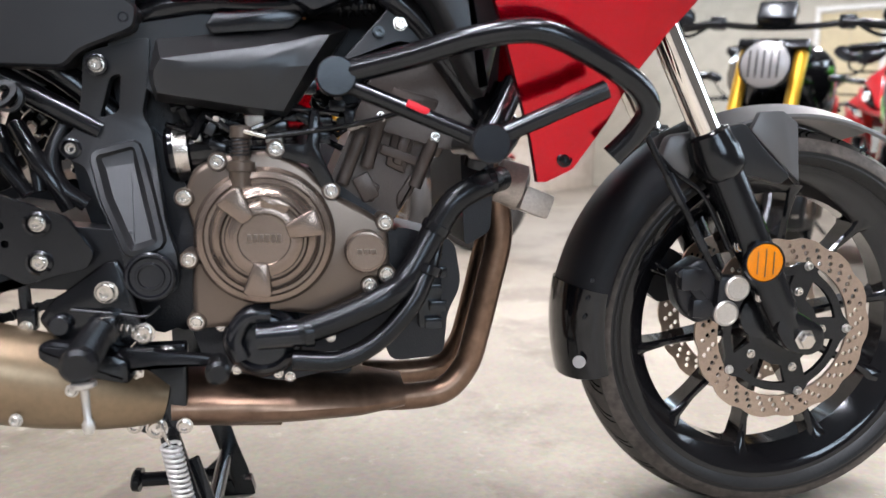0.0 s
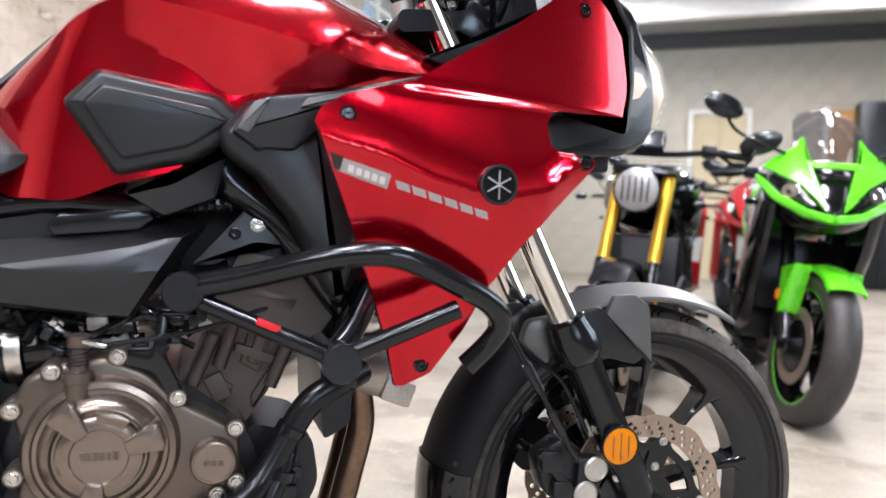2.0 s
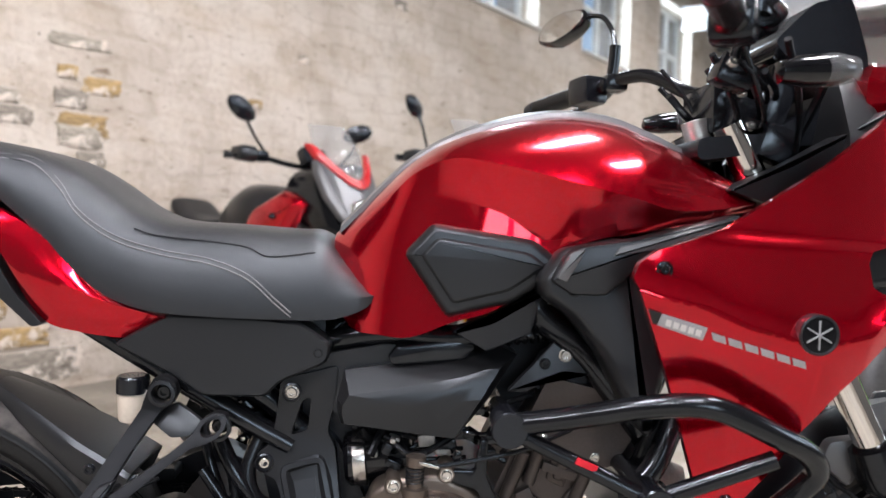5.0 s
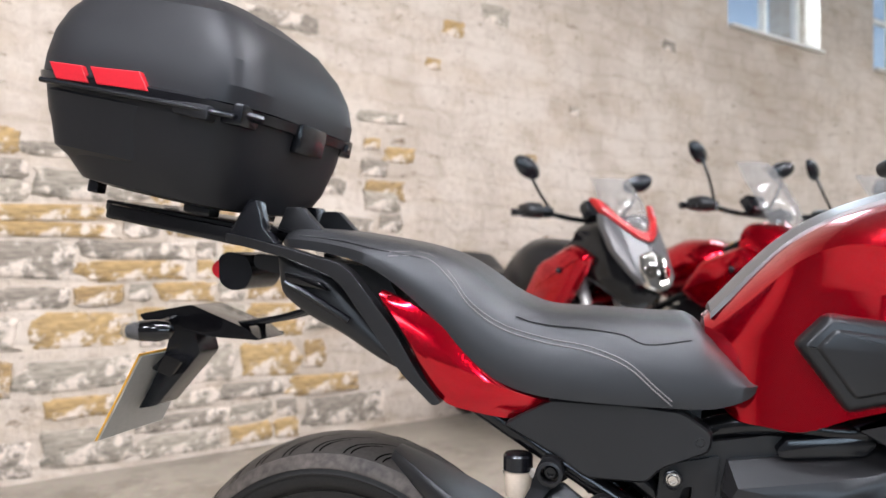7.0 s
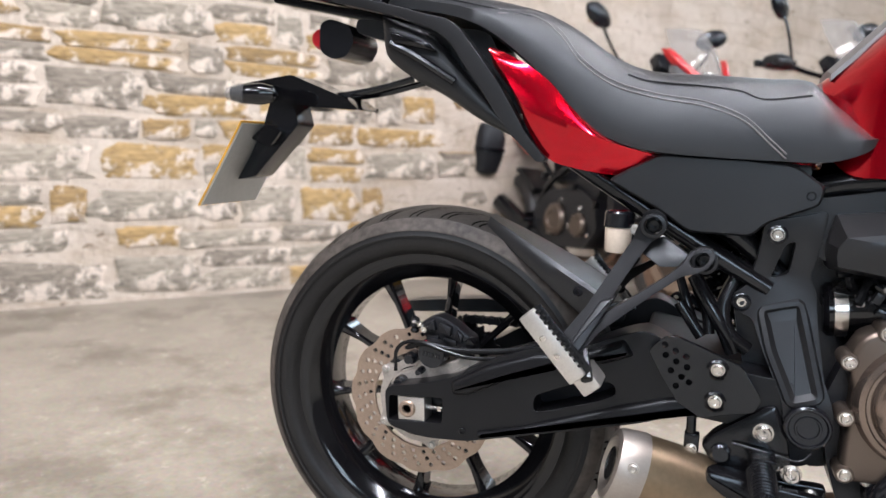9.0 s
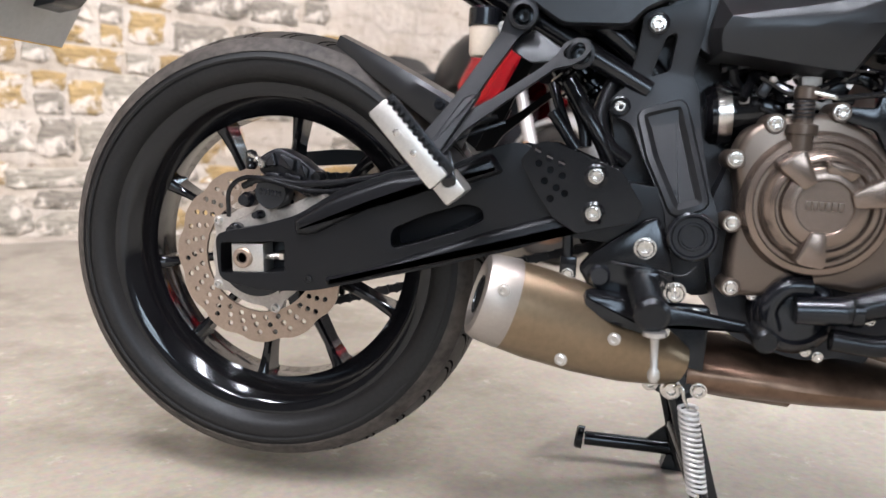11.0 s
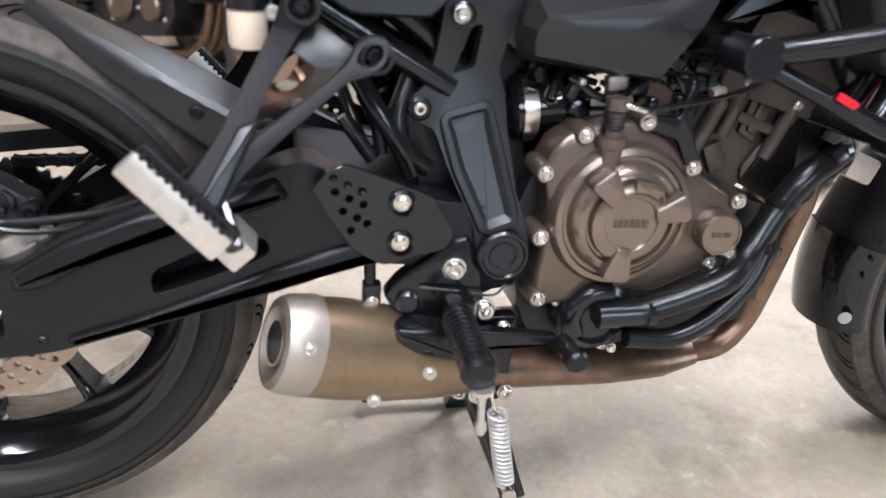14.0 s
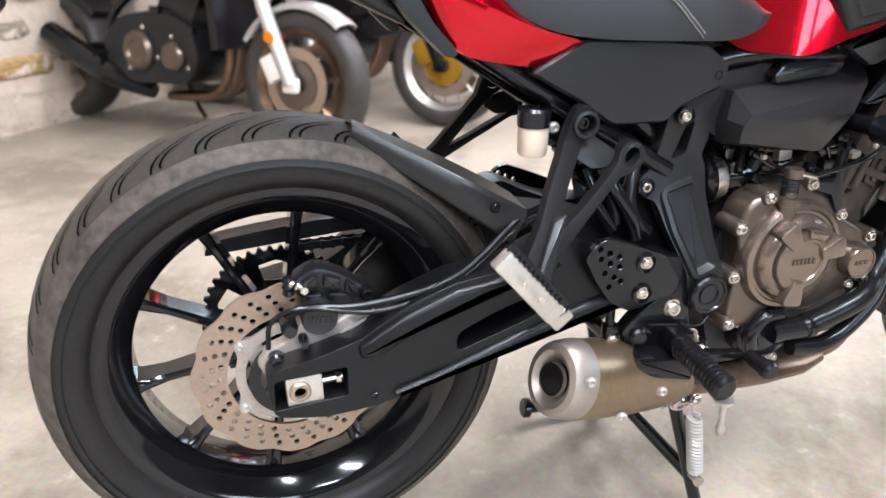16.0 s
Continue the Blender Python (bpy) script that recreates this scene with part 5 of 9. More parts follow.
# handlebar, grips, levers, mirrors
BARY = [(0.893, 0.395, 1.106), (0.952, 0.28, 1.118), (1.030, 0.17, 1.135), (1.085, 0.08, 1.09), (1.085, 0.0, 1.085), (1.075, -0.08, 1.088), (1.05, -0.17, 1.125), (0.985, -0.28, 1.112), (0.925, -0.385, 1.108)]
part("handlebar", tube(BARY, 0.0115, 12), BLACK_METAL, bike)
for a, b in ((BARY[0], BARY[1]), (BARY[8], BARY[7])):
    a, b = Vector(a), Vector(b)
    d = (b - a).normalized()
    ribs = bmesh.new()
    prof = []
    for i in range(15):
        prof += [(0.0165, 0.004 + 0.0075 * i), (0.0172, 0.008 + 0.0075 * i)]
    lathe([(0.013, 0.0)] + prof + [(0.021, 0.118), (0.021, 0.122), (0.013, 0.124)], a, 18, axis=d, bm=ribs)
    part("grip", ribs, RUBBER_SOFT, bike)
    part("bar_end", lathe([(0.0, -0.028), (0.014, -0.026), (0.017, -0.01), (0.017, 0.0), (0.012, 0.002)], a, 18, axis=d), DARK_GREY, bike)
    part("switchgear", box(tuple(a + d * 0.15), (0.052, 0.055, 0.052), 0.012, d.to_track_quat("Y", "Z").to_matrix()), BLACK_SATIN, bike)
    part("lever_perch", box(tuple(a + d * 0.19 + Vector((0.02, 0, 0.006))), (0.04, 0.05, 0.03), 0.008), BLACK_METAL, bike)
    q = a + d * 0.18 + Vector((0.03, 0, 0))
    part("lever", tube([q, q - d * 0.08 + Vector((0.028, 0, -0.004)), q - d * 0.18 + Vector((0.025, 0, -0.01))], 0.0065, 10, flat=0.7), BLACK_METAL, bike)
    mx = a + d * 0.17
    if a.y < 0:
        top = mx + Vector((0.03, 0.0, 0.15)) - d * 0.02
        part("mirror_stem", tube([mx + Vector((0.01, 0, 0.02)), mx + Vector((0.025, 0, 0.07)), top], 0.006, 10), BLACK_METAL, bike)
        head_at = Matrix.Translation(top - d * 0.05 + Vector((0, 0, 0.02))) @ Matrix.Rotation(-0.55, 4, "Z") @ Matrix.Diagonal((1, 1.55, 0.9, 1))
    else:
        foot = Vector((1.000, 0.25, 1.140))
        part("mirror_stem", tube([foot, foot + Vector((0.004, 0.0, 0.03)), foot + Vector((0.006, 0.0, 0.062))], 0.010, 12), BLACK_METAL, bike)
        part("mirror_arm", tube([foot + Vector((0.006, 0, 0.055)), foot + Vector((0.004, 0.02, 0.095)), foot + Vector((-0.004, 0.06, 0.128)), foot + Vector((-0.018, 0.10, 0.140))], 0.0048, 10), BLACK_METAL, bike)
        head_at = Matrix.Translation((0.946, 0.412, 1.268)) @ Matrix.Rotation(0.42, 4, "Z") @ Matrix.Rotation(0.42, 4, "Y") @ Matrix.Rotation(0.20, 4, "X") @ Matrix.Diagonal((1.0, 1.0, 1.0, 1))
    if a.y < 0:
        shell_bm = lathe([(0.0, 0.02), (0.03, 0.017), (0.047, 0.006), (0.05, -0.008), (0.046, -0.014), (0.0, -0.014)], (0, 0, 0), 28, axis=(1, 0, 0))
        glass_bm = lathe([(0.044, -0.0145), (0.043, -0.0152), (0.0, -0.0152)], (0, 0, 0), 28, axis=(1, 0, 0))
    else:
        drop = rounded([(0.082, -0.012), (0.060, -0.036), (0.0, -0.040), (-0.060, -0.012), (-0.080, 0.020), (-0.055, 0.038), (0.020, 0.036), (0.070, 0.016)], 0.022, 4)
        shell_bm = skin([[Vector((q, y * k, z * k)) for y, z in drop] for q, k in ((-0.012, 0.94), (-0.009, 1.0), (0.004, 0.98), (0.016, 0.82), (0.024, 0.50))])
        glass_bm = skin([[Vector((q, y * k, z * k)) for y, z in drop] for q, k in ((-0.0118, 0.90), (-0.0130, 0.89))])
    part("mirror_head", shell_bm, BLACK_GLOSS, bike).matrix_basis = head_at
    part("mirror_glass", glass_bm, MIRROR, bike).matrix_basis = head_at
part("brake_reservoir", lathe([(0.018, 0), (0.019, 0.03), (0.021, 0.032), (0.021, 0.042), (0.0, 0.043)], (1.03, -0.24, 1.125), 20, axis=(0.1, 0, 1)), BLACK_SATIN, bike)
part("start_switch", box((0.995, -0.235, 1.115), (0.018, 0.016, 0.016), 0.003), RED_DULL, bike)
part("top_yoke", slab([(1.02, 0.97), (1.125, 0.985), (1.135, 1.01), (1.02, 1.0)], -0.115, 0.115, 0.012, 0.012, 3), BLACK_DULL, bike)
part("bar_clamp", box((1.085, 0, 1.05), (0.05, 0.12, 0.075), 0.01), BLACK_METAL, bike)
part("low_yoke", slab([(1.15, 0.765), (1.26, 0.79), (1.25, 0.825), (1.15, 0.80)], -0.125, 0.125, 0.008, 0.01), BLACK_METAL, bike)
part("ignition", lathe([(0.018, 0), (0.018, 0.05), (0.0, 0.052)], (1.06, -0.03, 0.985), 16, axis=(-0.3, 0, 1)), ALU, bike)
for i, (y, dx) in enumerate(((-0.05, 0.0), (-0.02, 0.03), (0.03, 0.015), (-0.08, 0.05))):
    part("cable", tube([(1.02 + dx, y * 3, 1.10), (1.07 + dx, y * 2.2, 1.04), (1.10 + dx, y * 1.4, 0.98), (1.12, y, 0.90), (1.10, y, 0.82)], 0.0045, 8), RUBBER_SOFT, bike)

rc = random.Random(5)
for i in range(9):
    y0, y1 = rc.uniform(-0.20, 0.05), rc.uniform(-0.10, 0.08)
    x0 = rc.uniform(1.00, 1.10)
    part("cable", tube([(x0, y0, rc.uniform(1.06, 1.13)), (x0 + rc.uniform(0.03, 0.09), (y0 + y1) / 2 - 0.02, rc.uniform(1.02, 1.09)), (rc.uniform(1.10, 1.17), y1, rc.uniform(0.97, 1.02)), (rc.uniform(1.10, 1.15), y1, 0.90)], rc.choice((0.0035, 0.0045, 0.006)), 8), RUBBER_SOFT, bike)
for x, y, z, a, b, c in ((1.045, -0.15, 1.075, 0.05, 0.04, 0.035), (1.10, -0.06, 1.03, 0.045, 0.05, 0.06), (1.13, -0.10, 0.995, 0.05, 0.035, 0.05), (1.155, -0.045, 1.06, 0.035, 0.04, 0.08)):
    part("cockpit_fitting", box((x, y, z), (a, b, c), 0.010, Matrix.Rotation(0.35, 3, "Y")), BLACK_SATIN, bike)
for x, y, z in ((1.035, -0.175, 1.085), (1.10, -0.09, 1.02), (1.075, -0.115, 1.06)):
    bolt(bike, x, y, z, 0.006, STEEL, (0, -1, 0.3))

# ---- fork, front brake, mudguard ----
fixed_parts = set(bike.children) - {front}
rake = Vector((0.4540, 0, -0.891)).normalized()
for sg in (-1, 1):
    ax = Vector((1.448, sg * 0.098, 0.302))
    def along(s, ax=ax):
        return ax - rake * s + Vector((-0.012, 0, 0.008))
    part("fork_stanchion", tube([along(0.30), along(0.80)], 0.0205, 20, smooth=False), CHROME, bike, "chromed fork tube")
    low = lathe([(0.020, -0.012), (0.025, 0.0), (0.0265, 0.05), (0.0275, 0.16), (0.028, 0.255), (0.034, 0.262), (0.036, 0.270), (0.036, 0.292), (0.033, 0.302), (0.030, 0.320), (0.023, 0.324)], tuple(ax + Vector((-0.012, 0, 0.008))), 28, axis=-rake)
    part("fork_leg", low, BLACK_METAL, bike, "black lower fork leg")
    part("axle_lug", slab([(1.412, 0.345), (1.44, 0.342), (1.482, 0.318), (1.485, 0.288), (1.462, 0.274), (1.425, 0.285), (1.405, 0.315)], sg * 0.085, sg * 0.122, 0.006, 0.01), BLACK_METAL, bike)
    part("axle_nut", lathe([(0.016, 0), (0.016, 0.004), (0.0115, 0.005), (0.0115, 0.012), (0.009, 0.014), (0, 0.014)], (1.450, sg * 0.120, 0.302), 6, axis=(0, sg, 0)), STEEL, bike)
    cal = bmesh.new()
    slab([(1.262, 0.392), (1.300, 0.418), (1.335, 0.400), (1.350, 0.36), (1.330, 0.325), (1.300, 0.318), (1.272, 0.345)], sg * 0.052, sg * 0.088, 0.008, 0.010, 3, bm=cal)
    box((1.282, sg * 0.092, 0.388), (0.034, 0.022, 0.034), 0.008, bm=cal)
    box((1.300, sg * 0.092, 0.345), (0.030, 0.022, 0.030), 0.008, bm=cal)
    bar((1.265, sg * 0.094, 0.402), (1.325, sg * 0.094, 0.330), 0.012, 0.014, 0.003, bm=cal)
    slab([(1.325, 0.392), (1.36, 0.392), (1.368, 0.36), (1.345, 0.32), (1.322, 0.322)], sg * 0.082, sg * 0.100, 0.004, 0.008, bm=cal)
    part("brake_caliper", cal, CAST_BLACK, bike, "black cast front brake caliper")
    for x, z in ((1.352, 0.375), (1.337, 0.338)):
        part("caliper_cap", lathe([(0.019, 0), (0.019, 0.003), (0.016, 0.005), (0.015, 0.0042), (0.0, 0.0042)], (x, sg * 0.100, z), 28, axis=(0, sg, 0)), ALU, bike, "bright round caliper cap")
    bolt(bike, 1.348, sg * 0.105, 0.438, 0.008, STEEL, (0, sg, 0))
    bolt(bike, 1.385, sg * 0.105, 0.362, 0.006, STEEL, (0, sg, 0))
part("speed_sensor", lathe([(0.034, 0), (0.034, 0.012), (0.02, 0.016), (0, 0.016)], (1.41, -0.062, 0.325), 24, axis=(0, -1, 0)), BLACK_SATIN, bike)
part("fork_reflector", lathe([(0.0275, 0), (0.0275, 0.006), (0.0262, 0.008), (0.0245, 0.0085), (0, 0.0095)], (1.372, -0.126, 0.418), 36, axis=(0, -1, 0)), ORANGE, bike, "round orange reflector")
part("reflector_rim", lathe([(0.0275, 0), (0.0295, 0), (0.0295, 0.0085), (0.0275, 0.0085)], (1.372, -0.126, 0.418), 36, axis=(0, -1, 0), caps=False, close_profile=True), BLACK_SATIN, bike)
for k in range(3):
    part("reflector_rib", box((1.372 + 0.012 * (k - 1), -0.1355, 0.418), (0.0012, 0.0014, 0.040 - 0.008 * abs(k - 1)), 0.0003), BRONZE_DARK, bike)
part("front_brake_hose", tube([(1.185, -0.125, 0.605), (1.207, -0.13, 0.563), (1.240, -0.132, 0.509), (1.273, -0.128, 0.454), (1.302, -0.12, 0.410), (1.318, -0.11, 0.392)], 0.0048, 10), RUBBER_SOFT, bike)
part("hose_ferrule", tube([(1.222, -0.131, 0.540), (1.244, -0.132, 0.502)], 0.0075, 10), BLACK_SATIN, bike)
part("hose_ferrule", tube([(1.262, -0.129, 0.472), (1.285, -0.125, 0.436)], 0.0065, 10), BLACK_SATIN, bike)
part("sensor_wire", tube([(1.200, -0.118, 0.58), (1.236, -0.115, 0.545), (1.281, -0.112, 0.514), (1.312, -0.11, 0.465), (1.330, -0.108, 0.433)], 0.0032, 8), RUBBER_SOFT, bike)


def guard(a0, a1, prof, steps, rr=1.0, centre=FAX, thick=0.004, lift=lambda q: 0.0):
    """Shell bent round the wheel: prof lists (y, radius)."""
    rows = []
    for i in range(steps + 1):
        q = i / steps
        a = radians(a0 + (a1 - a0) * q)
        out = [Vector((centre.x + (r * rr + lift(q)) * math.cos(a), y, centre.z + (r * rr + lift(q)) * math.sin(a))) for y, r in prof]
        inn = [Vector((centre.x + (r * rr + lift(q) - thick) * math.cos(a), y * 0.96, centre.z + (r * rr + lift(q) - thick) * math.sin(a))) for y, r in reversed(prof)]
        rows.append(out + inn)
    return skin(rows)


GP = [(-0.071, 0.286), (-0.072, 0.298), (-0.068, 0.312), (-0.055, 0.327), (-0.034, 0.338), (-0.012, 0.343), (0.012, 0.343), (0.034, 0.338), (0.055, 0.327), (0.068, 0.312), (0.072, 0.298), (0.071, 0.286)]
part("front_mudguard", guard(62, 112, [(-0.062, 0.318), (-0.060, 0.322), (-0.03, 0.330), (0, 0.338), (0.03, 0.330), (0.060, 0.322), (0.062, 0.318)], 14, lift=lambda q: 0.004 * (1 - q)), GREY_PAINT, bike, "satin grey front mudguard", angle=22)
for sg in (-1, 1):
    part("mudguard_flap", slab([(1.445, 0.612), (1.455, 0.52), (1.415, 0.560), (1.372, 0.600), (1.385, 0.628), (1.42, 0.630)], sg * 0.060, sg * 0.070, 0.003, 0.004), GREY_PAINT, bike)
    part("mudguard_stay", slab([(1.362, 0.612), (1.395, 0.575), (1.440, 0.535), (1.425, 0.522), (1.375, 0.535), (1.315, 0.528), (1.285, 0.555), (1.312, 0.60)], sg * 0.058, sg * 0.072, 0.004, 0.008), BLACK_MATT, bike)
    part("mudguard_wing", slab([(1.232, 0.560), (1.242, 0.592), (1.292, 0.600), (1.300, 0.575), (1.275, 0.525)], sg * 0.066, sg * 0.084, 0.006, 0.01), GREY_PAINT, bike)
part("rear_mudguard_half", guard(112, 172, GP, 22), BLACK_DULL, bike, "black front mudguard rear section", angle=40)
part("mudguard_extension", guard(168, 193, [(y * 1.03, r + 0.004 if abs(y) < 0.073 else r + 0.002) for y, r in GP], 12, lift=lambda q: -0.006 * q), BLACK_GLOSS, bike, "gloss black mudguard extension", angle=40)
part("extension_badge", lathe([(0.0095, 0), (0.0095, 0.001), (0, 0.0013)], (1.129, -0.0735, 0.262), 24, axis=(-0.25, -0.95, 0.0)), GREY_LABEL, bike)
for a in (165, 170, 175):
    bolt(bike, FAX.x + 0.318 * math.cos(radians(a)), -0.0755, FAX.z + 0.318 * math.sin(radians(a)), 0.003, BLACK_SATIN)

# the bars are turned a few degrees to the right, and fork, guard and wheel with them
turned = Matrix.Translation(FAX) @ Matrix.Rotation(radians(-4.0), 4, -rake) @ Matrix.Translation(-FAX)
for ob in bike.children:
    if ob not in fixed_parts:
        ob.matrix_basis = turned @ ob.matrix_basis

# ---- engine ----
part("crankcase", slab([(0.60, 0.515), (0.655, 0.552), (0.745, 0.545), (0.838, 0.478), (0.86, 0.42), (0.85, 0.36), (0.82, 0.30), (0.70, 0.275), (0.61, 0.300), (0.59, 0.36), (0.575, 0.44)], -0.125, 0.13, 0.012, 0.02), CAST_BLACK, bike, "black cast crankcase")
part("sump", slab([(0.66, 0.31), (0.80, 0.315), (0.79, 0.265), (0.69, 0.262)], -0.08, 0.08, 0.01, 0.015), CAST_BLACK, bike)
cover = [(0.607, 0.545), (0.642, 0.560), (0.690, 0.566), (0.732, 0.548), (0.765, 0.514), (0.800, 0.496), (0.832, 0.476), (0.834, 0.420), (0.802, 0.392), (0.745, 0.366), (0.705, 0.372), (0.660, 0.356), (0.602, 0.354), (0.600, 0.395), (0.605, 0.470), (0.594, 0.512)]
part("engine_cover", slab(cover, -0.115, -0.160, 0.008, 0.012, 3), BRONZE_DARK, bike, "bronze crankcase cover")
CL = (0.686, 0, 0.464)
cl = part("clutch_cover", lathe([(0.083, -0.15), (0.0815, -0.162), (0.0765, -0.172), (0.070, -0.174), (0.068, -0.171), (0.064, -0.171), (0.062, -0.178), (0.056, -0.186), (0.050, -0.188), (0.0475, -0.183), (0.045, -0.183), (0.043, -0.190), (0.037, -0.1935), (0.030, -0.1935), (0.0285, -0.191), (0.0, -0.191)][::1], CL, 72, axis=(0, 1, 0)), BRONZE, bike, "bronze round clutch cover with three lugs")
for a in (128, 18, 262):
    ca, sa = math.cos(radians(a)), math.sin(radians(a))
    ta = (-sa, ca)
    quad = [(CL[0] + r * ca + w * ta[0], CL[2] + r * sa + w * ta[1]) for r, w in ((0.027, -0.0085), (0.027, 0.0085), (0.062, 0.0165), (0.0665, 0.012), (0.0665, -0.012), (0.062, -0.0165))]
    part("lug", slab(quad, -0.165, -0.1965, 0.0035, 0.004), BRONZE, cl)
part("cover_window", slab([(CL[0] + r * math.cos(radians(a)), CL[2] + r * math.sin(radians(a))) for r, a in ((0.036, 50), (0.036, 70), (0.036, 95), (0.050, 95), (0.050, 70), (0.050, 50))], -0.18, -0.196, 0.003, 0.003), BRONZE, cl)
for k in range(6):
    part("badge_bar", box((CL[0] - 0.0165 + 0.0066 * k, -0.1915, CL[2] + 0.001), (0.0048, 0.002, 0.009), 0.0006), BRONZE_DARK, cl)
cap = part("crank_cap", lathe([(0.0255, -0.155), (0.0255, -0.178), (0.0235, -0.1815), (0.0215, -0.182), (0.021, -0.1805), (0, -0.1805)], (0.803, 0, 0.446), 40), BRONZE, bike, "round bronze crank cap")
for k in range(3):
    part("badge_bar", box((0.795 + 0.008 * k, -0.181, 0.446), (0.006, 0.0016, 0.006), 0.0005), BRONZE_DARK, cap)
for x, z in ((0.634, 0.551), (0.700, 0.566), (0.596, 0.510), (0.763, 0.517), (0.827, 0.479), (0.829, 0.416), (0.808, 0.403), (0.605, 0.364), (0.599, 0.438)):
    part("bolt_boss", lathe([(0.0115, -0.12), (0.0115, -0.160), (0.010, -0.163), (0, -0.163)], (x, 0, z), 18), BRONZE_DARK, bike)
    bolt(bike, x, -0.162, z, 0.0066)
for x, z in ((0.632, 0.355), (0.705, 0.373), (0.648, 0.301), (0.697, 0.294), (0.711, 0.289), (0.761, 0.336), (0.810, 0.363), (0.857, 0.371)):
    bolt(bike, x, -0.150, z, 0.005)
# clutch release and cable
part("clutch_release", lathe([(0.013, 0), (0.0135, 0.025), (0.016, 0.026), (0.016, 0.036), (0.010, 0.038), (0.010, 0.062), (0.0125, 0.064), (0.0125, 0.076), (0.006, 0.078), (0, 0.078)], (0.660, -0.165, 0.515), 20, axis=(0.02, 0, 1)), BRONZE_DARK, bike)
part("release_spring", tube([(0.660 + 0.011 * math.cos(t * 0.9), -0.165 + 0.011 * math.sin(t * 0.9), 0.556 + t * 0.0006) for t in range(36)], 0.0012, 6, per=2), CAST_BLACK, bike)
part("release_arm", bar((0.655, -0.172, 0.588), (0.690, -0.175, 0.580), 0.008, 0.005, 0.002), STEEL, bike)
part("clutch_cable", tube([(0.688, -0.172, 0.580), (0.746, -0.165, 0.588), (0.80, -0.155, 0.598), (0.86, -0.13, 0.615), (0.95, -0.11, 0.64)], 0.0032, 8), RUBBER_SOFT, bike)
part("cable_end", tube([(0.69, -0.172, 0.5805), (0.735, -0.167, 0.587)], 0.0018, 8), STEEL, bike)
part("cable_bracket", slab([(0.693, 0.573), (0.735, 0.572), (0.741, 0.612), (0.751, 0.612), (0.750, 0.565), (0.771, 0.520), (0.757, 0.512), (0.737, 0.548), (0.70, 0.558)], -0.155, -0.163, 0.002, 0.005), BLACK_METAL, bike)
# cylinders and head
part("cylinder_block", slab([(0.757, 0.515), (0.838, 0.470), (0.912, 0.585), (0.945, 0.635), (0.86, 0.665), (0.812, 0.640)], -0.120, 0.12, 0.012, 0.012), CAST_GREY, bike, "dark bronze grey cast cylinder block")
part("cylinder_head", slab([(0.790, 0.600), (0.915, 0.565), (0.955, 0.625), (0.93, 0.662), (0.83, 0.685)], -0.132, 0.132, 0.012, 0.012), CAST_GREY, bike)
part("head_cover", slab([(0.812, 0.665), (0.94, 0.645), (0.935, 0.695), (0.83, 0.715)], -0.115, 0.115, 0.014, 0.014), CAST_BLACK, bike)
for (x0, z0, x1, z1) in ((0.826, 0.604, 0.808, 0.545), (0.892, 0.578, 0.868, 0.520), (0.802, 0.585, 0.778, 0.525)):
    part("casting_rib", tube([(x0, -0.128, z0), (x1, -0.128, z1)], 0.0085, 12), CAST_GREY, bike)
part("casting_web", bar((0.826, -0.124, 0.568), (0.872, -0.124, 0.552), 0.012, 0.012, 0.003), CAST_GREY, bike)
part("casting_web", bar((0.800, -0.124, 0.535), (0.815, -0.124, 0.505), 0.012, 0.022, 0.003), CAST_GREY, bike)
for poly, lift in (([(0.845, 0.604), (0.874, 0.594), (0.856, 0.536), (0.832, 0.548)], 0.004), ([(0.852, 0.588), (0.866, 0.583), (0.852, 0.545), (0.840, 0.551)], 0.008), ([(0.897, 0.600), (0.918, 0.592), (0.900, 0.556), (0.884, 0.562)], 0.005), ([(0.842, 0.644), (0.900, 0.628), (0.893, 0.612), (0.836, 0.628)], 0.012),
                   ([(0.812, 0.530), (0.826, 0.522), (0.816, 0.500), (0.804, 0.508)], 0.006), ([(0.846, 0.508), (0.862, 0.534), (0.880, 0.546), (0.866, 0.512), (0.848, 0.490)], 0.005)):
    part("casting_panel", slab(poly, -0.115, -0.121 - lift, 0.003, 0.004), CAST_GREY, bike)
for x, z in ((0.826, 0.606), (0.893, 0.582)):
    bolt(bike, x, -0.135, z, 0.005)
# Dark filler, added so the gap beside the air box stays dark.
part("gap_filler", slab([(0.73, 0.73), (0.82, 0.79), (0.90, 0.80), (0.95, 0.66), (0.80, 0.60)], -0.07, 0.07, 0.01, 0.02), BLACK_DULL, bike)
rb = random.Random(21)
for k in range(16):
    x, z = rb.uniform(0.60, 0.80), rb.uniform(0.565, 0.615)
    y = -rb.uniform(0.10, 0.135)
    part("hose_clip", box((x, y, z), (rb.uniform(0.008, 0.024), 0.014, rb.uniform(0.006, 0.016)), 0.003, Matrix.Rotation(rb.uniform(-0.6, 0.6), 3, "Y")), rb.choice((BLACK_METAL, ALU_CAST, BLACK_GLOSS, DARK_GREY)), bike)
for k in range(5):
    x, z, y = rb.uniform(0.62, 0.78), rb.uniform(0.57, 0.62), -rb.uniform(0.09, 0.13)
    part("wire", tube([(x, y, z), (x + 0.04, y - 0.015, z + rb.uniform(-0.02, 0.02)), (x + rb.uniform(0.07, 0.12), y, z + rb.uniform(-0.03, 0.03))], rb.choice((0.002, 0.003, 0.0045)), 8), BLACK_GLOSS, bike)
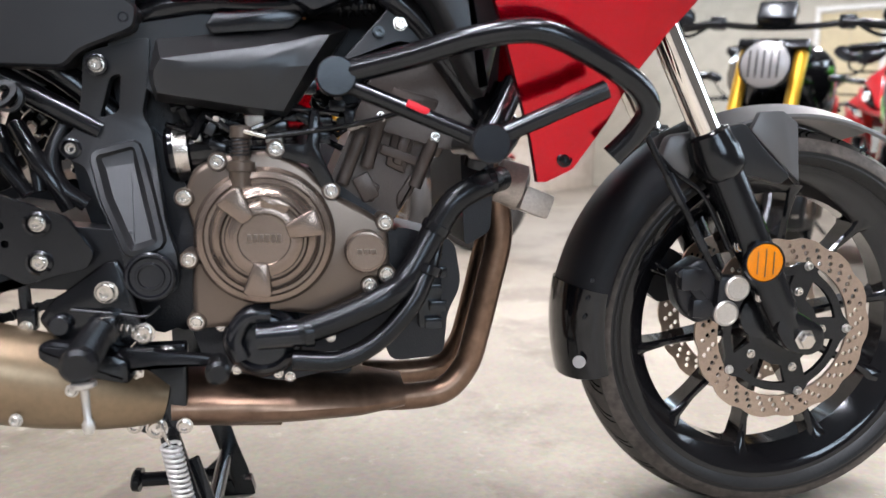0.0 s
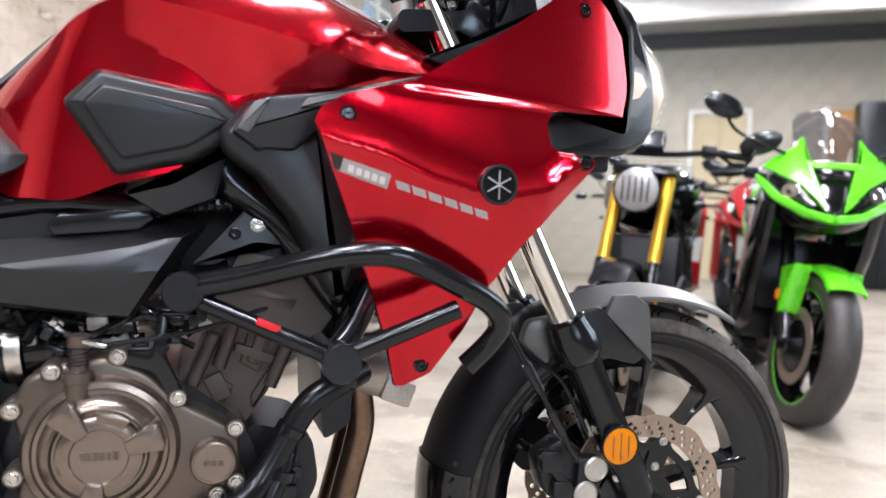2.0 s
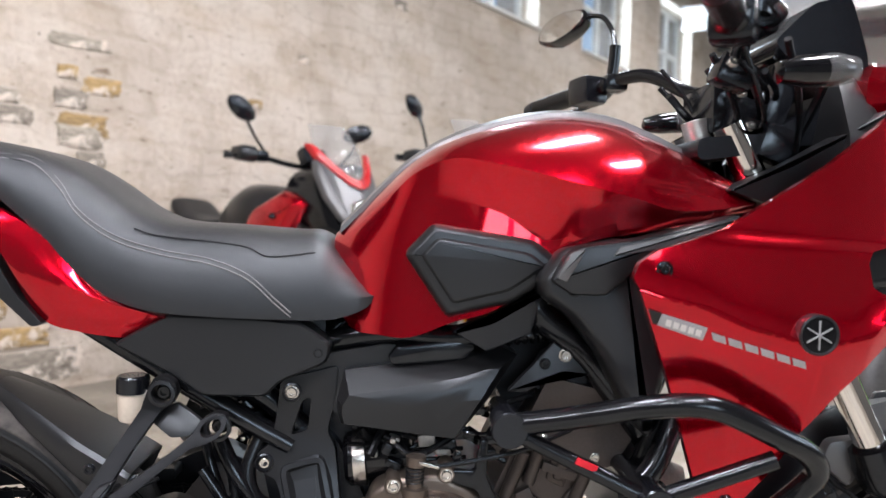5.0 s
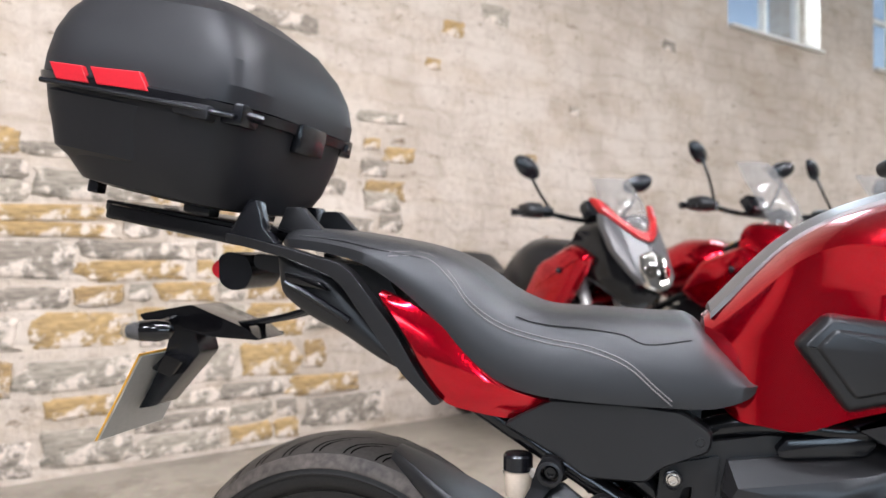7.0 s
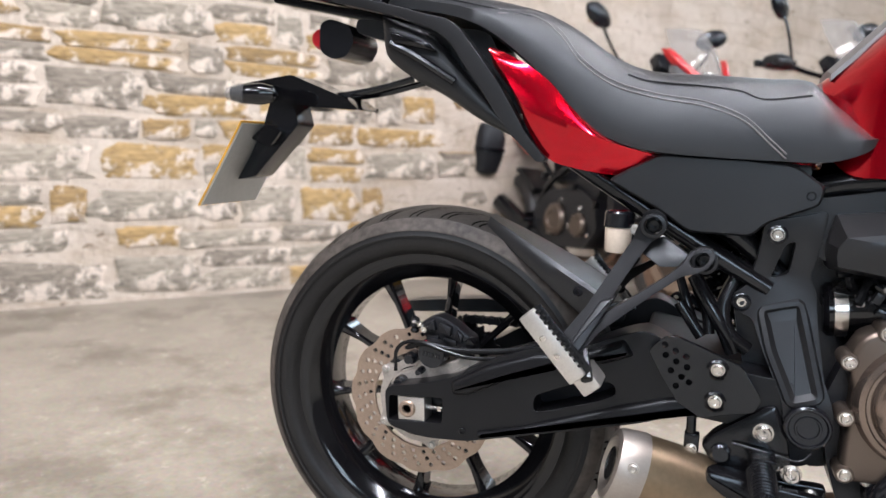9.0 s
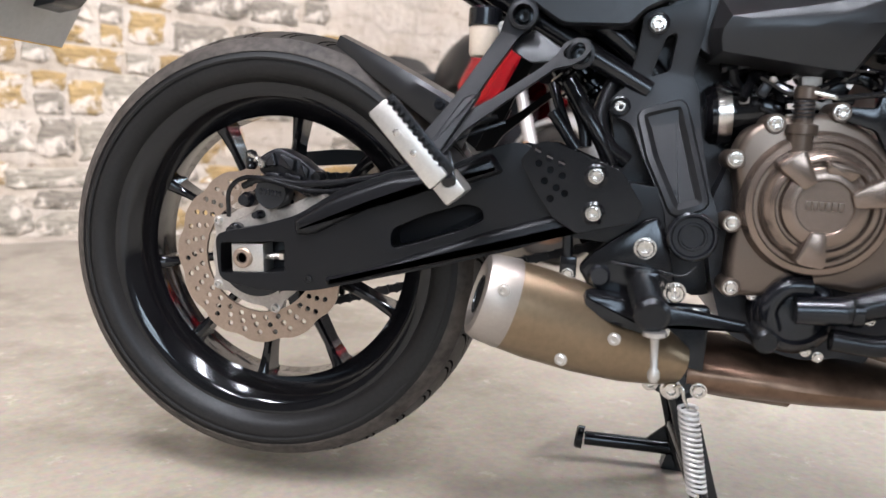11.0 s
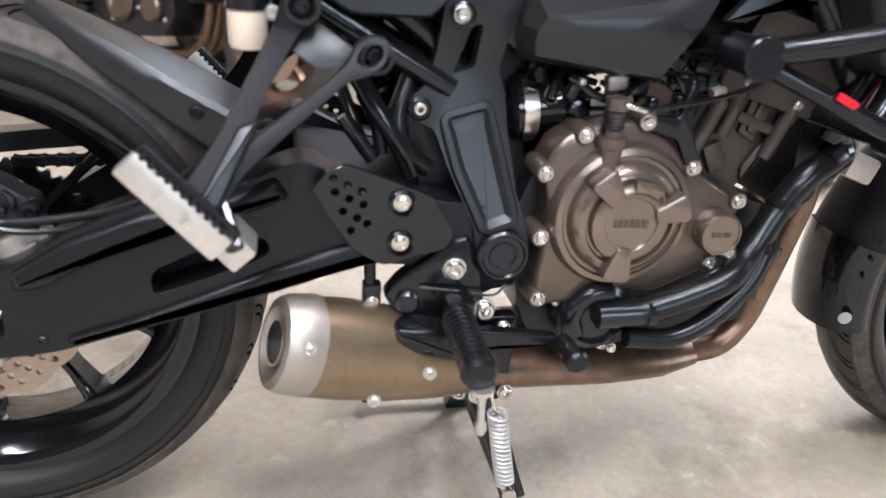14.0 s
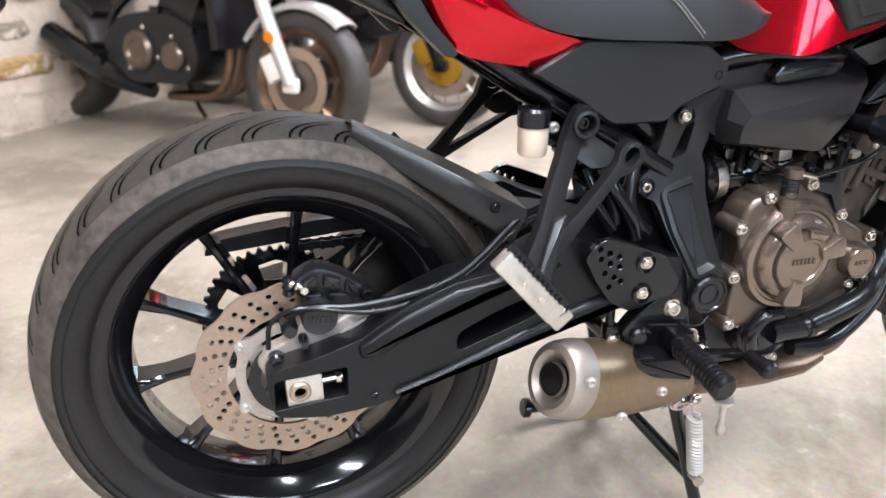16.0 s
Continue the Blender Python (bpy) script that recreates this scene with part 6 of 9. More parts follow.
part("throttle_body", lathe([(0.030, 0), (0.036, 0.006), (0.036, 0.02), (0.030, 0.024), (0.030, 0.05), (0.034, 0.056), (0.034, 0.085), (0.024, 0.09), (0.0, 0.09)], (0.568, -0.085, 0.560), 28, axis=(1, 0, 0.1)), BLACK_GLOSS, bike)
part("intake_clamp", lathe([(0.0375, 0), (0.038, 0.008), (0.0375, 0.016)], (0.580, -0.085, 0.5615), 28, axis=(1, 0, 0.1), caps=False), STEEL, bike)
part("air_box", slab([(0.50, 0.70), (0.66, 0.73), (0.76, 0.70), (0.70, 0.62), (0.56, 0.625)], -0.12, 0.12, 0.01, 0.02), BLACK_MATT, bike)
cover_edge = [(0.560, 0.655), (0.568, 0.690), (0.679, 0.705), (0.714, 0.722), (0.768, 0.721), (0.790, 0.712), (0.752, 0.658), (0.712, 0.603), (0.678, 0.606), (0.565, 0.621), (0.560, 0.640)]
cover_face = [(0.569, 0.652), (0.577, 0.665), (0.677, 0.681), (0.718, 0.689), (0.748, 0.698), (0.764, 0.699), (0.740, 0.662), (0.709, 0.610), (0.679, 0.613), (0.571, 0.628), (0.568, 0.642)]
mid = (0.662, 0.655)
face_rings = [[(x + (mid[0] - x) * k, -0.167 - 0.004 * k, z + (mid[1] - z) * k) for x, z in cover_face] for k in (0.0, 0.2, 0.4, 0.6, 0.8, 0.95)]
ac = skin([[(x, -0.10, z) for x, z in cover_edge], [(x, -0.143, z) for x, z in cover_edge]] + face_rings)
warp(ac, lambda p: Vector((p.x, p.y + 5.0 * max(0.0, p.z - 0.645) ** 2 + 0.22 * max(0.0, 0.668 - p.z), p.z)))
part("air_cover", ac, BLACK_MATT, bike, "satin black air box cover", angle=20)
part("air_shelf", slab([(0.622, 0.708), (0.634, 0.723), (0.729, 0.735), (0.734, 0.720), (0.720, 0.706), (0.630, 0.697)], -0.10, -0.139, 0.005, 0.004), BLACK_SATIN, bike)
part("injector_rail", tube([(0.70, -0.12, 0.728), (0.78, -0.125, 0.738), (0.84, -0.12, 0.742)], 0.010, 10), BLACK_METAL, bike)
for i in range(7):
    part("hose_ring", lathe([(0.0115, 0), (0.0135, 0.003), (0.0115, 0.006)], (0.775 + i * 0.010, -0.124, 0.736 + 0.001 * i), 14, axis=(1, 0, 0.1), caps=False), RUBBER_SOFT, bike)
rg = random.Random(4)
for i in range(26):
    x, z = rg.uniform(0.57, 0.80), rg.uniform(0.575, 0.64)
    part("wiring", tube([(x, -0.10 - rg.uniform(0, 0.03), z), (x + rg.uniform(-0.03, 0.05), -0.11, z + rg.uniform(-0.03, 0.03)), (x + rg.uniform(0.0, 0.09), -0.10, z + rg.uniform(-0.03, 0.04))], rg.choice((0.003, 0.004, 0.006)), 8, per=4), RUBBER_SOFT, bike)
for i in range(9):
    x, z = rg.uniform(0.60, 0.82), rg.uniform(0.58, 0.645)
    part("connector", box((x, -0.12, z), (rg.uniform(0.012, 0.026), 0.016, rg.uniform(0.010, 0.018)), 0.002), rg.choice((BLACK_SATIN, BLACK_SATIN, ALU_CAST)), bike)
# water pump, hoses, radiator
part("water_pump", lathe([(0.048, -0.12), (0.048, -0.150), (0.043, -0.158), (0.034, -0.165), (0.03, -0.160), (0.018, -0.163), (0, -0.163)], (0.680, 0, 0.338), 36), BLACK_SATIN, bike, "black water pump cover")
part("pump_volute", tube([(0.655, -0.158, 0.318), (0.648, -0.162, 0.345), (0.665, -0.165, 0.370), (0.690, -0.165, 0.372)], 0.012, 12), BLACK_SATIN, bike)
part("pump_outlet", tube([(0.675, -0.17, 0.346), (0.735, -0.175, 0.350)], 0.0165, 16), BLACK_SATIN, bike)
part("coolant_hose", tube([(0.725, -0.175, 0.350), (0.771, -0.178, 0.366), (0.824, -0.178, 0.390), (0.857, -0.160, 0.414), (0.890, -0.150, 0.466), (0.916, -0.150, 0.504), (0.955, -0.14, 0.524), (0.985, -0.11, 0.53)], 0.0165, 16), RUBBER_SOFT, bike, "thick black coolant hose")
part("coolant_hose", tube([(0.715, -0.172, 0.316), (0.771, -0.174, 0.314), (0.818, -0.172, 0.336), (0.860, -0.168, 0.380), (0.882, -0.155, 0.425), (0.895, -0.13, 0.46)], 0.0125, 14), RUBBER_SOFT, bike, "thin black coolant hose")
for c, d in (((0.892, -0.150, 0.470), (0.45, 0, 0.8)), ((0.735, -0.175, 0.351), (1, 0, 0.05)), ((0.96, -0.135, 0.527), (1, 0.4, 0.1)), ((0.88, -0.157, 0.42), (0.3, 0.1, 0.9))):
    part("hose_clamp", lathe([(0.0178, -0.006), (0.0188, -0.005), (0.0188, 0.005), (0.0178, 0.006)], c, 20, axis=d, caps=False), BLACK_METAL, bike)
part("radiator", slab([(0.925, 0.70), (0.985, 0.72), (0.975, 0.46), (0.94, 0.44)], -0.10, 0.14, 0.006, 0.01), CAST_BLACK, bike)
part("oil_filter", lathe([(0.034, 0), (0.036, 0.01), (0.036, 0.06), (0.03, 0.07), (0, 0.07)], (0.86, 0, 0.32), 28, axis=(1, 0, -0.1)), CAST_BLACK, bike)
part("engine_front", slab([(0.845, 0.47), (0.925, 0.45), (0.935, 0.39), (0.915, 0.35), (0.912, 0.295), (0.84, 0.29), (0.82, 0.36)], -0.105, 0.09, 0.01, 0.015), CAST_BLACK, bike)
part("regulator", box((0.89, -0.11, 0.375), (0.03, 0.03, 0.075), 0.004), BLACK_SATIN, bike)
for k in range(5):
    part("connector", box((0.893 + 0.006 * (k % 2), -0.128, 0.345 + 0.022 * k), (0.022, 0.012, 0.014), 0.002), BLACK_SATIN, bike)
part("horn", lathe([(0.02, -0.04), (0.032, -0.036), (0.032, 0.0), (0.02, 0.006), (0, 0.006)], (1.03, -0.06, 0.515), 24, axis=(1, -0.2, -0.3)), ALU_CAST, bike, "pale cast metal housing")
part("horn_block", box((1.042, -0.07, 0.497), (0.044, 0.05, 0.034), 0.006, Matrix.Rotation(0.35, 3, "Y")), ALU_CAST, bike)

# ---- exhaust ----
hp = [(0.962, -0.06, 0.585), (0.978, -0.055, 0.545), (0.994, -0.05, 0.500), (1.001, -0.05, 0.448), (0.988, -0.05, 0.385), (0.970, -0.05, 0.310), (0.956, -0.05, 0.265), (0.925, -0.055, 0.232), (0.875, -0.06, 0.225), (0.80, -0.065, 0.230)]
part("exhaust_header", tube(hp, 0.0185, 18), PIPE, bike, "heat-stained steel header pipe")
part("exhaust_header", tube([(p[0] + 0.012, p[1] + 0.105, p[2] + 0.004) for p in hp], 0.0185, 18), PIPE, bike, "heat-stained steel header pipe")
part("header_flange", lathe([(0.026, 0), (0.027, 0.012), (0.02, 0.014)], (0.974, -0.058, 0.555), 20, axis=(-0.3, 0, 1)), BLACK_METAL, bike)


def oval(c, d, a, b, n=24):
    """Ring square to direction d: a sideways, b upwards."""
    d = Vector(d).normalized()
    s = d.cross(Vector((0, 0, 1))).normalized()
    u = s.cross(d)
    return [Vector(c) + s * a * math.cos(2 * math.pi * i / n) + u * b * math.sin(2 * math.pi * i / n) for i in range(n)]


part("collector", skin([oval((0.86, -0.06, 0.237), (-1, 0, 0), 0.05, 0.019), oval((0.80, -0.06, 0.240), (-1, 0, 0), 0.075, 0.028), oval((0.72, -0.06, 0.243), (-1, 0, 0), 0.085, 0.033), oval((0.62, -0.06, 0.246), (-1, 0, 0), 0.085, 0.035), oval((0.57, -0.08, 0.25), (-1, 0, 0), 0.07, 0.032)]), PIPE, bike, "heat-stained exhaust collector")
mA, mB = Vector((0.318, -0.188, 0.337)), Vector((0.545, -0.125, 0.270))
md = (mB - mA)
sil = []
for q, a, b in ((0.13, 0.047, 0.054), (0.30, 0.049, 0.056), (0.55, 0.049, 0.054), (0.80, 0.047, 0.047), (0.96, 0.044, 0.038), (1.05, 0.04, 0.03)):
    sil.append(oval(mA + md * q + Vector((0, 0, -0.004 * q)), md, a, b, 32))
part("silencer", skin(sil), TITAN, bike, "gold-brown stubby silencer")
ec = []
for q, k in ((0.155, 1.02), (0.15, 1.03), (0.03, 0.97), (0.0, 0.90), (-0.008, 0.72), (0.03, 0.50), (0.05, 0.42)):
    ec.append(oval(mA + md * q, md, 0.047 * k, 0.054 * k, 32))
part("silencer_cap", skin(ec, caps=False), SILENCER_CAP, bike, "satin steel silencer end cap")
part("exhaust_outlet", skin([oval(mA + md * q, md, r, r * 1.05) for q, r in ((0.005, 0.0215), (0.0, 0.0195), (0.02, 0.0185), (0.25, 0.0185))]), BLACK_METAL, bike)
part("outlet_lip", skin([oval(mA + md * q, md, r, r * 1.05) for q, r in ((0.02, 0.0225), (0.0, 0.0225), (0.0, 0.0205), (0.03, 0.020))], caps=False), CHROME, bike)
for x, y, z in ((0.352, -0.228, 0.352), (0.478, -0.205, 0.302), (0.420, -0.205, 0.272)):
    bolt(bike, x, y, z, 0.006, ALU, (-0.2, -1, 0))
part("silencer_bracket", slab([(0.440, 0.352), (0.50, 0.345), (0.535, 0.33), (0.535, 0.30), (0.47, 0.315), (0.44, 0.332)], -0.145, -0.195, 0.008, 0.008), BLACK_METAL, bike)
part("link_pipe", tube([(0.57, -0.08, 0.25), (0.62, -0.09, 0.245), (0.70, -0.09, 0.240)], 0.033, 20), PIPE, bike)

# ---- frame, pivot panels ----
for sg in (-1, 1):
    part("frame_tube", tube([(1.06, sg * 0.045, 0.92), (0.93, sg * 0.10, 0.86), (0.81, sg * 0.135, 0.785), (0.875, sg * 0.135, 0.718), (0.935, sg * 0.132, 0.642), (0.966, sg * 0.12, 0.60)], 0.0185, 16), BLACK_METAL, bike, "black steel frame tube")
    part("frame_tube", tube([(0.81, sg * 0.13, 0.775), (0.72, sg * 0.125, 0.735), (0.62, sg * 0.112, 0.735), (0.54, sg * 0.095, 0.715), (0.50, sg * 0.088, 0.66)], 0.016, 14), BLACK_METAL, bike)
    part("frame_tube", tube([(0.982, sg * 0.14, 0.646), (0.959, sg * 0.14, 0.591), (0.946, sg * 0.13, 0.545)], 0.016, 14), BLACK_METAL, bike)
    part("frame_tube", tube([(0.35, sg * 0.11, 0.70), (0.45, sg * 0.095, 0.655), (0.53, sg * 0.085, 0.575), (0.545, sg * 0.085, 0.50)], 0.016, 14), BLACK_METAL, bike)
    pan = [(0.486, 0.672), (0.500, 0.678), (0.560, 0.694), (0.556, 0.650), (0.546, 0.605), (0.556, 0.588), (0.562, 0.540), (0.572, 0.480), (0.586, 0.441), (0.584, 0.402), (0.558, 0.389), (0.533, 0.401), (0.524, 0.450), (0.496, 0.509), (0.482, 0.545), (0.466, 0.551), (0.454, 0.560), (0.456, 0.575), (0.474, 0.590), (0.482, 0.630)]
    slot = rounded([(0.514, 0.648), (0.526, 0.652), (0.521, 0.608), (0.499, 0.600)], 0.006)
    well = rounded([(0.494, 0.557), (0.537, 0.569), (0.550, 0.520), (0.566, 0.458), (0.536, 0.448), (0.508, 0.508)], 0.006)

    def lean(p):
        k = min(1, max(0, (p.z - 0.45) / 0.11))
        return Vector((p.x, p.y - sg * (0.040 * k - 0.08 * max(0, p.z - 0.60)), p.z))
    panel = soft_edges(holed(rounded(pan, 0.008), [slot], sg * 0.138, sg * 0.158), 0.004, 2)
    pp = part("pivot_panel", warp(panel, lean), DARK_GREY, bike, "dark grey frame pivot cover", angle=40)
    bz = bmesh.new()
    skin([[(x, sg * 0.156, z) for x, z in inset(well, -0.010)], [(x, sg * 0.164, z) for x, z in inset(well, -0.006)], [(x, sg * 0.165, z) for x, z in well], [(x, sg * 0.1585, z) for x, z in inset(well, 0.0065)]], bm=bz)
    part("panel_recess", warp(bz, lean), DARK_GREY, pp, angle=22)
    part("pivot_cap", lathe([(0.0285, 0), (0.0285, 0.010), (0.026, 0.0125), (0.024, 0.0125), (0.022, 0.0095), (0.0165, 0.0095), (0.0155, 0.012), (0.0135, 0.012), (0.0125, 0.009), (0, 0.009)], (0.557, sg * 0.160, 0.420), 40, axis=(0, sg, 0)), BLACK_SATIN, bike)
    for x, z, dy in ((0.502, 0.660, 0.133), (0.467, 0.565, 0.120)):
        part("bolt_cup", lathe([(0.0125, 0), (0.0125, 0.006), (0.010, 0.0075), (0.0095, 0.006)], (x, sg * (dy - 0.004), z), 20, axis=(0, sg, 0), caps=False), BLACK_SATIN, bike)
        bolt(bike, x, sg * (dy - 0.003), z, 0.0072, STEEL, (0, sg, 0))
    bolt(bike, 0.535, sg * 0.135, 0.712, 0.007, BLACK_SATIN, (0, sg, 0))
    bolt(bike, 0.322, sg * 0.135, 0.716, 0.004, BLACK_SATIN, (0, sg, 0))
part("rear_frame_plate", slab([(0.45, 0.60), (0.55, 0.60), (0.60, 0.50), (0.60, 0.36), (0.55, 0.33), (0.50, 0.40), (0.47, 0.50)], -0.092, 0.092, 0.01, 0.02), CAST_BLACK, bike)
# Dark filler body, added to keep the cavities behind the pivot panel dark.
part("rear_gap_filler", slab([(0.50, 0.70), (0.66, 0.72), (0.66, 0.36), (0.57, 0.33), (0.54, 0.40), (0.52, 0.52)], -0.075, 0.075, 0.01, 0.02), CAST_BLACK, bike)
part("battery_box", slab([(0.34, 0.755), (0.54, 0.75), (0.53, 0.67), (0.36, 0.675)], -0.09, 0.09, 0.01, 0.01), BLACK_MATT, bike)
part("shock", tube([(0.40, 0.0, 0.63), (0.50, 0.0, 0.52)], 0.03, 20), BLACK_METAL, bike)
sp = [(0.40 + 0.10 * t / 60 + 0.034 * math.cos(t * 0.75) * 0.74, 0.034 * math.sin(t * 0.75), 0.63 - 0.11 * t / 60 + 0.034 * math.cos(t * 0.75) * 0.67) for t in range(60)]
part("shock_spring", tube(sp, 0.005, 8, per=2), BLACK_GLOSS, bike)
part("rear_hose", tube([(0.46, -0.10, 0.60), (0.445, -0.115, 0.555), (0.455, -0.12, 0.52), (0.48, -0.115, 0.50)], 0.010, 12), RUBBER_SOFT, bike)
part("rear_hose", tube([(0.405, -0.105, 0.592), (0.425, -0.118, 0.560), (0.448, -0.122, 0.525), (0.462, -0.118, 0.495)], 0.0105, 12), BLACK_METAL, bike)
part("rear_hose", tube([(0.385, -0.10, 0.590), (0.398, -0.112, 0.556), (0.412, -0.115, 0.522)], 0.0065, 12), BLACK_METAL, bike)
part("rear_hose", tube([(0.41, -0.10, 0.575), (0.425, -0.11, 0.545), (0.43, -0.115, 0.515)], 0.008, 12), RUBBER_SOFT, bike)
part("brake_switch", tube([(0.388, -0.12, 0.556), (0.42, -0.125, 0.512)], 0.008, 12), BLACK_METAL, bike)

# ---- swingarm, rear brake, chain ----
arm = [(-0.042, 0.366), (0.02, 0.380), (0.075, 0.398), (0.13, 0.434), (0.20, 0.462), (0.27, 0.472), (0.33, 0.500), (0.36, 0.510), (0.40, 0.490), (0.45, 0.470), (0.56, 0.46), (0.56, 0.385), (0.42, 0.395), (0.36, 0.372), (0.27, 0.345), (0.18, 0.320), (0.10, 0.298), (0.03, 0.292), (-0.035, 0.302)]
axle_slot = rounded([(-0.028, 0.368), (0.060, 0.376), (0.060, 0.336), (-0.028, 0.328)], 0.004)


def nearer(pts, k=0.965, cx=0.1, cz=0.77):
    return [(cx + (x - cx) * k, cz - (cz - z) * k) for x, z in pts]


ol = rounded(nearer(arm), 0.014)
window = rounded([(0.200, 0.402), (0.246, 0.424), (0.292, 0.440), (0.312, 0.436), (0.316, 0.422), (0.292, 0.408), (0.236, 0.388), (0.200, 0.376)], 0.010)
for sg in (-1, 1):
    part("swingarm", soft_edges(holed(ol, [axle_slot, window], sg * 0.095, sg * 0.152), 0.006, 3), BLACK_ARM, bike, "black swingarm", angle=40)
    part("swingarm_brace", slab(nearer([(0.115, 0.318), (0.17, 0.333), (0.24, 0.360), (0.33, 0.395), (0.42, 0.425), (0.46, 0.41), (0.42, 0.398), (0.36, 0.375), (0.27, 0.348), (0.18, 0.323), (0.12, 0.306)]), sg * 0.14, sg * 0.160, 0.009, 0.006, 3), BLACK_ARM, bike)
    part("upper_spar", slab(nearer([(0.072, 0.392), (0.13, 0.427), (0.20, 0.455), (0.27, 0.466), (0.33, 0.493), (0.345, 0.470), (0.30, 0.452), (0.24, 0.440), (0.17, 0.412), (0.10, 0.374), (0.075, 0.372)]), sg * 0.14, sg * 0.161, 0.009, 0.006, 3), BLACK_ARM, bike)
    # Black plates added behind both openings to supply their inner shade.
    part("window_back", slab([(0.19, 0.41), (0.29, 0.45), (0.33, 0.44), (0.31, 0.40), (0.19, 0.36)], sg * 0.096, sg * 0.104, 0.002, 0.004), BLACK_DULL, bike)
    part("slot_dark_fill", slab([(-0.034, 0.372), (0.066, 0.378), (0.066, 0.332), (-0.034, 0.324)], sg * 0.100, sg * 0.108, 0.002, 0.004), BLACK_MATT, bike)
    part("axle_block", box((0.008, sg * 0.132, 0.350), (0.044, 0.034, 0.038), 0.002, Matrix.Rotation(-0.06, 3, "Y")), ALU, bike, "silver axle adjuster block")
    part("rear_axle_nut", lathe([(0.0135, 0), (0.0135, 0.004), (0.0115, 0.006), (0.0075, 0.006), (0.0065, 0.001), (0, 0.001)], (0.002, sg * 0.148, 0.350), 20, axis=(0, sg, 0)), DISC, bike)
    part("adjuster_bolt", tube([(0.030, sg * 0.134, 0.352), (0.056, sg * 0.134, 0.354)], 0.0045, 8), STEEL, bike)
    part("adjuster_nut", lathe([(0.0075, 0), (0.0075, 0.006), (0, 0.006)], (0.048, sg * 0.134, 0.3535), 6, axis=(1, 0, 0.05)), STEEL, bike)
    bolt(bike, 0.093, sg * 0.150, 0.330, 0.0055, BLACK_METAL, (0, sg, 0))
part("swing_bridge", slab([(0.34, 0.50), (0.40, 0.49), (0.55, 0.46), (0.55, 0.39), (0.42, 0.40), (0.36, 0.40)], -0.09, 0.09, 0.01, 0.015), BLACK_DULL, bike)
cal = slab([(0.006, 0.462), (0.006, 0.480), (0.018, 0.488), (0.031, 0.494), (0.044, 0.491), (0.066, 0.481), (0.080, 0.470), (0.092, 0.464), (0.096, 0.446), (0.091, 0.434), (0.074, 0.430), (0.056, 0.440), (0.030, 0.446)], -0.085, -0.114, 0.004, 0.005, 2)
rear_cal = part("rear_caliper", cal, CAST_BLACK, bike, "black cast rear brake caliper")
for poly, lift in (([(0.012, 0.468), (0.016, 0.482), (0.030, 0.488), (0.034, 0.470)], 0.008), ([(0.038, 0.472), (0.041, 0.487), (0.060, 0.480), (0.058, 0.464)], 0.011), ([(0.044, 0.456), (0.047, 0.463), (0.068, 0.458), (0.066, 0.448)], 0.006),
                   ([(0.064, 0.462), (0.067, 0.477), (0.078, 0.468), (0.076, 0.455)], 0.007), ([(0.072, 0.436), (0.074, 0.450), (0.092, 0.448), (0.089, 0.436)], 0.012), ([(0.016, 0.452), (0.018, 0.462), (0.038, 0.462), (0.038, 0.450)], 0.005)):
    part("caliper_rib", slab(poly, -0.110, -0.114 - lift, 0.0025, 0.003), CAST_BLACK, rear_cal)
cap_r = part("piston_cap", lathe([(0.022, 0), (0.022, 0.024), (0.0205, 0.027), (0.018, 0.0265), (0, 0.0265)], (0.032, -0.108, 0.436), 32, axis=(0, -1, 0)), BLACK_MATT, rear_cal)
for k in range(6):
    part("cap_bar", box((0.019 + 0.0052 * k, -0.135, 0.4375 - 0.0006 * k), (0.0036, 0.0014, 0.0075), 0.0004), BLACK_SATIN, cap_r)
for x, z, r, h in ((0.091, 0.458, 0.0085, 0.016), (0.090, 0.440, 0.0065, 0.020), (0.016, 0.472, 0.006, 0.016)):
    part("slide_pin", lathe([(r, 0), (r, h - 0.004), (r * 0.75, h), (r * 0.6, h), (r * 0.55, h - 0.003), (0, h - 0.003)], (x, -0.112, z), 14, axis=(0, -1, 0)), STEEL if r < 0.0062 else BLACK_METAL, rear_cal)
part("pin_boot", lathe([(0.0055, 0), (0.0075, 0.003), (0.006, 0.007), (0.0078, 0.011), (0.006, 0.015), (0.0078, 0.019), (0.006, 0.024), (0, 0.026)], (-0.002, -0.118, 0.464), 16, axis=(0, 0, 1)), RUBBER_SOFT, rear_cal)
part("bleed_nipple", lathe([(0.005, 0), (0.005, 0.005), (0.003, 0.007), (0.003, 0.014), (0.004, 0.015), (0, 0.018)], (0.010, -0.121, 0.476), 10, axis=(-0.6, -0.5, 0.5)), STEEL, rear_cal)
part("caliper_bracket", slab([(-0.044, 0.375), (-0.030, 0.393), (-0.007, 0.402), (0.011, 0.424), (0.040, 0.414), (0.093, 0.440), (0.104, 0.430), (0.100, 0.408), (0.075, 0.392), (0.018, 0.364), (-0.010, 0.350), (-0.033, 0.351)], -0.098, -0.116, 0.004, 0.006, 3), ALU_CAST, bike, "pale cast caliper bracket")
for x0, z0, x1, z1 in ((0.020, 0.372, 0.062, 0.402), (0.050, 0.395, 0.092, 0.420)):
    part("bracket_rib", bar((x0, -0.117, z0), (x1, -0.117, z1), 0.006, 0.010, 0.002), ALU_CAST, bike)
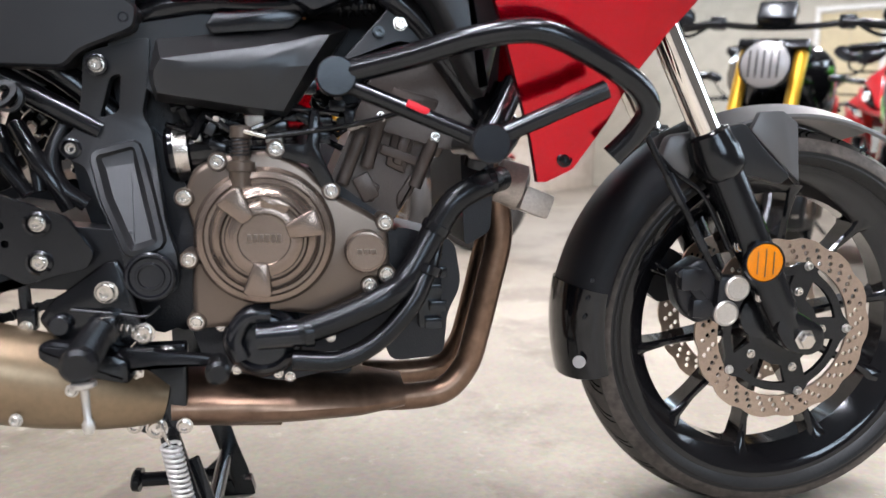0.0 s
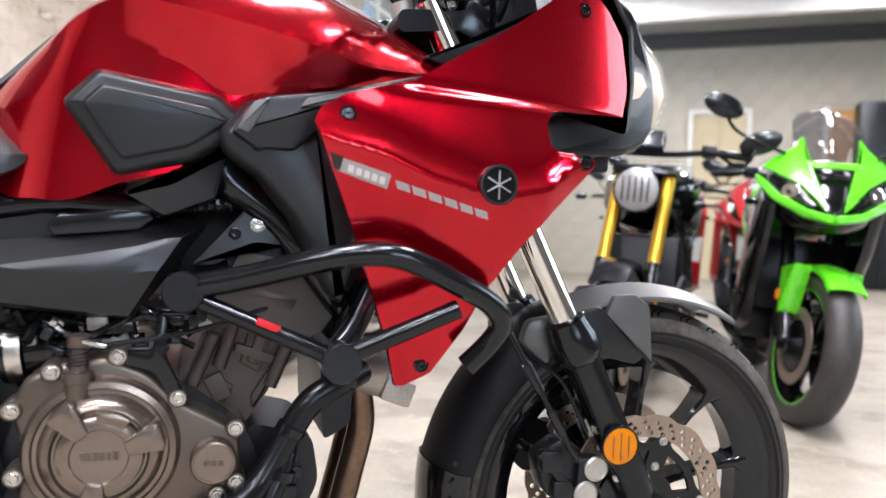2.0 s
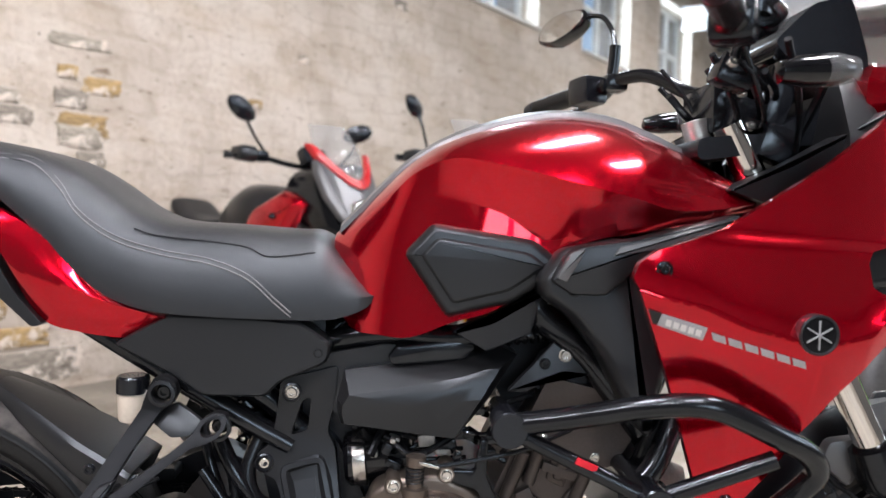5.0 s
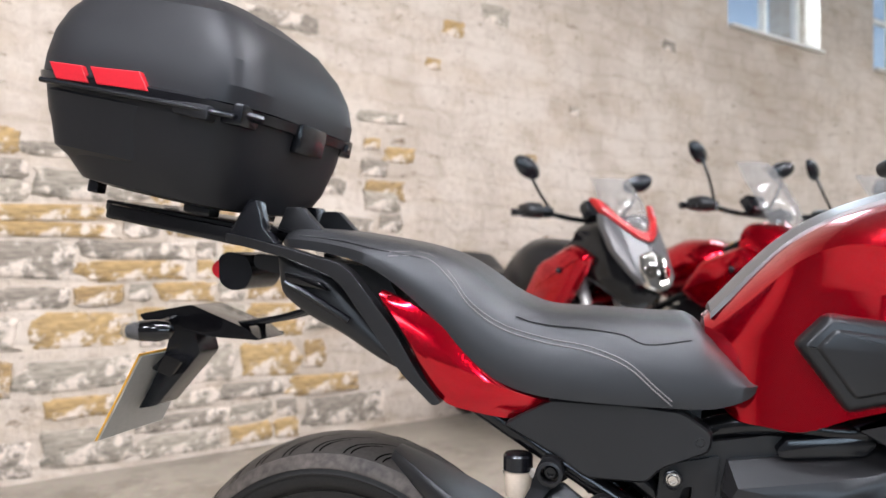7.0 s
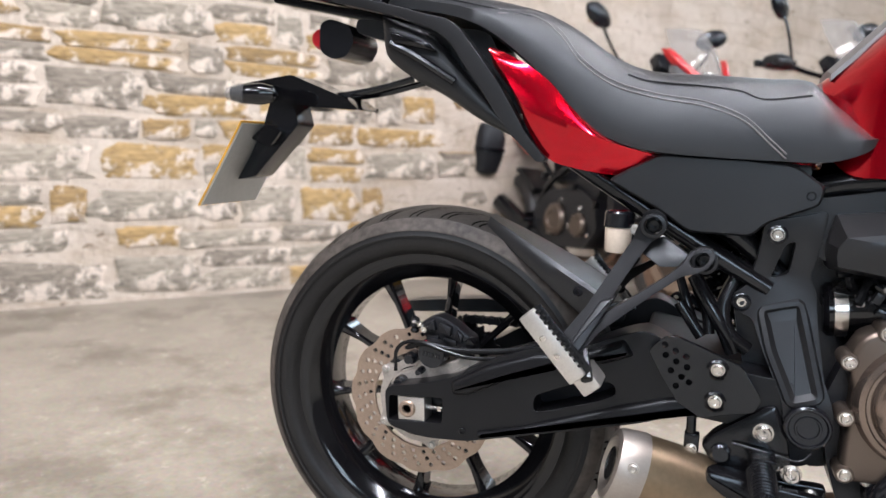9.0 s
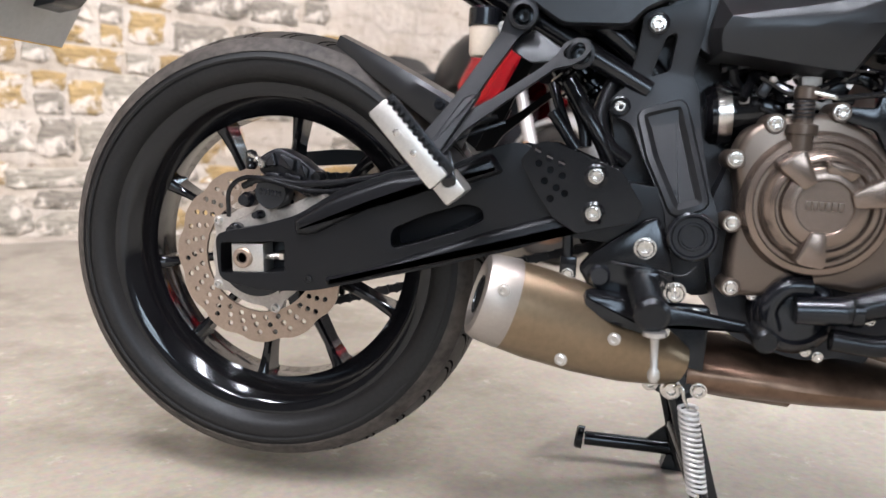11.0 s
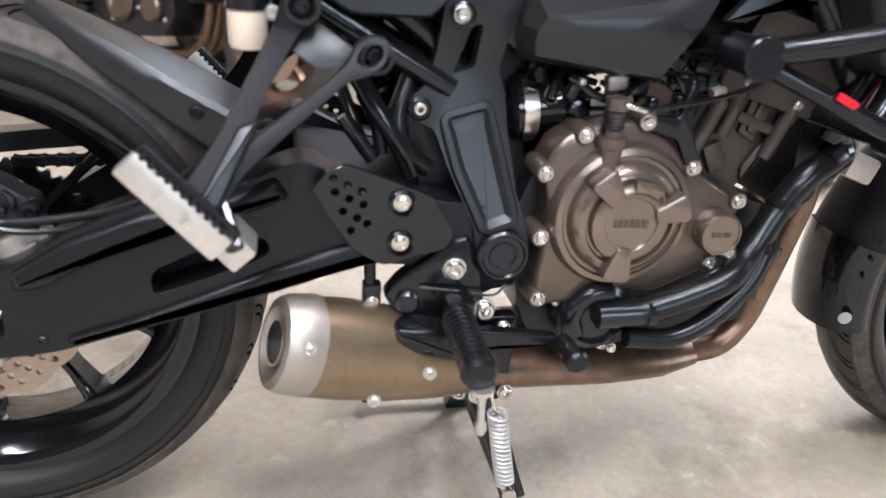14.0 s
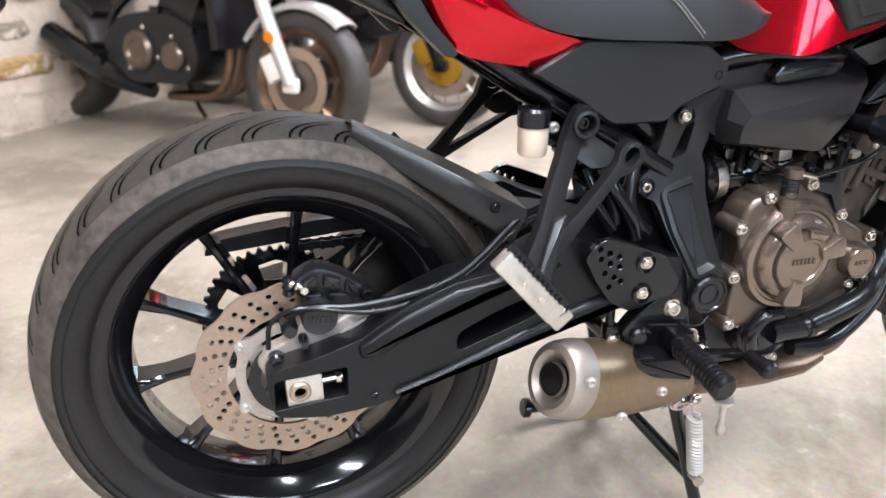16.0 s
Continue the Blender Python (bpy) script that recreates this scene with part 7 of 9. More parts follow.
for x, z, r in ((-0.004, 0.424, 0.0105), (-0.021, 0.382, 0.010), (0.012, 0.405, 0.006)):
    part("caliper_pin", lathe([(r, 0), (r, 0.018), (r * 0.7, 0.022), (r * 0.7, 0.03), (0, 0.03)], (x, -0.108, z), 16, axis=(0, -1, 0)), BLACK_SATIN, bike)
part("abs_ring", lathe([(0.040, 0), (0.055, 0), (0.055, 0.004), (0.040, 0.004)], (0, -0.100, 0.344), 40, axis=(0, -1, 0), caps=False, close_profile=True), BLACK_METAL, bike)
part("rear_brake_hose", tube([(-0.008, -0.128, 0.442), (0.021, -0.135, 0.453), (0.076, -0.138, 0.450), (0.147, -0.138, 0.458), (0.201, -0.136, 0.474), (0.241, -0.13, 0.50), (0.285, -0.12, 0.535), (0.32, -0.11, 0.545)], 0.0048, 10), RUBBER_SOFT, bike)
part("abs_wire", tube([(-0.03, -0.125, 0.40), (-0.025, -0.132, 0.438), (0.01, -0.138, 0.455), (0.09, -0.142, 0.442), (0.16, -0.14, 0.452), (0.22, -0.135, 0.478), (0.27, -0.125, 0.515), (0.33, -0.11, 0.54)], 0.0032, 8), RUBBER_SOFT, bike)
teeth = []
for i in range(43 * 4):
    a = 2 * math.pi * i / (43 * 4)
    rr = 0.108 if i % 4 in (0, 1) else 0.1015
    teeth.append((RAX.x + rr * math.cos(a), RAX.z + rr * math.sin(a)))
hs = [ring_pts(0, 0.344, 0.035, 20)]
for k in range(5):
    a = 2 * math.pi * k / 5 + 0.3
    hs.append([(0.07 * math.cos(a + da) * rr, 0.344 + 0.07 * math.sin(a + da) * rr) for da, rr in ((-0.3, 0.85), (0, 0.8), (0.3, 0.85), (0.3, 1.2), (0, 1.25), (-0.3, 1.2))])
part("sprocket", holed(teeth, hs, 0.070, 0.076), BLACK_METAL, bike, "dark toothed rear sprocket", angle=20)
ch = bmesh.new()


def chain_run(a, b):
    a, b = Vector(a), Vector(b)
    n = int((b - a).length / 0.0159)
    d = (b - a).normalized()
    for i in range(n):
        c = a + d * (i + 0.5) * 0.0159
        for dy in ((-0.0075, 0.0075) if i % 2 else (-0.005, 0.005)):
            slab([(c.x + d.x * sx + d.z * sz, c.z + d.z * sx - d.x * sz) for sx, sz in ((-0.012, 0), (-0.009, 0.0075), (-0.003, 0.0055), (0.003, 0.0055), (0.009, 0.0075), (0.012, 0), (0.009, -0.0075), (0.003, -0.0055), (-0.003, -0.0055), (-0.009, -0.0075))], c.y + dy - 0.001, c.y + dy + 0.001, 0.0003, 0, 1, bm=ch)


chain_run((0.02, 0.073, 0.448), (0.54, 0.073, 0.465))
chain_run((0.02, 0.073, 0.240), (0.54, 0.073, 0.395))
tagged(part("chain", ch, CAST_BLACK, bike, "dark drive chain"), kind="stuff")
part("chain_guard", slab([(-0.095, 0.452), (-0.088, 0.472), (-0.02, 0.482), (0.06, 0.492), (0.30, 0.495), (0.30, 0.478), (0.10, 0.472), (0.0, 0.462)], 0.055, 0.095, 0.004, 0.005), BLACK_MATT, bike, "black chain guard")
hug = []
for q in np.linspace(0, 1, 15):
    c = Vector((0.092 + 0.205 * q, -0.030 - 0.030 * q, 0.646 - 0.088 * q - 0.012 * q * q))
    wdt = 0.020 + 0.044 * min(1, q * 1.5) ** 0.8
    n = Vector((0.40, 0, 0.91))
    pr = [(-1, -0.012 - 0.030 * q), (-1.02, -0.004), (-0.94, 0.002), (0, 0.006), (0.94, 0.002), (1.02, -0.004), (1, -0.012 - 0.030 * q)]
    hug.append([c + Vector((0, y * wdt, 0)) + n * h for y, h in pr] + [c + Vector((0, y * wdt * 0.95, 0)) + n * (h - 0.004) for y, h in reversed(pr)])
part("rear_hugger", skin(hug), BLACK_MATT, bike, "black rear wheel hugger", angle=40)
bolt(bike, 0.250, -0.130, 0.558, 0.006, BLACK_SATIN)
res = part("fluid_reservoir", lathe([(0.016, 0), (0.018, 0.004), (0.019, 0.034), (0.017, 0.036)], (0.299, -0.118, 0.618), 24, axis=(0, 0, 1)), RESERVOIR, bike, "cloudy brake fluid reservoir with a black cap")
part("cap", lathe([(0.0205, 0.036), (0.0205, 0.055), (0.018, 0.058), (0, 0.058)], (0.299, -0.118, 0.618), 24, axis=(0, 0, 1)), BLACK_SATIN, res)
part("reservoir_stay", bar((0.31, -0.11, 0.635), (0.345, -0.11, 0.640), 0.006, 0.018, 0.002), BLACK_METAL, bike)
bolt(bike, 0.322, -0.125, 0.652, 0.006, ALU)

# ---- passenger hangers, heel plates, pegs, pedal ----
for sg in (-1, 1):
    A, B = (0.348, 0.662), (0.416, 0.620)
    hang = bmesh.new()
    o1 = [(0.331, 0.670), (0.338, 0.682), (0.350, 0.684), (0.362, 0.677), (0.366, 0.662), (0.359, 0.648), (0.346, 0.640), (0.336, 0.590), (0.330, 0.535), (0.352, 0.555), (0.386, 0.594), (0.398, 0.612), (0.400, 0.630), (0.412, 0.639), (0.427, 0.636), (0.434, 0.622), (0.430, 0.608), (0.418, 0.600), (0.404, 0.596), (0.366, 0.548), (0.338, 0.510), (0.328, 0.478), (0.302, 0.478), (0.293, 0.500), (0.306, 0.543), (0.314, 0.595), (0.323, 0.646)]
    holed(rounded(o1, 0.004), [ring_pts(*A, 0.0115, 16), ring_pts(*B, 0.0115, 16)], sg * 0.146, sg * 0.162, bm=hang)
    soft_edges(hang, 0.0025)

    def splay(p):
        d = max(0.0, 0.64 - p.z)
        return Vector((p.x - 0.33 * d, p.y + sg * (0.52 * d - 0.006), p.z + 0.12 * d))
    warp(hang, splay)
    part("passenger_hanger", hang, HANGER_BLACK, bike, "dull black passenger peg hanger", angle=30)
    part("hanger_web", warp(slab([(0.320, 0.553), (0.336, 0.560), (0.326, 0.485), (0.308, 0.483)], sg * 0.155, sg * 0.170, 0.003, 0.003), splay), DARK_GREY, bike)
    part("hanger_bridge", warp(slab([(0.345, 0.640), (0.362, 0.648), (0.402, 0.624), (0.394, 0.606), (0.372, 0.604), (0.341, 0.622)], sg * 0.142, sg * 0.150, 0.002, 0.004), splay), BLACK_MATT, bike)
    for x, z in (A, B):
        part("ring", lathe([(0.0115, -0.004), (0.0165, -0.004), (0.0165, 0.003), (0.0125, 0.004), (0.0115, 0.002)], (x, sg * 0.157, z), 28, axis=(0, sg, 0), caps=False, close_profile=True), DARK_GREY, bike)
        bolt(bike, x, sg * 0.144, z, 0.0085, BLACK_METAL, (0, sg, 0))
    a, b = Vector((0.206, sg * 0.256, 0.548)), Vector((0.278, sg * 0.256, 0.470))
    peg = part("passenger_peg", bar(a, b, 0.026, 0.017, 0.004, up=(0, 1, 0)), ALU, bike, "folded bright aluminium passenger peg with rubber")
    off = Vector((0.75, 0, 0.65)) * 0.0105
    part("rubber_pad", bar(a + off, b + off, 0.023, 0.006, 0.002, up=(0, 1, 0)), RUBBER_SOFT, peg)
    n = 11
    rib = None
    nrm = Vector((0.75, 0, 0.65))
    for k in range(n):
        c = a + (b - a) * (k + 0.8) / (n + 1.5) + nrm * 0.0150
        if rib is None:
            rib = part("rubber_rib", bar(-Vector((0, 0.0095, 0)), Vector((0, 0.0095, 0)), 0.0045, 0.007, 0.0012, up=nrm), RUBBER_SOFT, peg)
            rib.matrix_basis = Matrix.Translation(c)
        else:
            shared(rib, "rubber_rib", Matrix.Translation(c), peg)
    part("peg_knuckle", box(tuple(b + Vector((0.008, -sg * 0.03, -0.006))), (0.03, 0.05, 0.028), 0.004, Matrix.Rotation(0.85, 3, "Y")), ALU, bike)
    part("peg_pivot", tube([tuple(b + Vector((0.01, 0, 0.0))), (0.275, sg * 0.225, 0.500)], 0.008, 10), BLACK_METAL, bike)
    for k in (0.35, 0.62):
        c = a + (b - a) * k
        part("peg_rivet", lathe([(0.004, 0), (0.004, 0.002), (0, 0.0025)], (c.x, c.y + sg * 0.0155, c.z), 12, axis=(0, sg, 0)), STEEL, bike)
    heel = [(0.356, 0.497), (0.372, 0.516), (0.388, 0.521), (0.426, 0.508), (0.473, 0.490), (0.500, 0.450), (0.492, 0.432), (0.460, 0.425), (0.428, 0.415), (0.398, 0.432), (0.375, 0.464)]
    hh = [ring_pts(x, z, 0.0042, 8) for x, z in ((0.376, 0.508), (0.390, 0.501), (0.404, 0.495), (0.378, 0.494), (0.392, 0.487), (0.406, 0.481), (0.386, 0.474), (0.400, 0.467), (0.394, 0.454), (0.410, 0.461))]
    part("heel_plate", soft_edges(holed(rounded(heel, 0.006), hh, sg * 0.166, sg * 0.176), 0.0015, 1), BLACK_METAL, bike, "black drilled heel guard", angle=30)
    for x, z in ((0.444, 0.483), (0.444, 0.440)):
        part("bolt_cup", lathe([(0.014, 0), (0.014, 0.004), (0.011, 0.006), (0.010, 0.004)], (x, sg * 0.175, z), 20, axis=(0, sg, 0), caps=False), BLACK_METAL, bike)
        bolt(bike, x, sg * 0.176, z, 0.007, STEEL, (0, sg, 0))
    part("rearset_plate", slab([(0.432, 0.372), (0.447, 0.392), (0.505, 0.436), (0.520, 0.440), (0.534, 0.408), (0.545, 0.360), (0.530, 0.335), (0.463, 0.337), (0.446, 0.350)], sg * 0.140, sg * 0.160, 0.005, 0.006), BLACK_METAL, bike, "black footrest bracket")
    for x, z, r in ((0.507, 0.402, 0.0105), (0.545, 0.352, 0.0105), (0.570, 0.327, 0.008), (0.535, 0.305, 0.007)):
        bolt(bike, x, sg * 0.158, z, r, STEEL, (0, sg, 0))
    part("pivot_boss", lathe([(0.013, 0), (0.013, 0.008), (0.010, 0.011), (0, 0.011)], (0.457, sg * 0.158, 0.366), 20, axis=(0, sg, 0)), BLACK_SATIN, bike)
    # rider peg
    p0, p1 = Vector((0.505, sg * 0.188, 0.363)), Vector((0.508, sg * 0.288, 0.350))
    d = (p1 - p0).normalized()
    prof = [(0.010, 0.0), (0.0155, 0.004)]
    for k in range(11):
        prof += [(0.0155, 0.008 + 0.0075 * k), (0.0175, 0.009 + 0.0075 * k), (0.0175, 0.0125 + 0.0075 * k), (0.0155, 0.0135 + 0.0075 * k)]
    prof += [(0.0185, 0.090), (0.0185, 0.098), (0.014, 0.102), (0, 0.102)]
    part("rider_peg", lathe(prof, p0, 20, axis=d), RUBBER_SOFT, bike, "ribbed rubber rider footpeg")
    part("peg_mount", box(tuple(p0 + Vector((0.004, sg * -0.012, 0.002))), (0.03, 0.04, 0.03), 0.005), BLACK_METAL, bike)
    part("feeler_pin", lathe([(0.012, 0.0), (0.012, 0.004), (0.0042, 0.007), (0.0036, 0.038), (0.0060, 0.042), (0.0062, 0.048), (0.004, 0.053), (0, 0.053)], tuple(p1 + Vector((0.004, -sg * 0.004, -0.016))), 16, axis=(0.06, 0, -1)), ALU, bike, "bright feeler pin under the footpeg")
part("rear_master", tube([(0.417, -0.150, 0.425), (0.419, -0.150, 0.365)], 0.0065, 10), BLACK_METAL, bike)
part("pushrod_nut", lathe([(0.006, 0), (0.006, 0.014), (0, 0.014)], (0.4175, -0.150, 0.405), 6, axis=(0, 0, 1)), STEEL, bike)
part("clevis", box((0.420, -0.150, 0.372), (0.020, 0.016, 0.026), 0.003), BLACK_METAL, bike)
bolt(bike, 0.420, -0.158, 0.364, 0.006, STEEL)
part("pedal_arm", slab([(0.492, 0.312), (0.500, 0.330), (0.530, 0.340), (0.560, 0.337), (0.625, 0.328), (0.630, 0.316), (0.560, 0.318), (0.515, 0.313)], -0.172, -0.186, 0.003, 0.004), BLACK_METAL, bike, "black brake pedal")
part("pedal_tip", lathe([(0.010, 0), (0.0115, 0.003), (0.0115, 0.030), (0.0135, 0.032), (0.0135, 0.042), (0.010, 0.046), (0, 0.046)], (0.630, -0.185, 0.322), 18, axis=(0.1, -1, -0.05)), RUBBER_SOFT, bike)
part("pedal_spring", tube([(0.515 + 0.001 * t, -0.178 + 0.004 * math.sin(t), 0.368 - 0.0003 * t + 0.004 * math.cos(t)) for t in range(30)], 0.0011, 6, per=2), STEEL, bike)
part("tie_wire", tube([(0.47, -0.165, 0.384), (0.52, -0.168, 0.378), (0.55, -0.168, 0.374), (0.565, -0.165, 0.385)], 0.0015, 6), DARK_GREY, bike)

# ---- centre stand ----
part("stand_plate", slab([(0.527, 0.335), (0.590, 0.335), (0.588, 0.245), (0.594, 0.232), (0.580, 0.222), (0.560, 0.218), (0.535, 0.226), (0.522, 0.238), (0.528, 0.252)], -0.130, -0.146, 0.003, 0.006), BLACK_METAL, bike, "black centre stand bracket")
part("stand_plate", slab([(0.527, 0.335), (0.590, 0.335), (0.588, 0.245), (0.594, 0.232), (0.580, 0.222), (0.560, 0.218), (0.535, 0.226), (0.522, 0.238), (0.528, 0.252)], 0.130, 0.146, 0.003, 0.006), BLACK_METAL, bike, "black centre stand bracket")
for x, z, r in ((0.528, 0.237, 0.008), (0.585, 0.233, 0.008), (0.553, 0.232, 0.0105), (0.552, 0.259, 0.006)):
    bolt(bike, x, -0.146, z, r, STEEL if r > 0.007 else BLACK_METAL)
stand = part("centre_stand", tube([(0.560, -0.125, 0.228), (0.560, 0.125, 0.228)], 0.014, 14), BLACK_METAL, bike, "black tubular centre stand")
for sg in (-1, 1):
    part("leg", tube([(0.560, sg * 0.128, 0.228), (0.590, sg * 0.138, 0.13), (0.612, sg * 0.152, 0.05), (0.622, sg * 0.160, 0.012)], 0.0125, 14, flat=0.8), BLACK_METAL, stand)
    part("foot", slab([(0.600, 0.026), (0.640, 0.026), (0.646, 0.0), (0.592, 0.0)], sg * 0.150, sg * 0.178, 0.003, 0.004), BLACK_METAL, stand)
    part("brace_web", slab([(0.575, 0.175), (0.598, 0.10), (0.618, 0.045), (0.640, 0.05), (0.622, 0.10), (0.596, 0.185)], sg * 0.120, sg * 0.126, 0.002, 0.004), BLACK_METAL, stand)
part("cross_tube", tube([(0.604, -0.14, 0.085), (0.604, 0.14, 0.085)], 0.011, 12), BLACK_METAL, stand)
part("tang", tube([(0.615, 0.160, 0.034), (0.545, 0.163, 0.033), (0.468, 0.163, 0.033)], 0.0115, 12), BLACK_METAL, stand)
part("tang_pad", lathe([(0.0190, 0), (0.0190, 0.010), (0.016, 0.013), (0, 0.013)], (0.466, 0.163, 0.033), 18, axis=(-1, 0.1, 0.1)), BLACK_METAL, stand)
part("tang_web", slab([(0.56, 0.038), (0.612, 0.085), (0.625, 0.04), (0.60, 0.030)], 0.160, 0.168, 0.002, 0.003), BLACK_METAL, stand)
coil = [(0.571 + 0.0205 * t / 140 + 0.0105 * math.cos(t * 0.75), -0.168 + 0.0105 * math.sin(t * 0.75), 0.219 - 0.105 * t / 140) for t in range(141)]
part("stand_spring", tube(coil, 0.0023, 8, per=2), SILVER_PAINT, stand, "bright coil spring of the centre stand")
part("spring_hook", tube([(0.555, -0.156, 0.236), (0.562, -0.166, 0.242), (0.566, -0.168, 0.228), (0.571, -0.168, 0.217)], 0.002, 8), STEEL, stand)
part("spring_hook", tube([(0.592, -0.168, 0.114), (0.594, -0.168, 0.100), (0.598, -0.166, 0.092), (0.603, -0.160, 0.098)], 0.002, 8), STEEL, stand)
part("spring_pin", lathe([(0.007, 0), (0.007, 0.02), (0.009, 0.021), (0.009, 0.024), (0, 0.024)], (0.598, -0.150, 0.096), 14, axis=(0, -1, 0)), STEEL, stand)

# ---- crash bars ----
for sg in (-1, 1):
    cb = part("crash_bar", tube([(0.775, sg * 0.222, 0.648), (0.838, sg * 0.245, 0.663), (0.905, sg * 0.272, 0.682), (0.955, sg * 0.288, 0.690), (0.992, sg * 0.294, 0.685), (1.046, sg * 0.292, 0.661), (1.092, sg * 0.280, 0.637), (1.112, sg * 0.268, 0.612), (1.104, sg * 0.255, 0.588), (1.080, sg * 0.245, 0.560)], 0.0135, 18), BLACK_METAL, bike, "black tubular crash bar")
    part("lower_bar", tube([(0.775, sg * 0.222, 0.638), (0.925, sg * 0.262, 0.575)], 0.0095, 14), BLACK_METAL, cb)
    part("lower_bar", tube([(0.930, sg * 0.265, 0.577), (1.052, sg * 0.290, 0.632)], 0.0105, 14), BLACK_METAL, cb)
    for (x, y, z, r) in ((0.767, 0.236, 0.644, 0.0215), (0.927, 0.283, 0.573, 0.0215)):
        part("mount_cap", lathe([(r * 0.9, -0.05), (r * 0.9, -0.012), (r, -0.010), (r, 0.0), (r * 0.93, 0.002), (0, 0.002)], (x, sg * y, z), 36, axis=(0, sg, 0)), BLACK_SATIN, cb)
        part("spacer", tube([(x, sg * y * 0.9, z), (x, sg * 0.12, z)], 0.013, 14), BLACK_METAL, cb)
    lab = box((0.853, sg * 0.2525, 0.611), (0.026, 0.003, 0.008), 0.001, Matrix.Rotation(radians(23), 3, "Y"))
    part("crash_bar_label", lab, RED_LENS, cb)
    part("mount_strut", tube([(0.985, sg * 0.17, 0.648), (0.955, sg * 0.19, 0.595), (0.932, sg * 0.20, 0.570)], 0.0145, 14), BLACK_METAL, cb)
part("head_bracket", slab([(0.838, 0.738), (0.775, 0.668), (0.80, 0.668), (0.844, 0.694), (0.886, 0.690), (0.87, 0.71)], -0.135, -0.145, 0.002, 0.004), DARK_GREY, bike)
bolt(bike, 0.848, -0.145, 0.716, 0.007)
bolt(bike, 0.822, -0.145, 0.705, 0.006, BLACK_METAL)

# ---- decals and screws on the fairing ----
on_fair = surface_of([fairing])


def decal(parent, pts, material, off=0.0012, thick=0.0008, name="decal"):
    """A thin sheet that follows the fairing's skin."""
    q = [on_fair(x + 0.008, z, off) for x, z in pts]
    if all(q):
        b2 = bmesh.new()
        f0 = [b2.verts.new(p) for p in q]
        f1 = [b2.verts.new(p + Vector((0, thick, 0))) for p in q]
        b2.faces.new(f0)
        n = len(q)
        for i in range(n):
            b2.faces.new((f0[i], f1[i], f1[(i + 1) % n], f0[(i + 1) % n]))
        return part(name, b2, material, parent, smooth=False)


decal(fairing, [(0.899, 0.794), (0.920, 0.787), (0.942, 0.781), (0.966, 0.774), (0.963, 0.759), (0.940, 0.766), (0.915, 0.774), (0.906, 0.777)], GREY_LABEL)
decal(fairing, [(0.899, 0.794), (0.914, 0.789), (0.911, 0.7755), (0.906, 0.777)], BLACK_GLOSS, 0.0022, name="decal_bar")
for k in range(5):
    x0 = 0.920 + 0.0085 * k
    decal(fairing, [(x0, 0.7825 - 0.30 * (x0 - 0.92)), (x0 + 0.006, 0.781 - 0.30 * (x0 - 0.92)), (x0 + 0.0055, 0.7735 - 0.30 * (x0 - 0.92)), (x0 - 0.0005, 0.775 - 0.30 * (x0 - 0.92))], PALE_LABEL, 0.0024, name="decal_bar")
for k in range(6):
    x0, z0 = 0.972 + 0.0182 * k, 0.7645 - 0.0052 * k
    decal(fairing, [(x0 - 0.0015, z0 + 0.0045), (x0 + 0.0135, z0 + 0.0002), (x0 + 0.0165, z0 - 0.0086), (x0 + 0.0020, z0 - 0.0046)], GREY_LABEL, 0.0016, name="decal_bar")
ep = on_fair(1.096, 0.769, 0.0065)
if ep:
    part("emblem", lathe([(0.022, -0.010), (0.022, 0.003), (0.020, 0.0042), (0.0192, 0.003), (0, 0.003)], ep, 36, axis=(0, -1, 0)), BLACK_GLOSS, fairing, "round black and silver emblem")
    part("emblem_rim", lathe([(0.0225, -0.010), (0.0225, 0.0045), (0.0205, 0.005), (0.0195, 0.0035)], ep, 36, axis=(0, -1, 0), caps=False), DARK_GREY, fairing)
    for k in range(3):
        a = radians(90 + 60 * k)
        part("emblem_bar", bar(ep + Vector((0.016 * math.cos(a), -0.0034, 0.016 * math.sin(a))), ep - Vector((0.016 * math.cos(a), 0.0034, 0.016 * math.sin(a))), 0.0016, 0.0028, 0.0004, up=(0, 1, 0)), GREY_LABEL, fairing)
for x, z in ((0.928, 0.836), (1.036, 0.556), (1.236, 0.998), (1.214, 0.801)):
    p = on_fair(x, z, 0) or Vector((x, -0.205, z))
    part("screw_cup", lathe([(0.0095, 0), (0.0095, 0.0015), (0.0075, 0.002), (0.007, 0.0005)], p, 18, axis=(0, -1, 0), caps=False), BLACK_GLOSS, fairing)
    bolt(fairing, p.x, p.y + 0.0005, p.z, 0.0055, BLACK_METAL)
bolt(bike, 0.842, -0.208, 0.806, 0.007, BLACK_METAL)

# ---- top case on the rack ----
case = thing("top_case", "black plastic top case with red reflectors on the rear rack", "top case", at=Matrix.Translation((-0.300, 0, 1.046)) @ Matrix.Rotation(radians(12.5), 4, "Y"))
low = [superring(a, b, z, 64, e, cx) for a, b, z, e, cx in ((0.120, 0.140, 0.0, 3.4, 0.015), (0.152, 0.168, 0.006, 4.0, 0.012), (0.176, 0.192, 0.05, 4.6, 0.004), (0.190, 0.206, 0.10, 5.0, -0.002), (0.196, 0.214, 0.142, 5.0, -0.004))]
part("case_body", skin(low), BLACK_CASE, case, "black grained lower shell", angle=22)
part("body_swell", skin([superring(a, b, z, 64, 7.0, cx) for a, b, z, cx in ((0.075, 0.168, 0.028, -0.055), (0.098, 0.196, 0.050, -0.055), (0.110, 0.216, 0.130, -0.058), (0.104, 0.206, 0.138, -0.058))]), BLACK_CASE, case, angle=22)
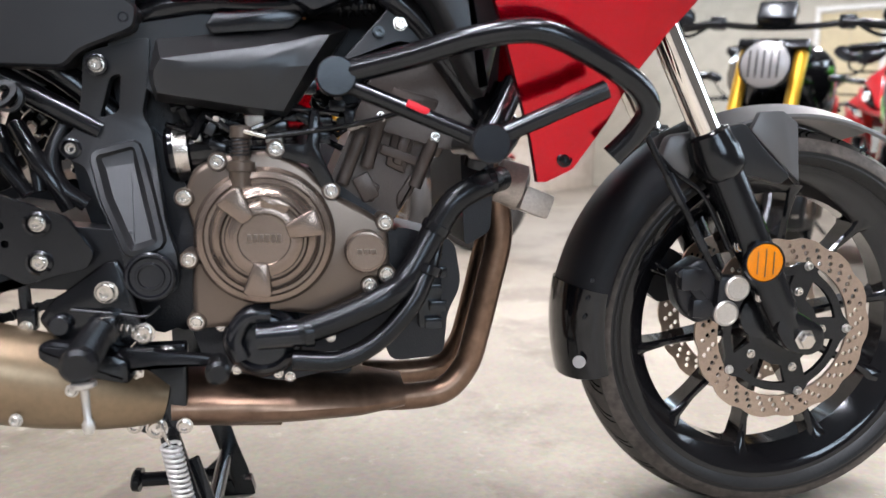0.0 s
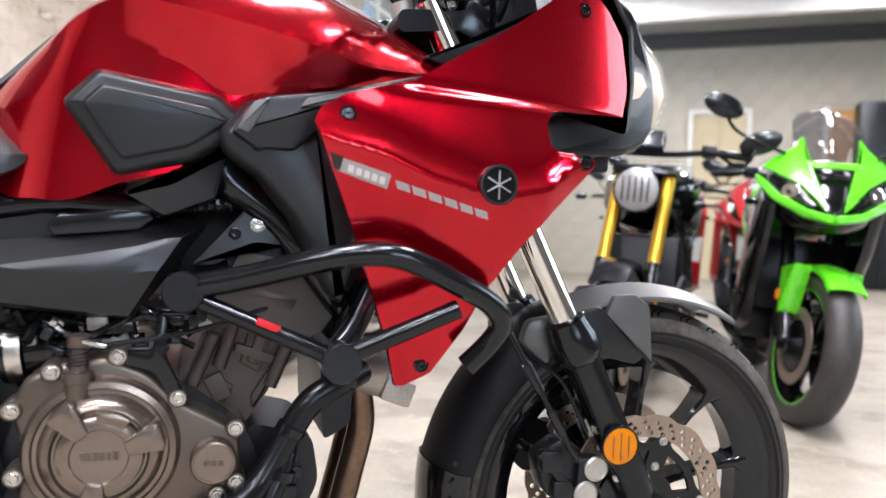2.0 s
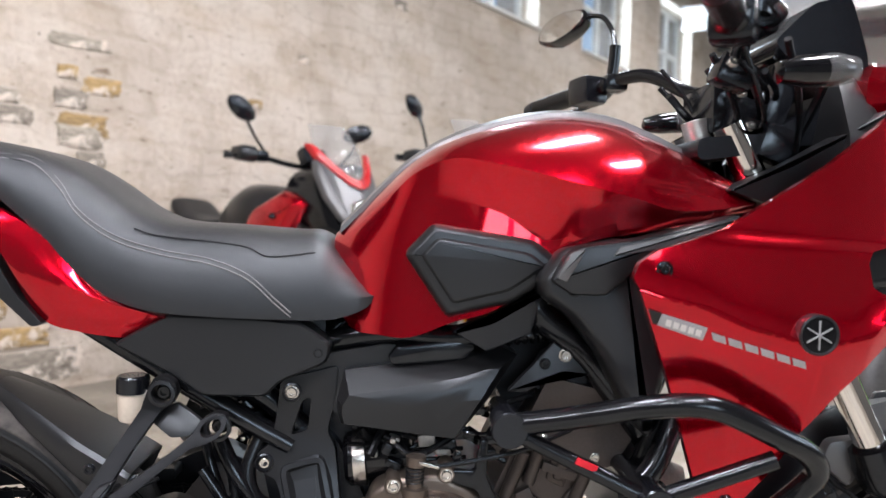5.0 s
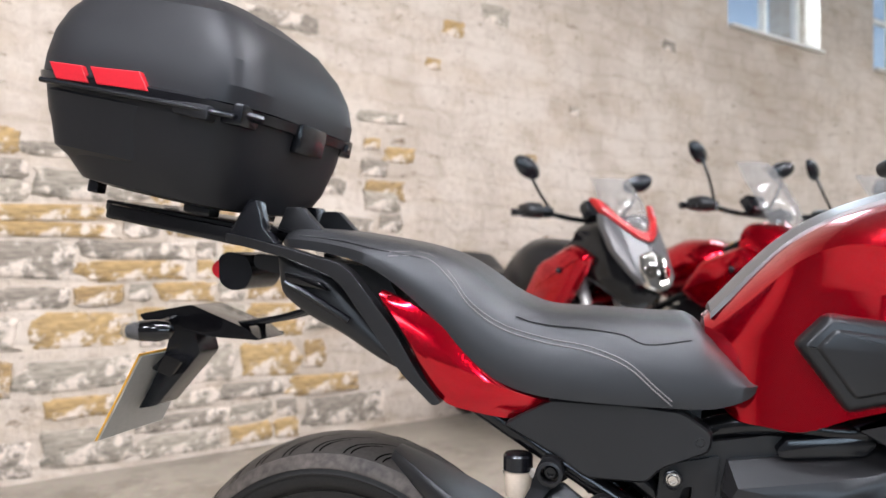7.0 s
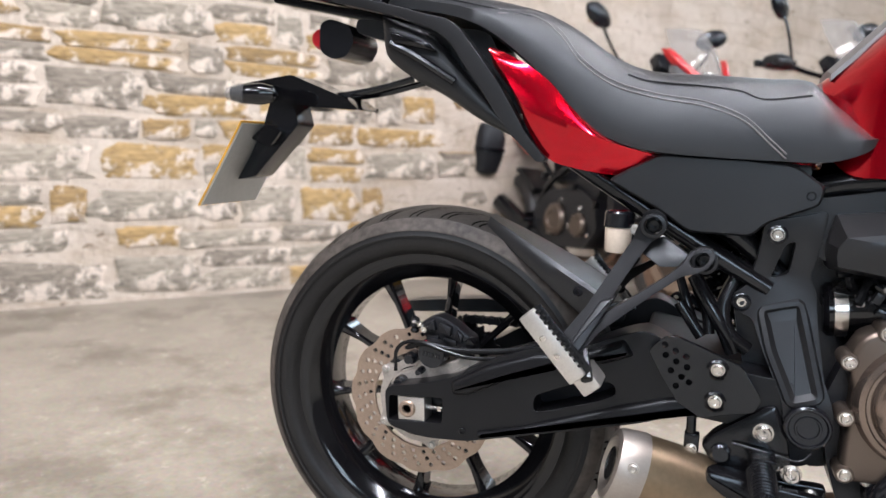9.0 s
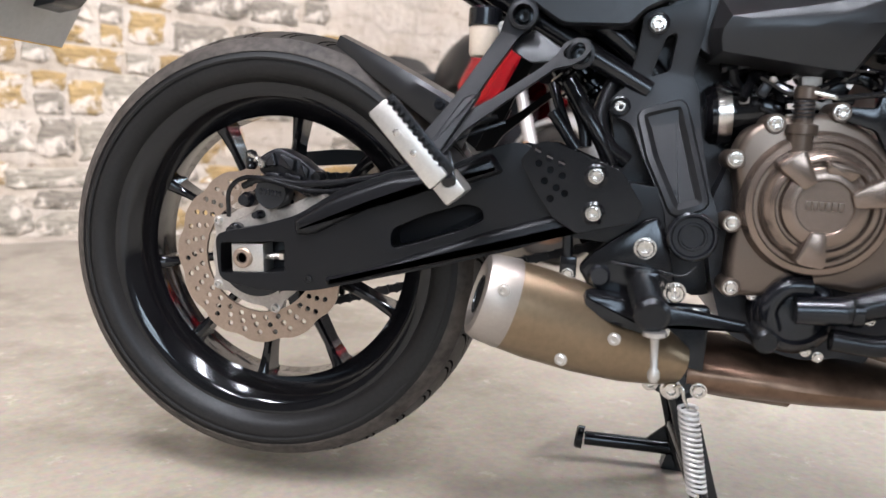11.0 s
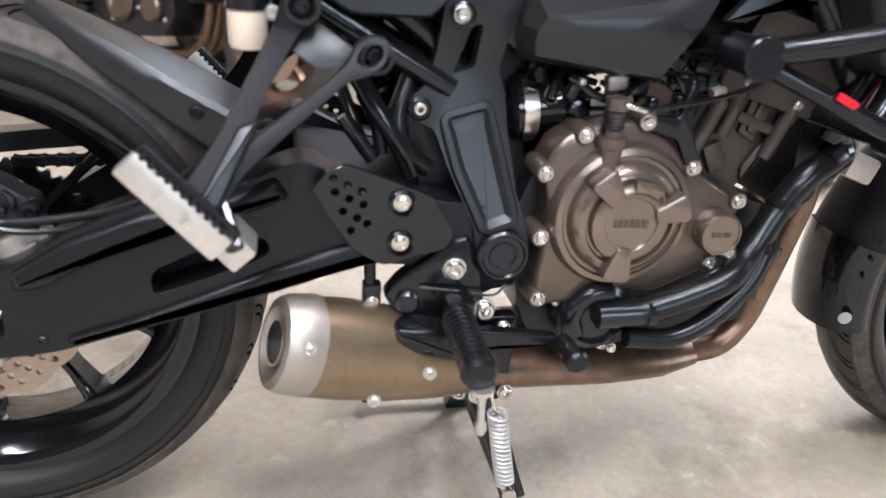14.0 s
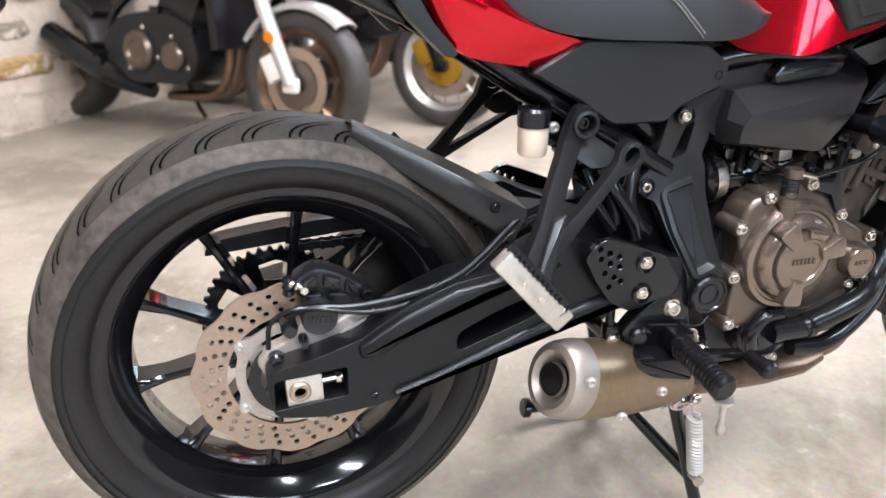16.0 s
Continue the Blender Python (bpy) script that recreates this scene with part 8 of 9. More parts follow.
seam = [superring(a, b, z, 64, 5.0, -0.004) for a, b, z in ((0.192, 0.209, 0.140), (0.203, 0.220, 0.143), (0.205, 0.222, 0.158), (0.196, 0.213, 0.163))]
part("seam_flange", skin(seam), BLACK_SATIN, case)
lid = [superring(a, b, z, 72, e, cx) for a, b, z, e, cx in ((0.200, 0.215, 0.160, 6.0, 0.0), (0.198, 0.213, 0.186, 6.5, 0.0), (0.190, 0.205, 0.226, 6.5, -0.006), (0.176, 0.190, 0.262, 6.0, -0.014), (0.152, 0.166, 0.297, 5.0, -0.026), (0.112, 0.125, 0.325, 4.0, -0.040), (0.05, 0.06, 0.340, 3.0, -0.050))]
part("lid", skin(lid), BLACK_CASE, case, "domed black lid", angle=16)
for sg in (-1, 1):
    for quad in ([(-0.062, 0.174), (0.026, 0.179), (0.047, 0.153), (-0.045, 0.150)], [(-0.138, 0.171), (-0.078, 0.173), (-0.060, 0.149), (-0.120, 0.147)]):
        part("reflector", slab(quad, sg * 0.205, sg * 0.2235, 0.0015, 0.0), RED_LENS, case, "red reflector panel", smooth=False)
    part("band_lip", tube([(-0.15, sg * 0.221, 0.142), (0.06, sg * 0.221, 0.142), (0.14, sg * 0.217, 0.142), (0.178, sg * 0.20, 0.142)], 0.0045, 8), BLACK_SATIN, case)
    part("latch_strip", slab([(0.085, 0.148), (0.150, 0.150), (0.150, 0.128), (0.092, 0.130)], sg * 0.200, sg * 0.221, 0.003, 0.004), BLACK_CASE, case)
    part("latch", box((0.166, sg * 0.170, 0.147), (0.045, 0.050, 0.034), 0.006), BLACK_SATIN, case)
    part("latch_pin", tube([(0.178, sg * 0.190, 0.148), (0.192, sg * 0.150, 0.148)], 0.008, 10), BLACK_METAL, case)
    part("foot", box((-0.12, sg * 0.10, -0.008), (0.022, 0.022, 0.022), 0.004), BLACK_SATIN, case)
    part("foot", box((0.08, sg * 0.09, -0.006), (0.05, 0.03, 0.018), 0.004), BLACK_SATIN, case)
part("lock", box((0.192, 0, 0.138), (0.03, 0.09, 0.05), 0.008), BLACK_SATIN, case)

# ---- the other motorcycles, parked along the stone wall and across the hall ----
def body_loft(rows, n=24, e=2.6):
    """Loft along x: (x, half width, low z, high z, sideways squareness)."""
    rings = []
    for x, h, z0, z1 in rows:
        c, r = (z0 + z1) / 2, (z1 - z0) / 2
        ring = []
        for i in range(n):
            t = 2 * math.pi * i / n
            a, b = math.cos(t), math.sin(t)
            ring.append(Vector((x, h * math.copysign(abs(a) ** (2 / e), a), c + r * math.copysign(abs(b) ** (2 / e), b))))
        rings.append(ring)
    return skin(rings)


def front_skin(y, z, x0, bow, rake_back):
    return x0 - bow * y * y - rake_back * max(0, z - 0.85) - 0.5 * max(0, 0.80 - z)


def front_plate(name, poly, material, parent, shape, lift=0.0, label=""):
    """Body panel lying on the rounded front of a fairing; poly holds (y, z)."""
    ol = rounded(poly, 0.012, 2)
    rings = []
    for d, dx in ((0, -0.03), (0, 0.0), (0.006, 0.007)):
        rings.append([Vector((front_skin(y, z, *shape) + dx + lift, y, z)) for y, z in (inset(ol, d) if d else ol)])
    return part(name, skin(rings), material, parent, label, angle=40)


SPORT_PLATES = [
    ("chin_panel", [(0.0, 0.775), (0.10, 0.795), (0.20, 0.855), (0.25, 0.93), (0.255, 0.965), (0.225, 0.935), (0.18, 0.878), (0.09, 0.825), (0.0, 0.808)], "body", 0.012),
    ("headlight", [(0.048, 0.828), (0.09, 0.832), (0.172, 0.882), (0.215, 0.938), (0.205, 0.965), (0.115, 0.912)], "lamp", 0.0),
    ("cheek_panel", [(0.028, 0.818), (0.046, 0.836), (0.115, 0.918), (0.205, 0.972), (0.235, 0.99), (0.195, 1.03), (0.135, 1.065), (0.10, 1.12), (0.088, 1.02), (0.070, 0.975)], "body", 0.012),
    ("screen_bar", [(-0.006, 0.985), (0.085, 0.985), (0.11, 1.015), (-0.006, 1.012)], "body", 0.010)]
TOUR_PLATES = [
    ("headlight", [(-0.004, 0.785), (0.06, 0.805), (0.088, 0.87), (0.07, 0.935), (-0.004, 0.965)], "lamp", 0.010),
    ("shield", [(0.004, 0.955), (0.07, 0.93), (0.088, 0.86), (0.075, 0.81), (0.12, 0.86), (0.155, 0.95), (0.165, 1.06), (0.155, 1.12), (0.10, 1.055), (0.05, 1.01), (0.004, 0.995)], "nose", 0.004),
    ("brow", [(-0.004, 1.00), (0.05, 1.015), (0.10, 1.06), (0.155, 1.125), (0.175, 1.19), (0.15, 1.18), (0.10, 1.105), (0.045, 1.055), (-0.004, 1.04)], "accent", 0.012)]


def parked_bike(name, label, contact, heading, s, lean=5.0):
    """A parked motorcycle whose front tyre stands at contact; s sets its style."""
    wb = 1.42
    m = Matrix.Translation((contact[0], contact[1], 0)) @ Matrix.Rotation(radians(heading), 4, "Z") @ Matrix.Rotation(radians(-lean), 4, "X") @ Matrix.Translation((-wb, 0, 0))
    b = thing(name, label, "motorcycle", "parked motorcycles", m)
    body, accent, rimc, forkc = s["body"], s["accent"], s["rim"], s["fork"]

    def wheel_at(x, half, nm):
        c = Vector((x, 0, 0.302))
        w = part(nm, lathe([(0.222, -half * 0.8), (0.226, -half * 0.75), (0.205, -half * 0.4), (0.205, half * 0.4), (0.226, half * 0.75), (0.222, half * 0.8), (0.190, half * 0.5), (0.188, -half * 0.5)], c, 48, caps=False, close_profile=True), rimc, b)
        prof = [(0.220, -half * 0.8), (0.235, -half), (0.268, -half * 0.97), (0.288, -half * 0.75), (0.299, -half * 0.35), (0.302, 0)]
        part("tyre", lathe(prof + [(r, -y) for r, y in prof[-2::-1]], c, 56, caps=False), RUBBER, w, angle=60)
        first_spoke = None
        for k in range(s.get("spokes", 6)):
            a = 2 * math.pi * k / s.get("spokes", 6) + 0.2
            d = Vector((math.cos(a), 0, math.sin(a)))
            if first_spoke is None:
                first_spoke = part("spoke", bar((0.03, 0, 0), (0.195, 0, 0), 0.022 if s.get("spokes", 6) < 9 else 0.008, 0.035, 0.004, up=(0, 1, 0)), rimc, w)
                first_spoke.matrix_basis = Matrix.Translation(c) @ Matrix.Rotation(-a, 4, "Y")
            else:
                shared(first_spoke, "spoke", Matrix.Translation(c) @ Matrix.Rotation(-a, 4, "Y"), w)
        for sg in (-1, 1):
            part("brake_disc", holed(ring_pts(c.x, c.z, 0.15 if half < 0.07 else 0.11, 40), [ring_pts(c.x, c.z, 0.105 if half < 0.07 else 0.07, 30)], sg * 0.062, sg * 0.066), DISC, w)
            part("disc_carrier", holed(ring_pts(c.x, c.z, 0.10 if half < 0.07 else 0.066, 10), [ring_pts(c.x, c.z, 0.03, 12)], sg * 0.060, sg * 0.064), s.get("carrier", BLACK_METAL), w)
        if s.get("stripe"):
            for sg in (-1, 1):
                part("rim_stripe", lathe([(0.221, 0), (0.231, 0), (0.231, 0.003), (0.221, 0.003)], c + Vector((0, sg * half * 0.82, 0)), 48, axis=(0, sg, 0), caps=False, close_profile=True), s["stripe"], w)
        part("hub", lathe([(0.02, -0.09), (0.035, -0.085), (0.035, 0.085), (0.02, 0.09)], c, 20), BLACK_METAL, w)
        return w
    wheel_at(wb, 0.060, "front_wheel")
    wheel_at(0, 0.090, "rear_wheel")
    rk = Vector((-0.42, 0, 0.907)).normalized()
    for sg in (-1, 1):
        ax = Vector((wb, sg * 0.10, 0.302))
        part("fork_leg", tube([ax, ax + rk * 0.34], 0.030, 16), s.get("fork_low", BLACK_METAL), b)
        part("fork_tube", tube([ax + rk * 0.32, ax + rk * 0.76], 0.026, 16), forkc, b)
        cal = box((wb - 0.10, sg * 0.088, 0.36), (0.07, 0.05, 0.11), 0.012, Matrix.Rotation(-0.5, 3, "Y"))
        part("brake_caliper", cal, s.get("caliper", BLACK_METAL), b)
        part("reflector", lathe([(0.024, 0), (0.024, 0.006), (0, 0.007)], tuple(ax + rk * 0.20 + Vector((0, sg * 0.03, 0))), 20, axis=(0, sg, 0)), ORANGE, b)
        part("axle_lug", box(tuple(ax), (0.07, 0.03, 0.06), 0.01), s.get("lug", BLACK_METAL), b)
    fender = []
    for k in range(13):
        a = radians(50 + 100 * k / 12)
        prof = [(-0.068, 0.300), (-0.066, 0.316), (-0.035, 0.326), (0, 0.330), (0.035, 0.326), (0.066, 0.316), (0.068, 0.300)]
        fender.append([Vector((wb + r * math.cos(a), y, 0.302 + r * math.sin(a))) for y, r in prof] + [Vector((wb + (r - 0.005) * math.cos(a), y * 0.95, 0.302 + (r - 0.005) * math.sin(a))) for y, r in reversed(prof)])
    part("front_mudguard", skin(fender), s.get("fender", accent), b)
    if s.get("fender_stay"):
        for sg in (-1, 1):
            part("mudguard_side", slab([(wb - 0.12, 0.60), (wb + 0.02, 0.62), (wb - 0.02, 0.42), (wb - 0.07, 0.40)], sg * 0.068, sg * 0.135, 0.02, 0.02), s["fender_stay"], b)
    if s.get("steer"):
        turn = Matrix.Translation((wb - 0.06, 0, 0.302)) @ Matrix.Rotation(radians(s["steer"]), 4, rk) @ Matrix.Translation((-wb + 0.06, 0, -0.302))
        for ob in b.children:
            if not ob.name.startswith("rear_wheel"):
                ob.matrix_basis = turn @ ob.matrix_basis
    top = Vector((wb, 0, 0.302)) + rk * 0.74
    part("yoke", box(tuple(top), (0.10, 0.26, 0.04), 0.012, Matrix.Rotation(-0.43, 3, "Y")), BLACK_METAL, b)
    # engine, exhaust, frame
    part("engine", slab([(0.46, 0.30), (0.62, 0.24), (0.92, 0.26), (1.00, 0.36), (0.96, 0.50), (0.80, 0.56), (0.55, 0.52), (0.44, 0.42)], -0.17, 0.17, 0.03, 0.04, 3), s.get("engine", CAST_BLACK), b)
    part("cylinder_block", slab([(0.72, 0.50), (0.92, 0.46), (1.02, 0.66), (0.84, 0.72)], -0.15, 0.15, 0.02, 0.03), CAST_BLACK, b)
    for sg in (-1, 1):
        part("engine_cover", lathe([(0.085, 0), (0.085, 0.02), (0.07, 0.035), (0.045, 0.036), (0.04, 0.03), (0, 0.03)], (0.66, sg * 0.165, 0.38), 32, axis=(0, sg, 0)), s.get("cover", BRONZE_DARK), b)
        part("engine_cover", lathe([(0.06, 0), (0.06, 0.02), (0.05, 0.03), (0, 0.03)], (0.86, sg * 0.165, 0.37), 28, axis=(0, sg, 0)), s.get("cover", BRONZE_DARK), b)
        part("frame_tube", tube([(wb - 0.36, sg * 0.04, 0.92), (1.0, sg * 0.13, 0.80), (0.70, sg * 0.15, 0.66), (0.46, sg * 0.12, 0.52), (0.42, sg * 0.10, 0.34)], 0.02, 12), s.get("frame", BLACK_METAL), b)
        part("frame_tube", tube([(0.50, sg * 0.12, 0.60), (0.25, sg * 0.12, 0.78), (0.0, sg * 0.10, 0.88)], 0.014, 10), s.get("frame", BLACK_METAL), b)
        part("swingarm", bar((0.0, sg * 0.10, 0.305), (0.46, sg * 0.10, 0.38), 0.035, 0.065, 0.01), BLACK_METAL, b)
        part("footpeg", tube([(0.45, sg * 0.12, 0.36), (0.45, sg * 0.25, 0.35)], 0.012, 10), BLACK_METAL, b)
        for k in range(5):
            bolt(b, 0.60 + 0.085 * k, sg * 0.172, 0.30 + 0.03 * (k % 3) + 0.15 * (k % 2), 0.008, STEEL, (0, sg, 0))
    for k in range(3):
        part("exhaust_header", tube([(0.98, -0.06 + 0.06 * k, 0.56), (1.06, -0.06 + 0.06 * k, 0.48), (1.06, -0.06 + 0.05 * k, 0.33), (0.96, -0.05 + 0.05 * k, 0.21), (0.70, -0.05 + 0.04 * k, 0.18)], 0.019, 12), PIPE, b)
    part("silencer", tube([(0.66, -0.10, 0.20), (0.42, -0.17, 0.28), (0.12, -0.20, 0.42)], 0.055, 18, radii=[0.035, 0.055, 0.058, 0.05]), s.get("silencer", BLACK_METAL), b)
    part("radiator", slab([(1.02, 0.72), (1.06, 0.72), (1.10, 0.42), (1.06, 0.41)], -0.16, 0.16, 0.01, 0.01), CAST_BLACK, b)
    for k in range(6):
        yy = -0.12 + 0.05 * k
        part("hose", tube([(0.95, yy, 0.70), (1.02, yy * 0.6, 0.62 + 0.02 * k), (0.90, yy, 0.55)], 0.010, 8), RUBBER_SOFT, b)
    # tank, seat, tail
    part("tank", body_loft([(0.50, 0.07, 0.76, 0.86), (0.56, 0.12, 0.72, 0.92), (0.68, 0.16, 0.70, 0.99), (0.82, 0.20, 0.72, 1.03), (0.96, 0.20, 0.76, 1.02), (1.06, 0.13, 0.82, 0.98), (1.12, 0.06, 0.86, 0.94)]), body, b)
    part("seat", body_loft([(-0.18, 0.07, 0.92, 0.97), (-0.10, 0.11, 0.90, 0.98), (0.08, 0.13, 0.86, 0.96), (0.20, 0.14, 0.78, 0.88), (0.40, 0.15, 0.76, 0.845), (0.52, 0.11, 0.76, 0.85), (0.56, 0.06, 0.79, 0.84)], e=3), SEAT_SIDE, b)
    part("tail", body_loft([(-0.26, 0.05, 0.88, 0.93), (-0.18, 0.09, 0.84, 0.93), (0.02, 0.13, 0.78, 0.90), (0.22, 0.14, 0.70, 0.80), (0.38, 0.12, 0.70, 0.77)], e=3), accent, b)
    part("tail_light", box((-0.27, 0, 0.905), (0.03, 0.12, 0.035), 0.01), RED_LENS, b)
    part("rear_hanger", slab([(-0.24, 0.86), (-0.16, 0.84), (-0.26, 0.58), (-0.33, 0.60)], -0.03, 0.03, 0.008, 0.01), BLACK_MATT, b)
    part("number_plate", box((-0.335, 0, 0.65), (0.004, 0.20, 0.16), 0, Matrix.Rotation(-0.4, 3, "Y")), PLATE_BACK, b)
    part("hugger", slab([(-0.12, 0.60), (0.10, 0.63), (0.28, 0.52), (0.26, 0.50), (0.08, 0.60), (-0.10, 0.585)], -0.08, 0.08, 0.006, 0.006), BLACK_MATT, b)
    # bars, mirrors, controls
    hz = s.get("bar_z", 1.08)
    hb = [(1.00, 0.38, hz - 0.01), (1.05, 0.26, hz), (1.09, 0.10, hz - 0.02), (1.09, -0.10, hz - 0.02), (1.05, -0.26, hz), (1.00, -0.38, hz - 0.01)]
    part("handlebar", tube(hb, 0.0125, 10), BLACK_METAL, b)
    for sg in (-1, 1):
        part("grip", tube([(1.00, sg * 0.385, hz - 0.01), (1.045, sg * 0.275, hz - 0.001)], 0.0175, 12), RUBBER_SOFT, b)
        part("switchgear", box((1.06, sg * 0.235, hz), (0.06, 0.06, 0.05), 0.012), BLACK_SATIN, b)
        part("lever", tube([(1.09, sg * 0.22, hz), (1.10, sg * 0.32, hz - 0.01), (1.07, sg * 0.40, hz - 0.02)], 0.007, 8), BLACK_METAL, b)
        mp = Vector(s.get("mirror", (1.03, 0.36, hz + 0.20)))
        mp.y *= sg
        part("mirror_stem", tube([(s.get("stem_x", 1.07), sg * s.get("stem_y", 0.22), hz + s.get("stem_z", 0.02)), (mp.x + 0.02, mp.y * 0.86, mp.z - 0.10), mp], 0.007, 8), BLACK_METAL, b)
        mh = part("mirror_head", lathe([(0, 0.022), (0.03, 0.018), (0.047, 0.004), (0.048, -0.012), (0, -0.014)], (0, 0, 0), 24, axis=(1, 0, 0)), BLACK_SATIN, b)
        mh.matrix_basis = Matrix.Translation(mp) @ Matrix.Rotation(-sg * 0.2, 4, "Z") @ Matrix.Rotation(sg * 0.35, 4, "X") @ Matrix.Diagonal((1, 1.75, 0.95, 1))
        mg = part("mirror_glass", lathe([(0.043, -0.0135), (0.042, -0.0145), (0, -0.0145)], (0, 0, 0), 24, axis=(1, 0, 0)), MIRROR, b)
        mg.matrix_basis = mh.matrix_basis
        part("indicator", lathe([(0, -0.03), (0.014, -0.02), (0.016, 0.01), (0, 0.025)], (1.20, sg * 0.24, 0.86), 14, axis=(0, sg, 0)), s.get("indicator", BLACK_SATIN), b)
    part("instrument", box((1.14, 0, hz + 0.02), (0.06, 0.14, 0.09), 0.015, Matrix.Rotation(-0.6, 3, "Y")), BLACK_SATIN, b)
    kind = s["kind"]
    if kind == "naked":
        hl = part("headlight", lathe([(0.02, -0.10), (0.07, -0.08), (0.092, -0.03), (0.095, 0.0), (0.088, 0.006)], (1.26, 0, 0.90), 36, axis=(1, 0, 0.02)), BLACK_GLOSS, b, "round black headlight")
        part("headlight_lens", lathe([(0.088, 0.004), (0.075, 0.018), (0.04, 0.026), (0, 0.028)], (1.26, 0, 0.90), 36, axis=(1, 0, 0.02)), GREY_LABEL, hl)
        for k in range(5):
            part("lens_bar", box((1.292, -0.05 + 0.025 * k, 0.90), (0.006, 0.006, 0.10), 0.002), DARK_GREY, hl)
    else:
        part("nose", body_loft([(x - 0.03, h * 0.93, z0, z1) for x, h, z0, z1 in s["nose"]], e=2.4), BLACK_GLOSS if s.get("plates") else s.get("nose_paint", body), b, angle=50)
        for nm, poly, key, lift in s.get("plates", ()):
            for sg in (-1, 1):
                mt = {"body": body, "accent": accent, "nose": s.get("nose_paint", body), "lamp": s.get("lamp", BLACK_GLOSS)}[key]
                pl = front_plate(nm, [(sg * y, z) for y, z in poly], mt, b, s["shape"], lift)
                if key == "lamp":
                    cy, cz = sum(p[0] for p in poly) / len(poly), sum(p[1] for p in poly) / len(poly)
                    part("reflector_bowl", lathe([(0.030, 0.004), (0.031, 0.010), (0.024, 0.012), (0.0, 0.004)], (front_skin(cy, cz, *s["shape"]) + lift, sg * cy, cz), 20, axis=(1, sg * 0.5, 0.2)), CHROME, pl)
        for sg in (-1, 1):
            part("side_fairing", pillow(s["side"], sg * 0.17, sg * s.get("side_y", 0.24), 0.03, 0.03, 0.03, 4), s.get("side_paint", body), b)
            for c, sz, ax in s["lights"]:
                lens = part("headlight_lens", lathe([(0, -0.03), (0.035, -0.012), (0.042, 0.0), (0.034, 0.016), (0, 0.026)], (0, 0, 0), 24, axis=(1, 0, 0)), LENS if s.get("clear") else SILVER_PAINT, b)
                lens.matrix_basis = Matrix.Translation((c[0], sg * c[1], c[2])) @ Matrix.Rotation(sg * ax, 4, "Z") @ Matrix.Rotation(-sg * 0.4, 4, "X") @ Matrix.Diagonal((1, sz[0], sz[1], 1))
        if s.get("vent"):
            part("intake", slab([(-0.065, 0.05), (0.065, 0.05), (0.0, -0.09)], 0.0, -0.012, 0.003, 0.012), BLACK_GLOSS, b).matrix_basis = Matrix.Translation(s["vent"]) @ Matrix.Rotation(radians(90), 4, "Z") @ Matrix.Rotation(radians(-20), 4, "X")
        if s.get("brow"):
            for sg in (-1, 1):
                part("brow", tube([(q[0], sg * q[1], q[2]) for q in s["brow"]], 0.022, 12, flat=0.5), accent, b)
        rows = []
        for z, x, half in s["screen"]:
            rows.append([Vector((x - 0.10 * (k / 5) ** 2, half * k / 5, z)) for k in range(-5, 6)])
        part("screen", skin([r + [p - Vector((0.004, 0, 0)) for p in reversed(r)] for r in rows]), s.get("screen_glass", SCREEN), b)
    if s.get("guards"):
        for sg in (-1, 1):
            part("hand_guard", pillow([(1.01, hz - 0.03), (1.11, hz - 0.038), (1.135, hz + 0.0), (1.10, hz + 0.038), (1.02, hz + 0.032)], sg * 0.29, sg * 0.37, 0.03, 0.015, 0.02), BLACK_MATT, b)
    if s.get("loops"):
        for sg in (-1, 1):
            part("grab_handle", tube([(0.0, sg * 0.13, 0.93), (-0.08, sg * 0.15, 1.00), (-0.20, sg * 0.12, 1.02), (-0.26, sg * 0.06, 0.94)], 0.013, 10), RED_DULL, b)
    if s.get("pannier"):
        for sg in (-1, 1):
            shell = [superring(a, w2, z, 28, 3.2, -0.02, sg * 0.30) for a, w2, z in ((0.10, 0.05, 0.56), (0.15, 0.085, 0.58), (0.18, 0.10, 0.68), (0.19, 0.10, 0.78), (0.16, 0.085, 0.85), (0.09, 0.05, 0.87))]
            pn = part("pannier", skin(shell), BLACK_CASE, b, "black moulded side case")
            part("lid_seam", skin([superring(a, w2, z, 28, 3.2, -0.02, sg * 0.30) for a, w2, z in ((0.186, 0.100, 0.700), (0.194, 0.107, 0.704), (0.194, 0.107, 0.716), (0.186, 0.100, 0.720))]), BLACK_SATIN, pn)
            part("pannier_stay", bar((0.02, sg * 0.12, 0.80), (0.0, sg * 0.22, 0.78), 0.03, 0.02, 0.004), BLACK_METAL, b)
    if s.get("case"):
        lowc = [superring(a, w2, z, 28, 3.5, -0.20) for a, w2, z in ((0.13, 0.16, 0.97), (0.17, 0.20, 1.0), (0.19, 0.22, 1.14), (0.17, 0.20, 1.24), (0.10, 0.12, 1.28))]
        part("luggage_box", skin(lowc), BLACK_MATT, b)
    part("side_stand", tube([(0.62, 0.12, 0.26), (0.60, 0.22, 0.10), (0.58, 0.285, 0.03)], 0.011, 10), BLACK_METAL, b)
    for k in range(14):
        rr = random.Random(k + int(contact[0] * 100))
        x, z, y = rr.uniform(0.50, 1.02), rr.uniform(0.32, 0.72), rr.choice((-1, 1)) * rr.uniform(0.13, 0.18)
        part("fitting", box((x, y, z), (rr.uniform(0.02, 0.06), 0.03, rr.uniform(0.02, 0.05)), 0.006), rr.choice((BLACK_METAL, CAST_BLACK, ALU_CAST, BLACK_SATIN)), b)
    return b


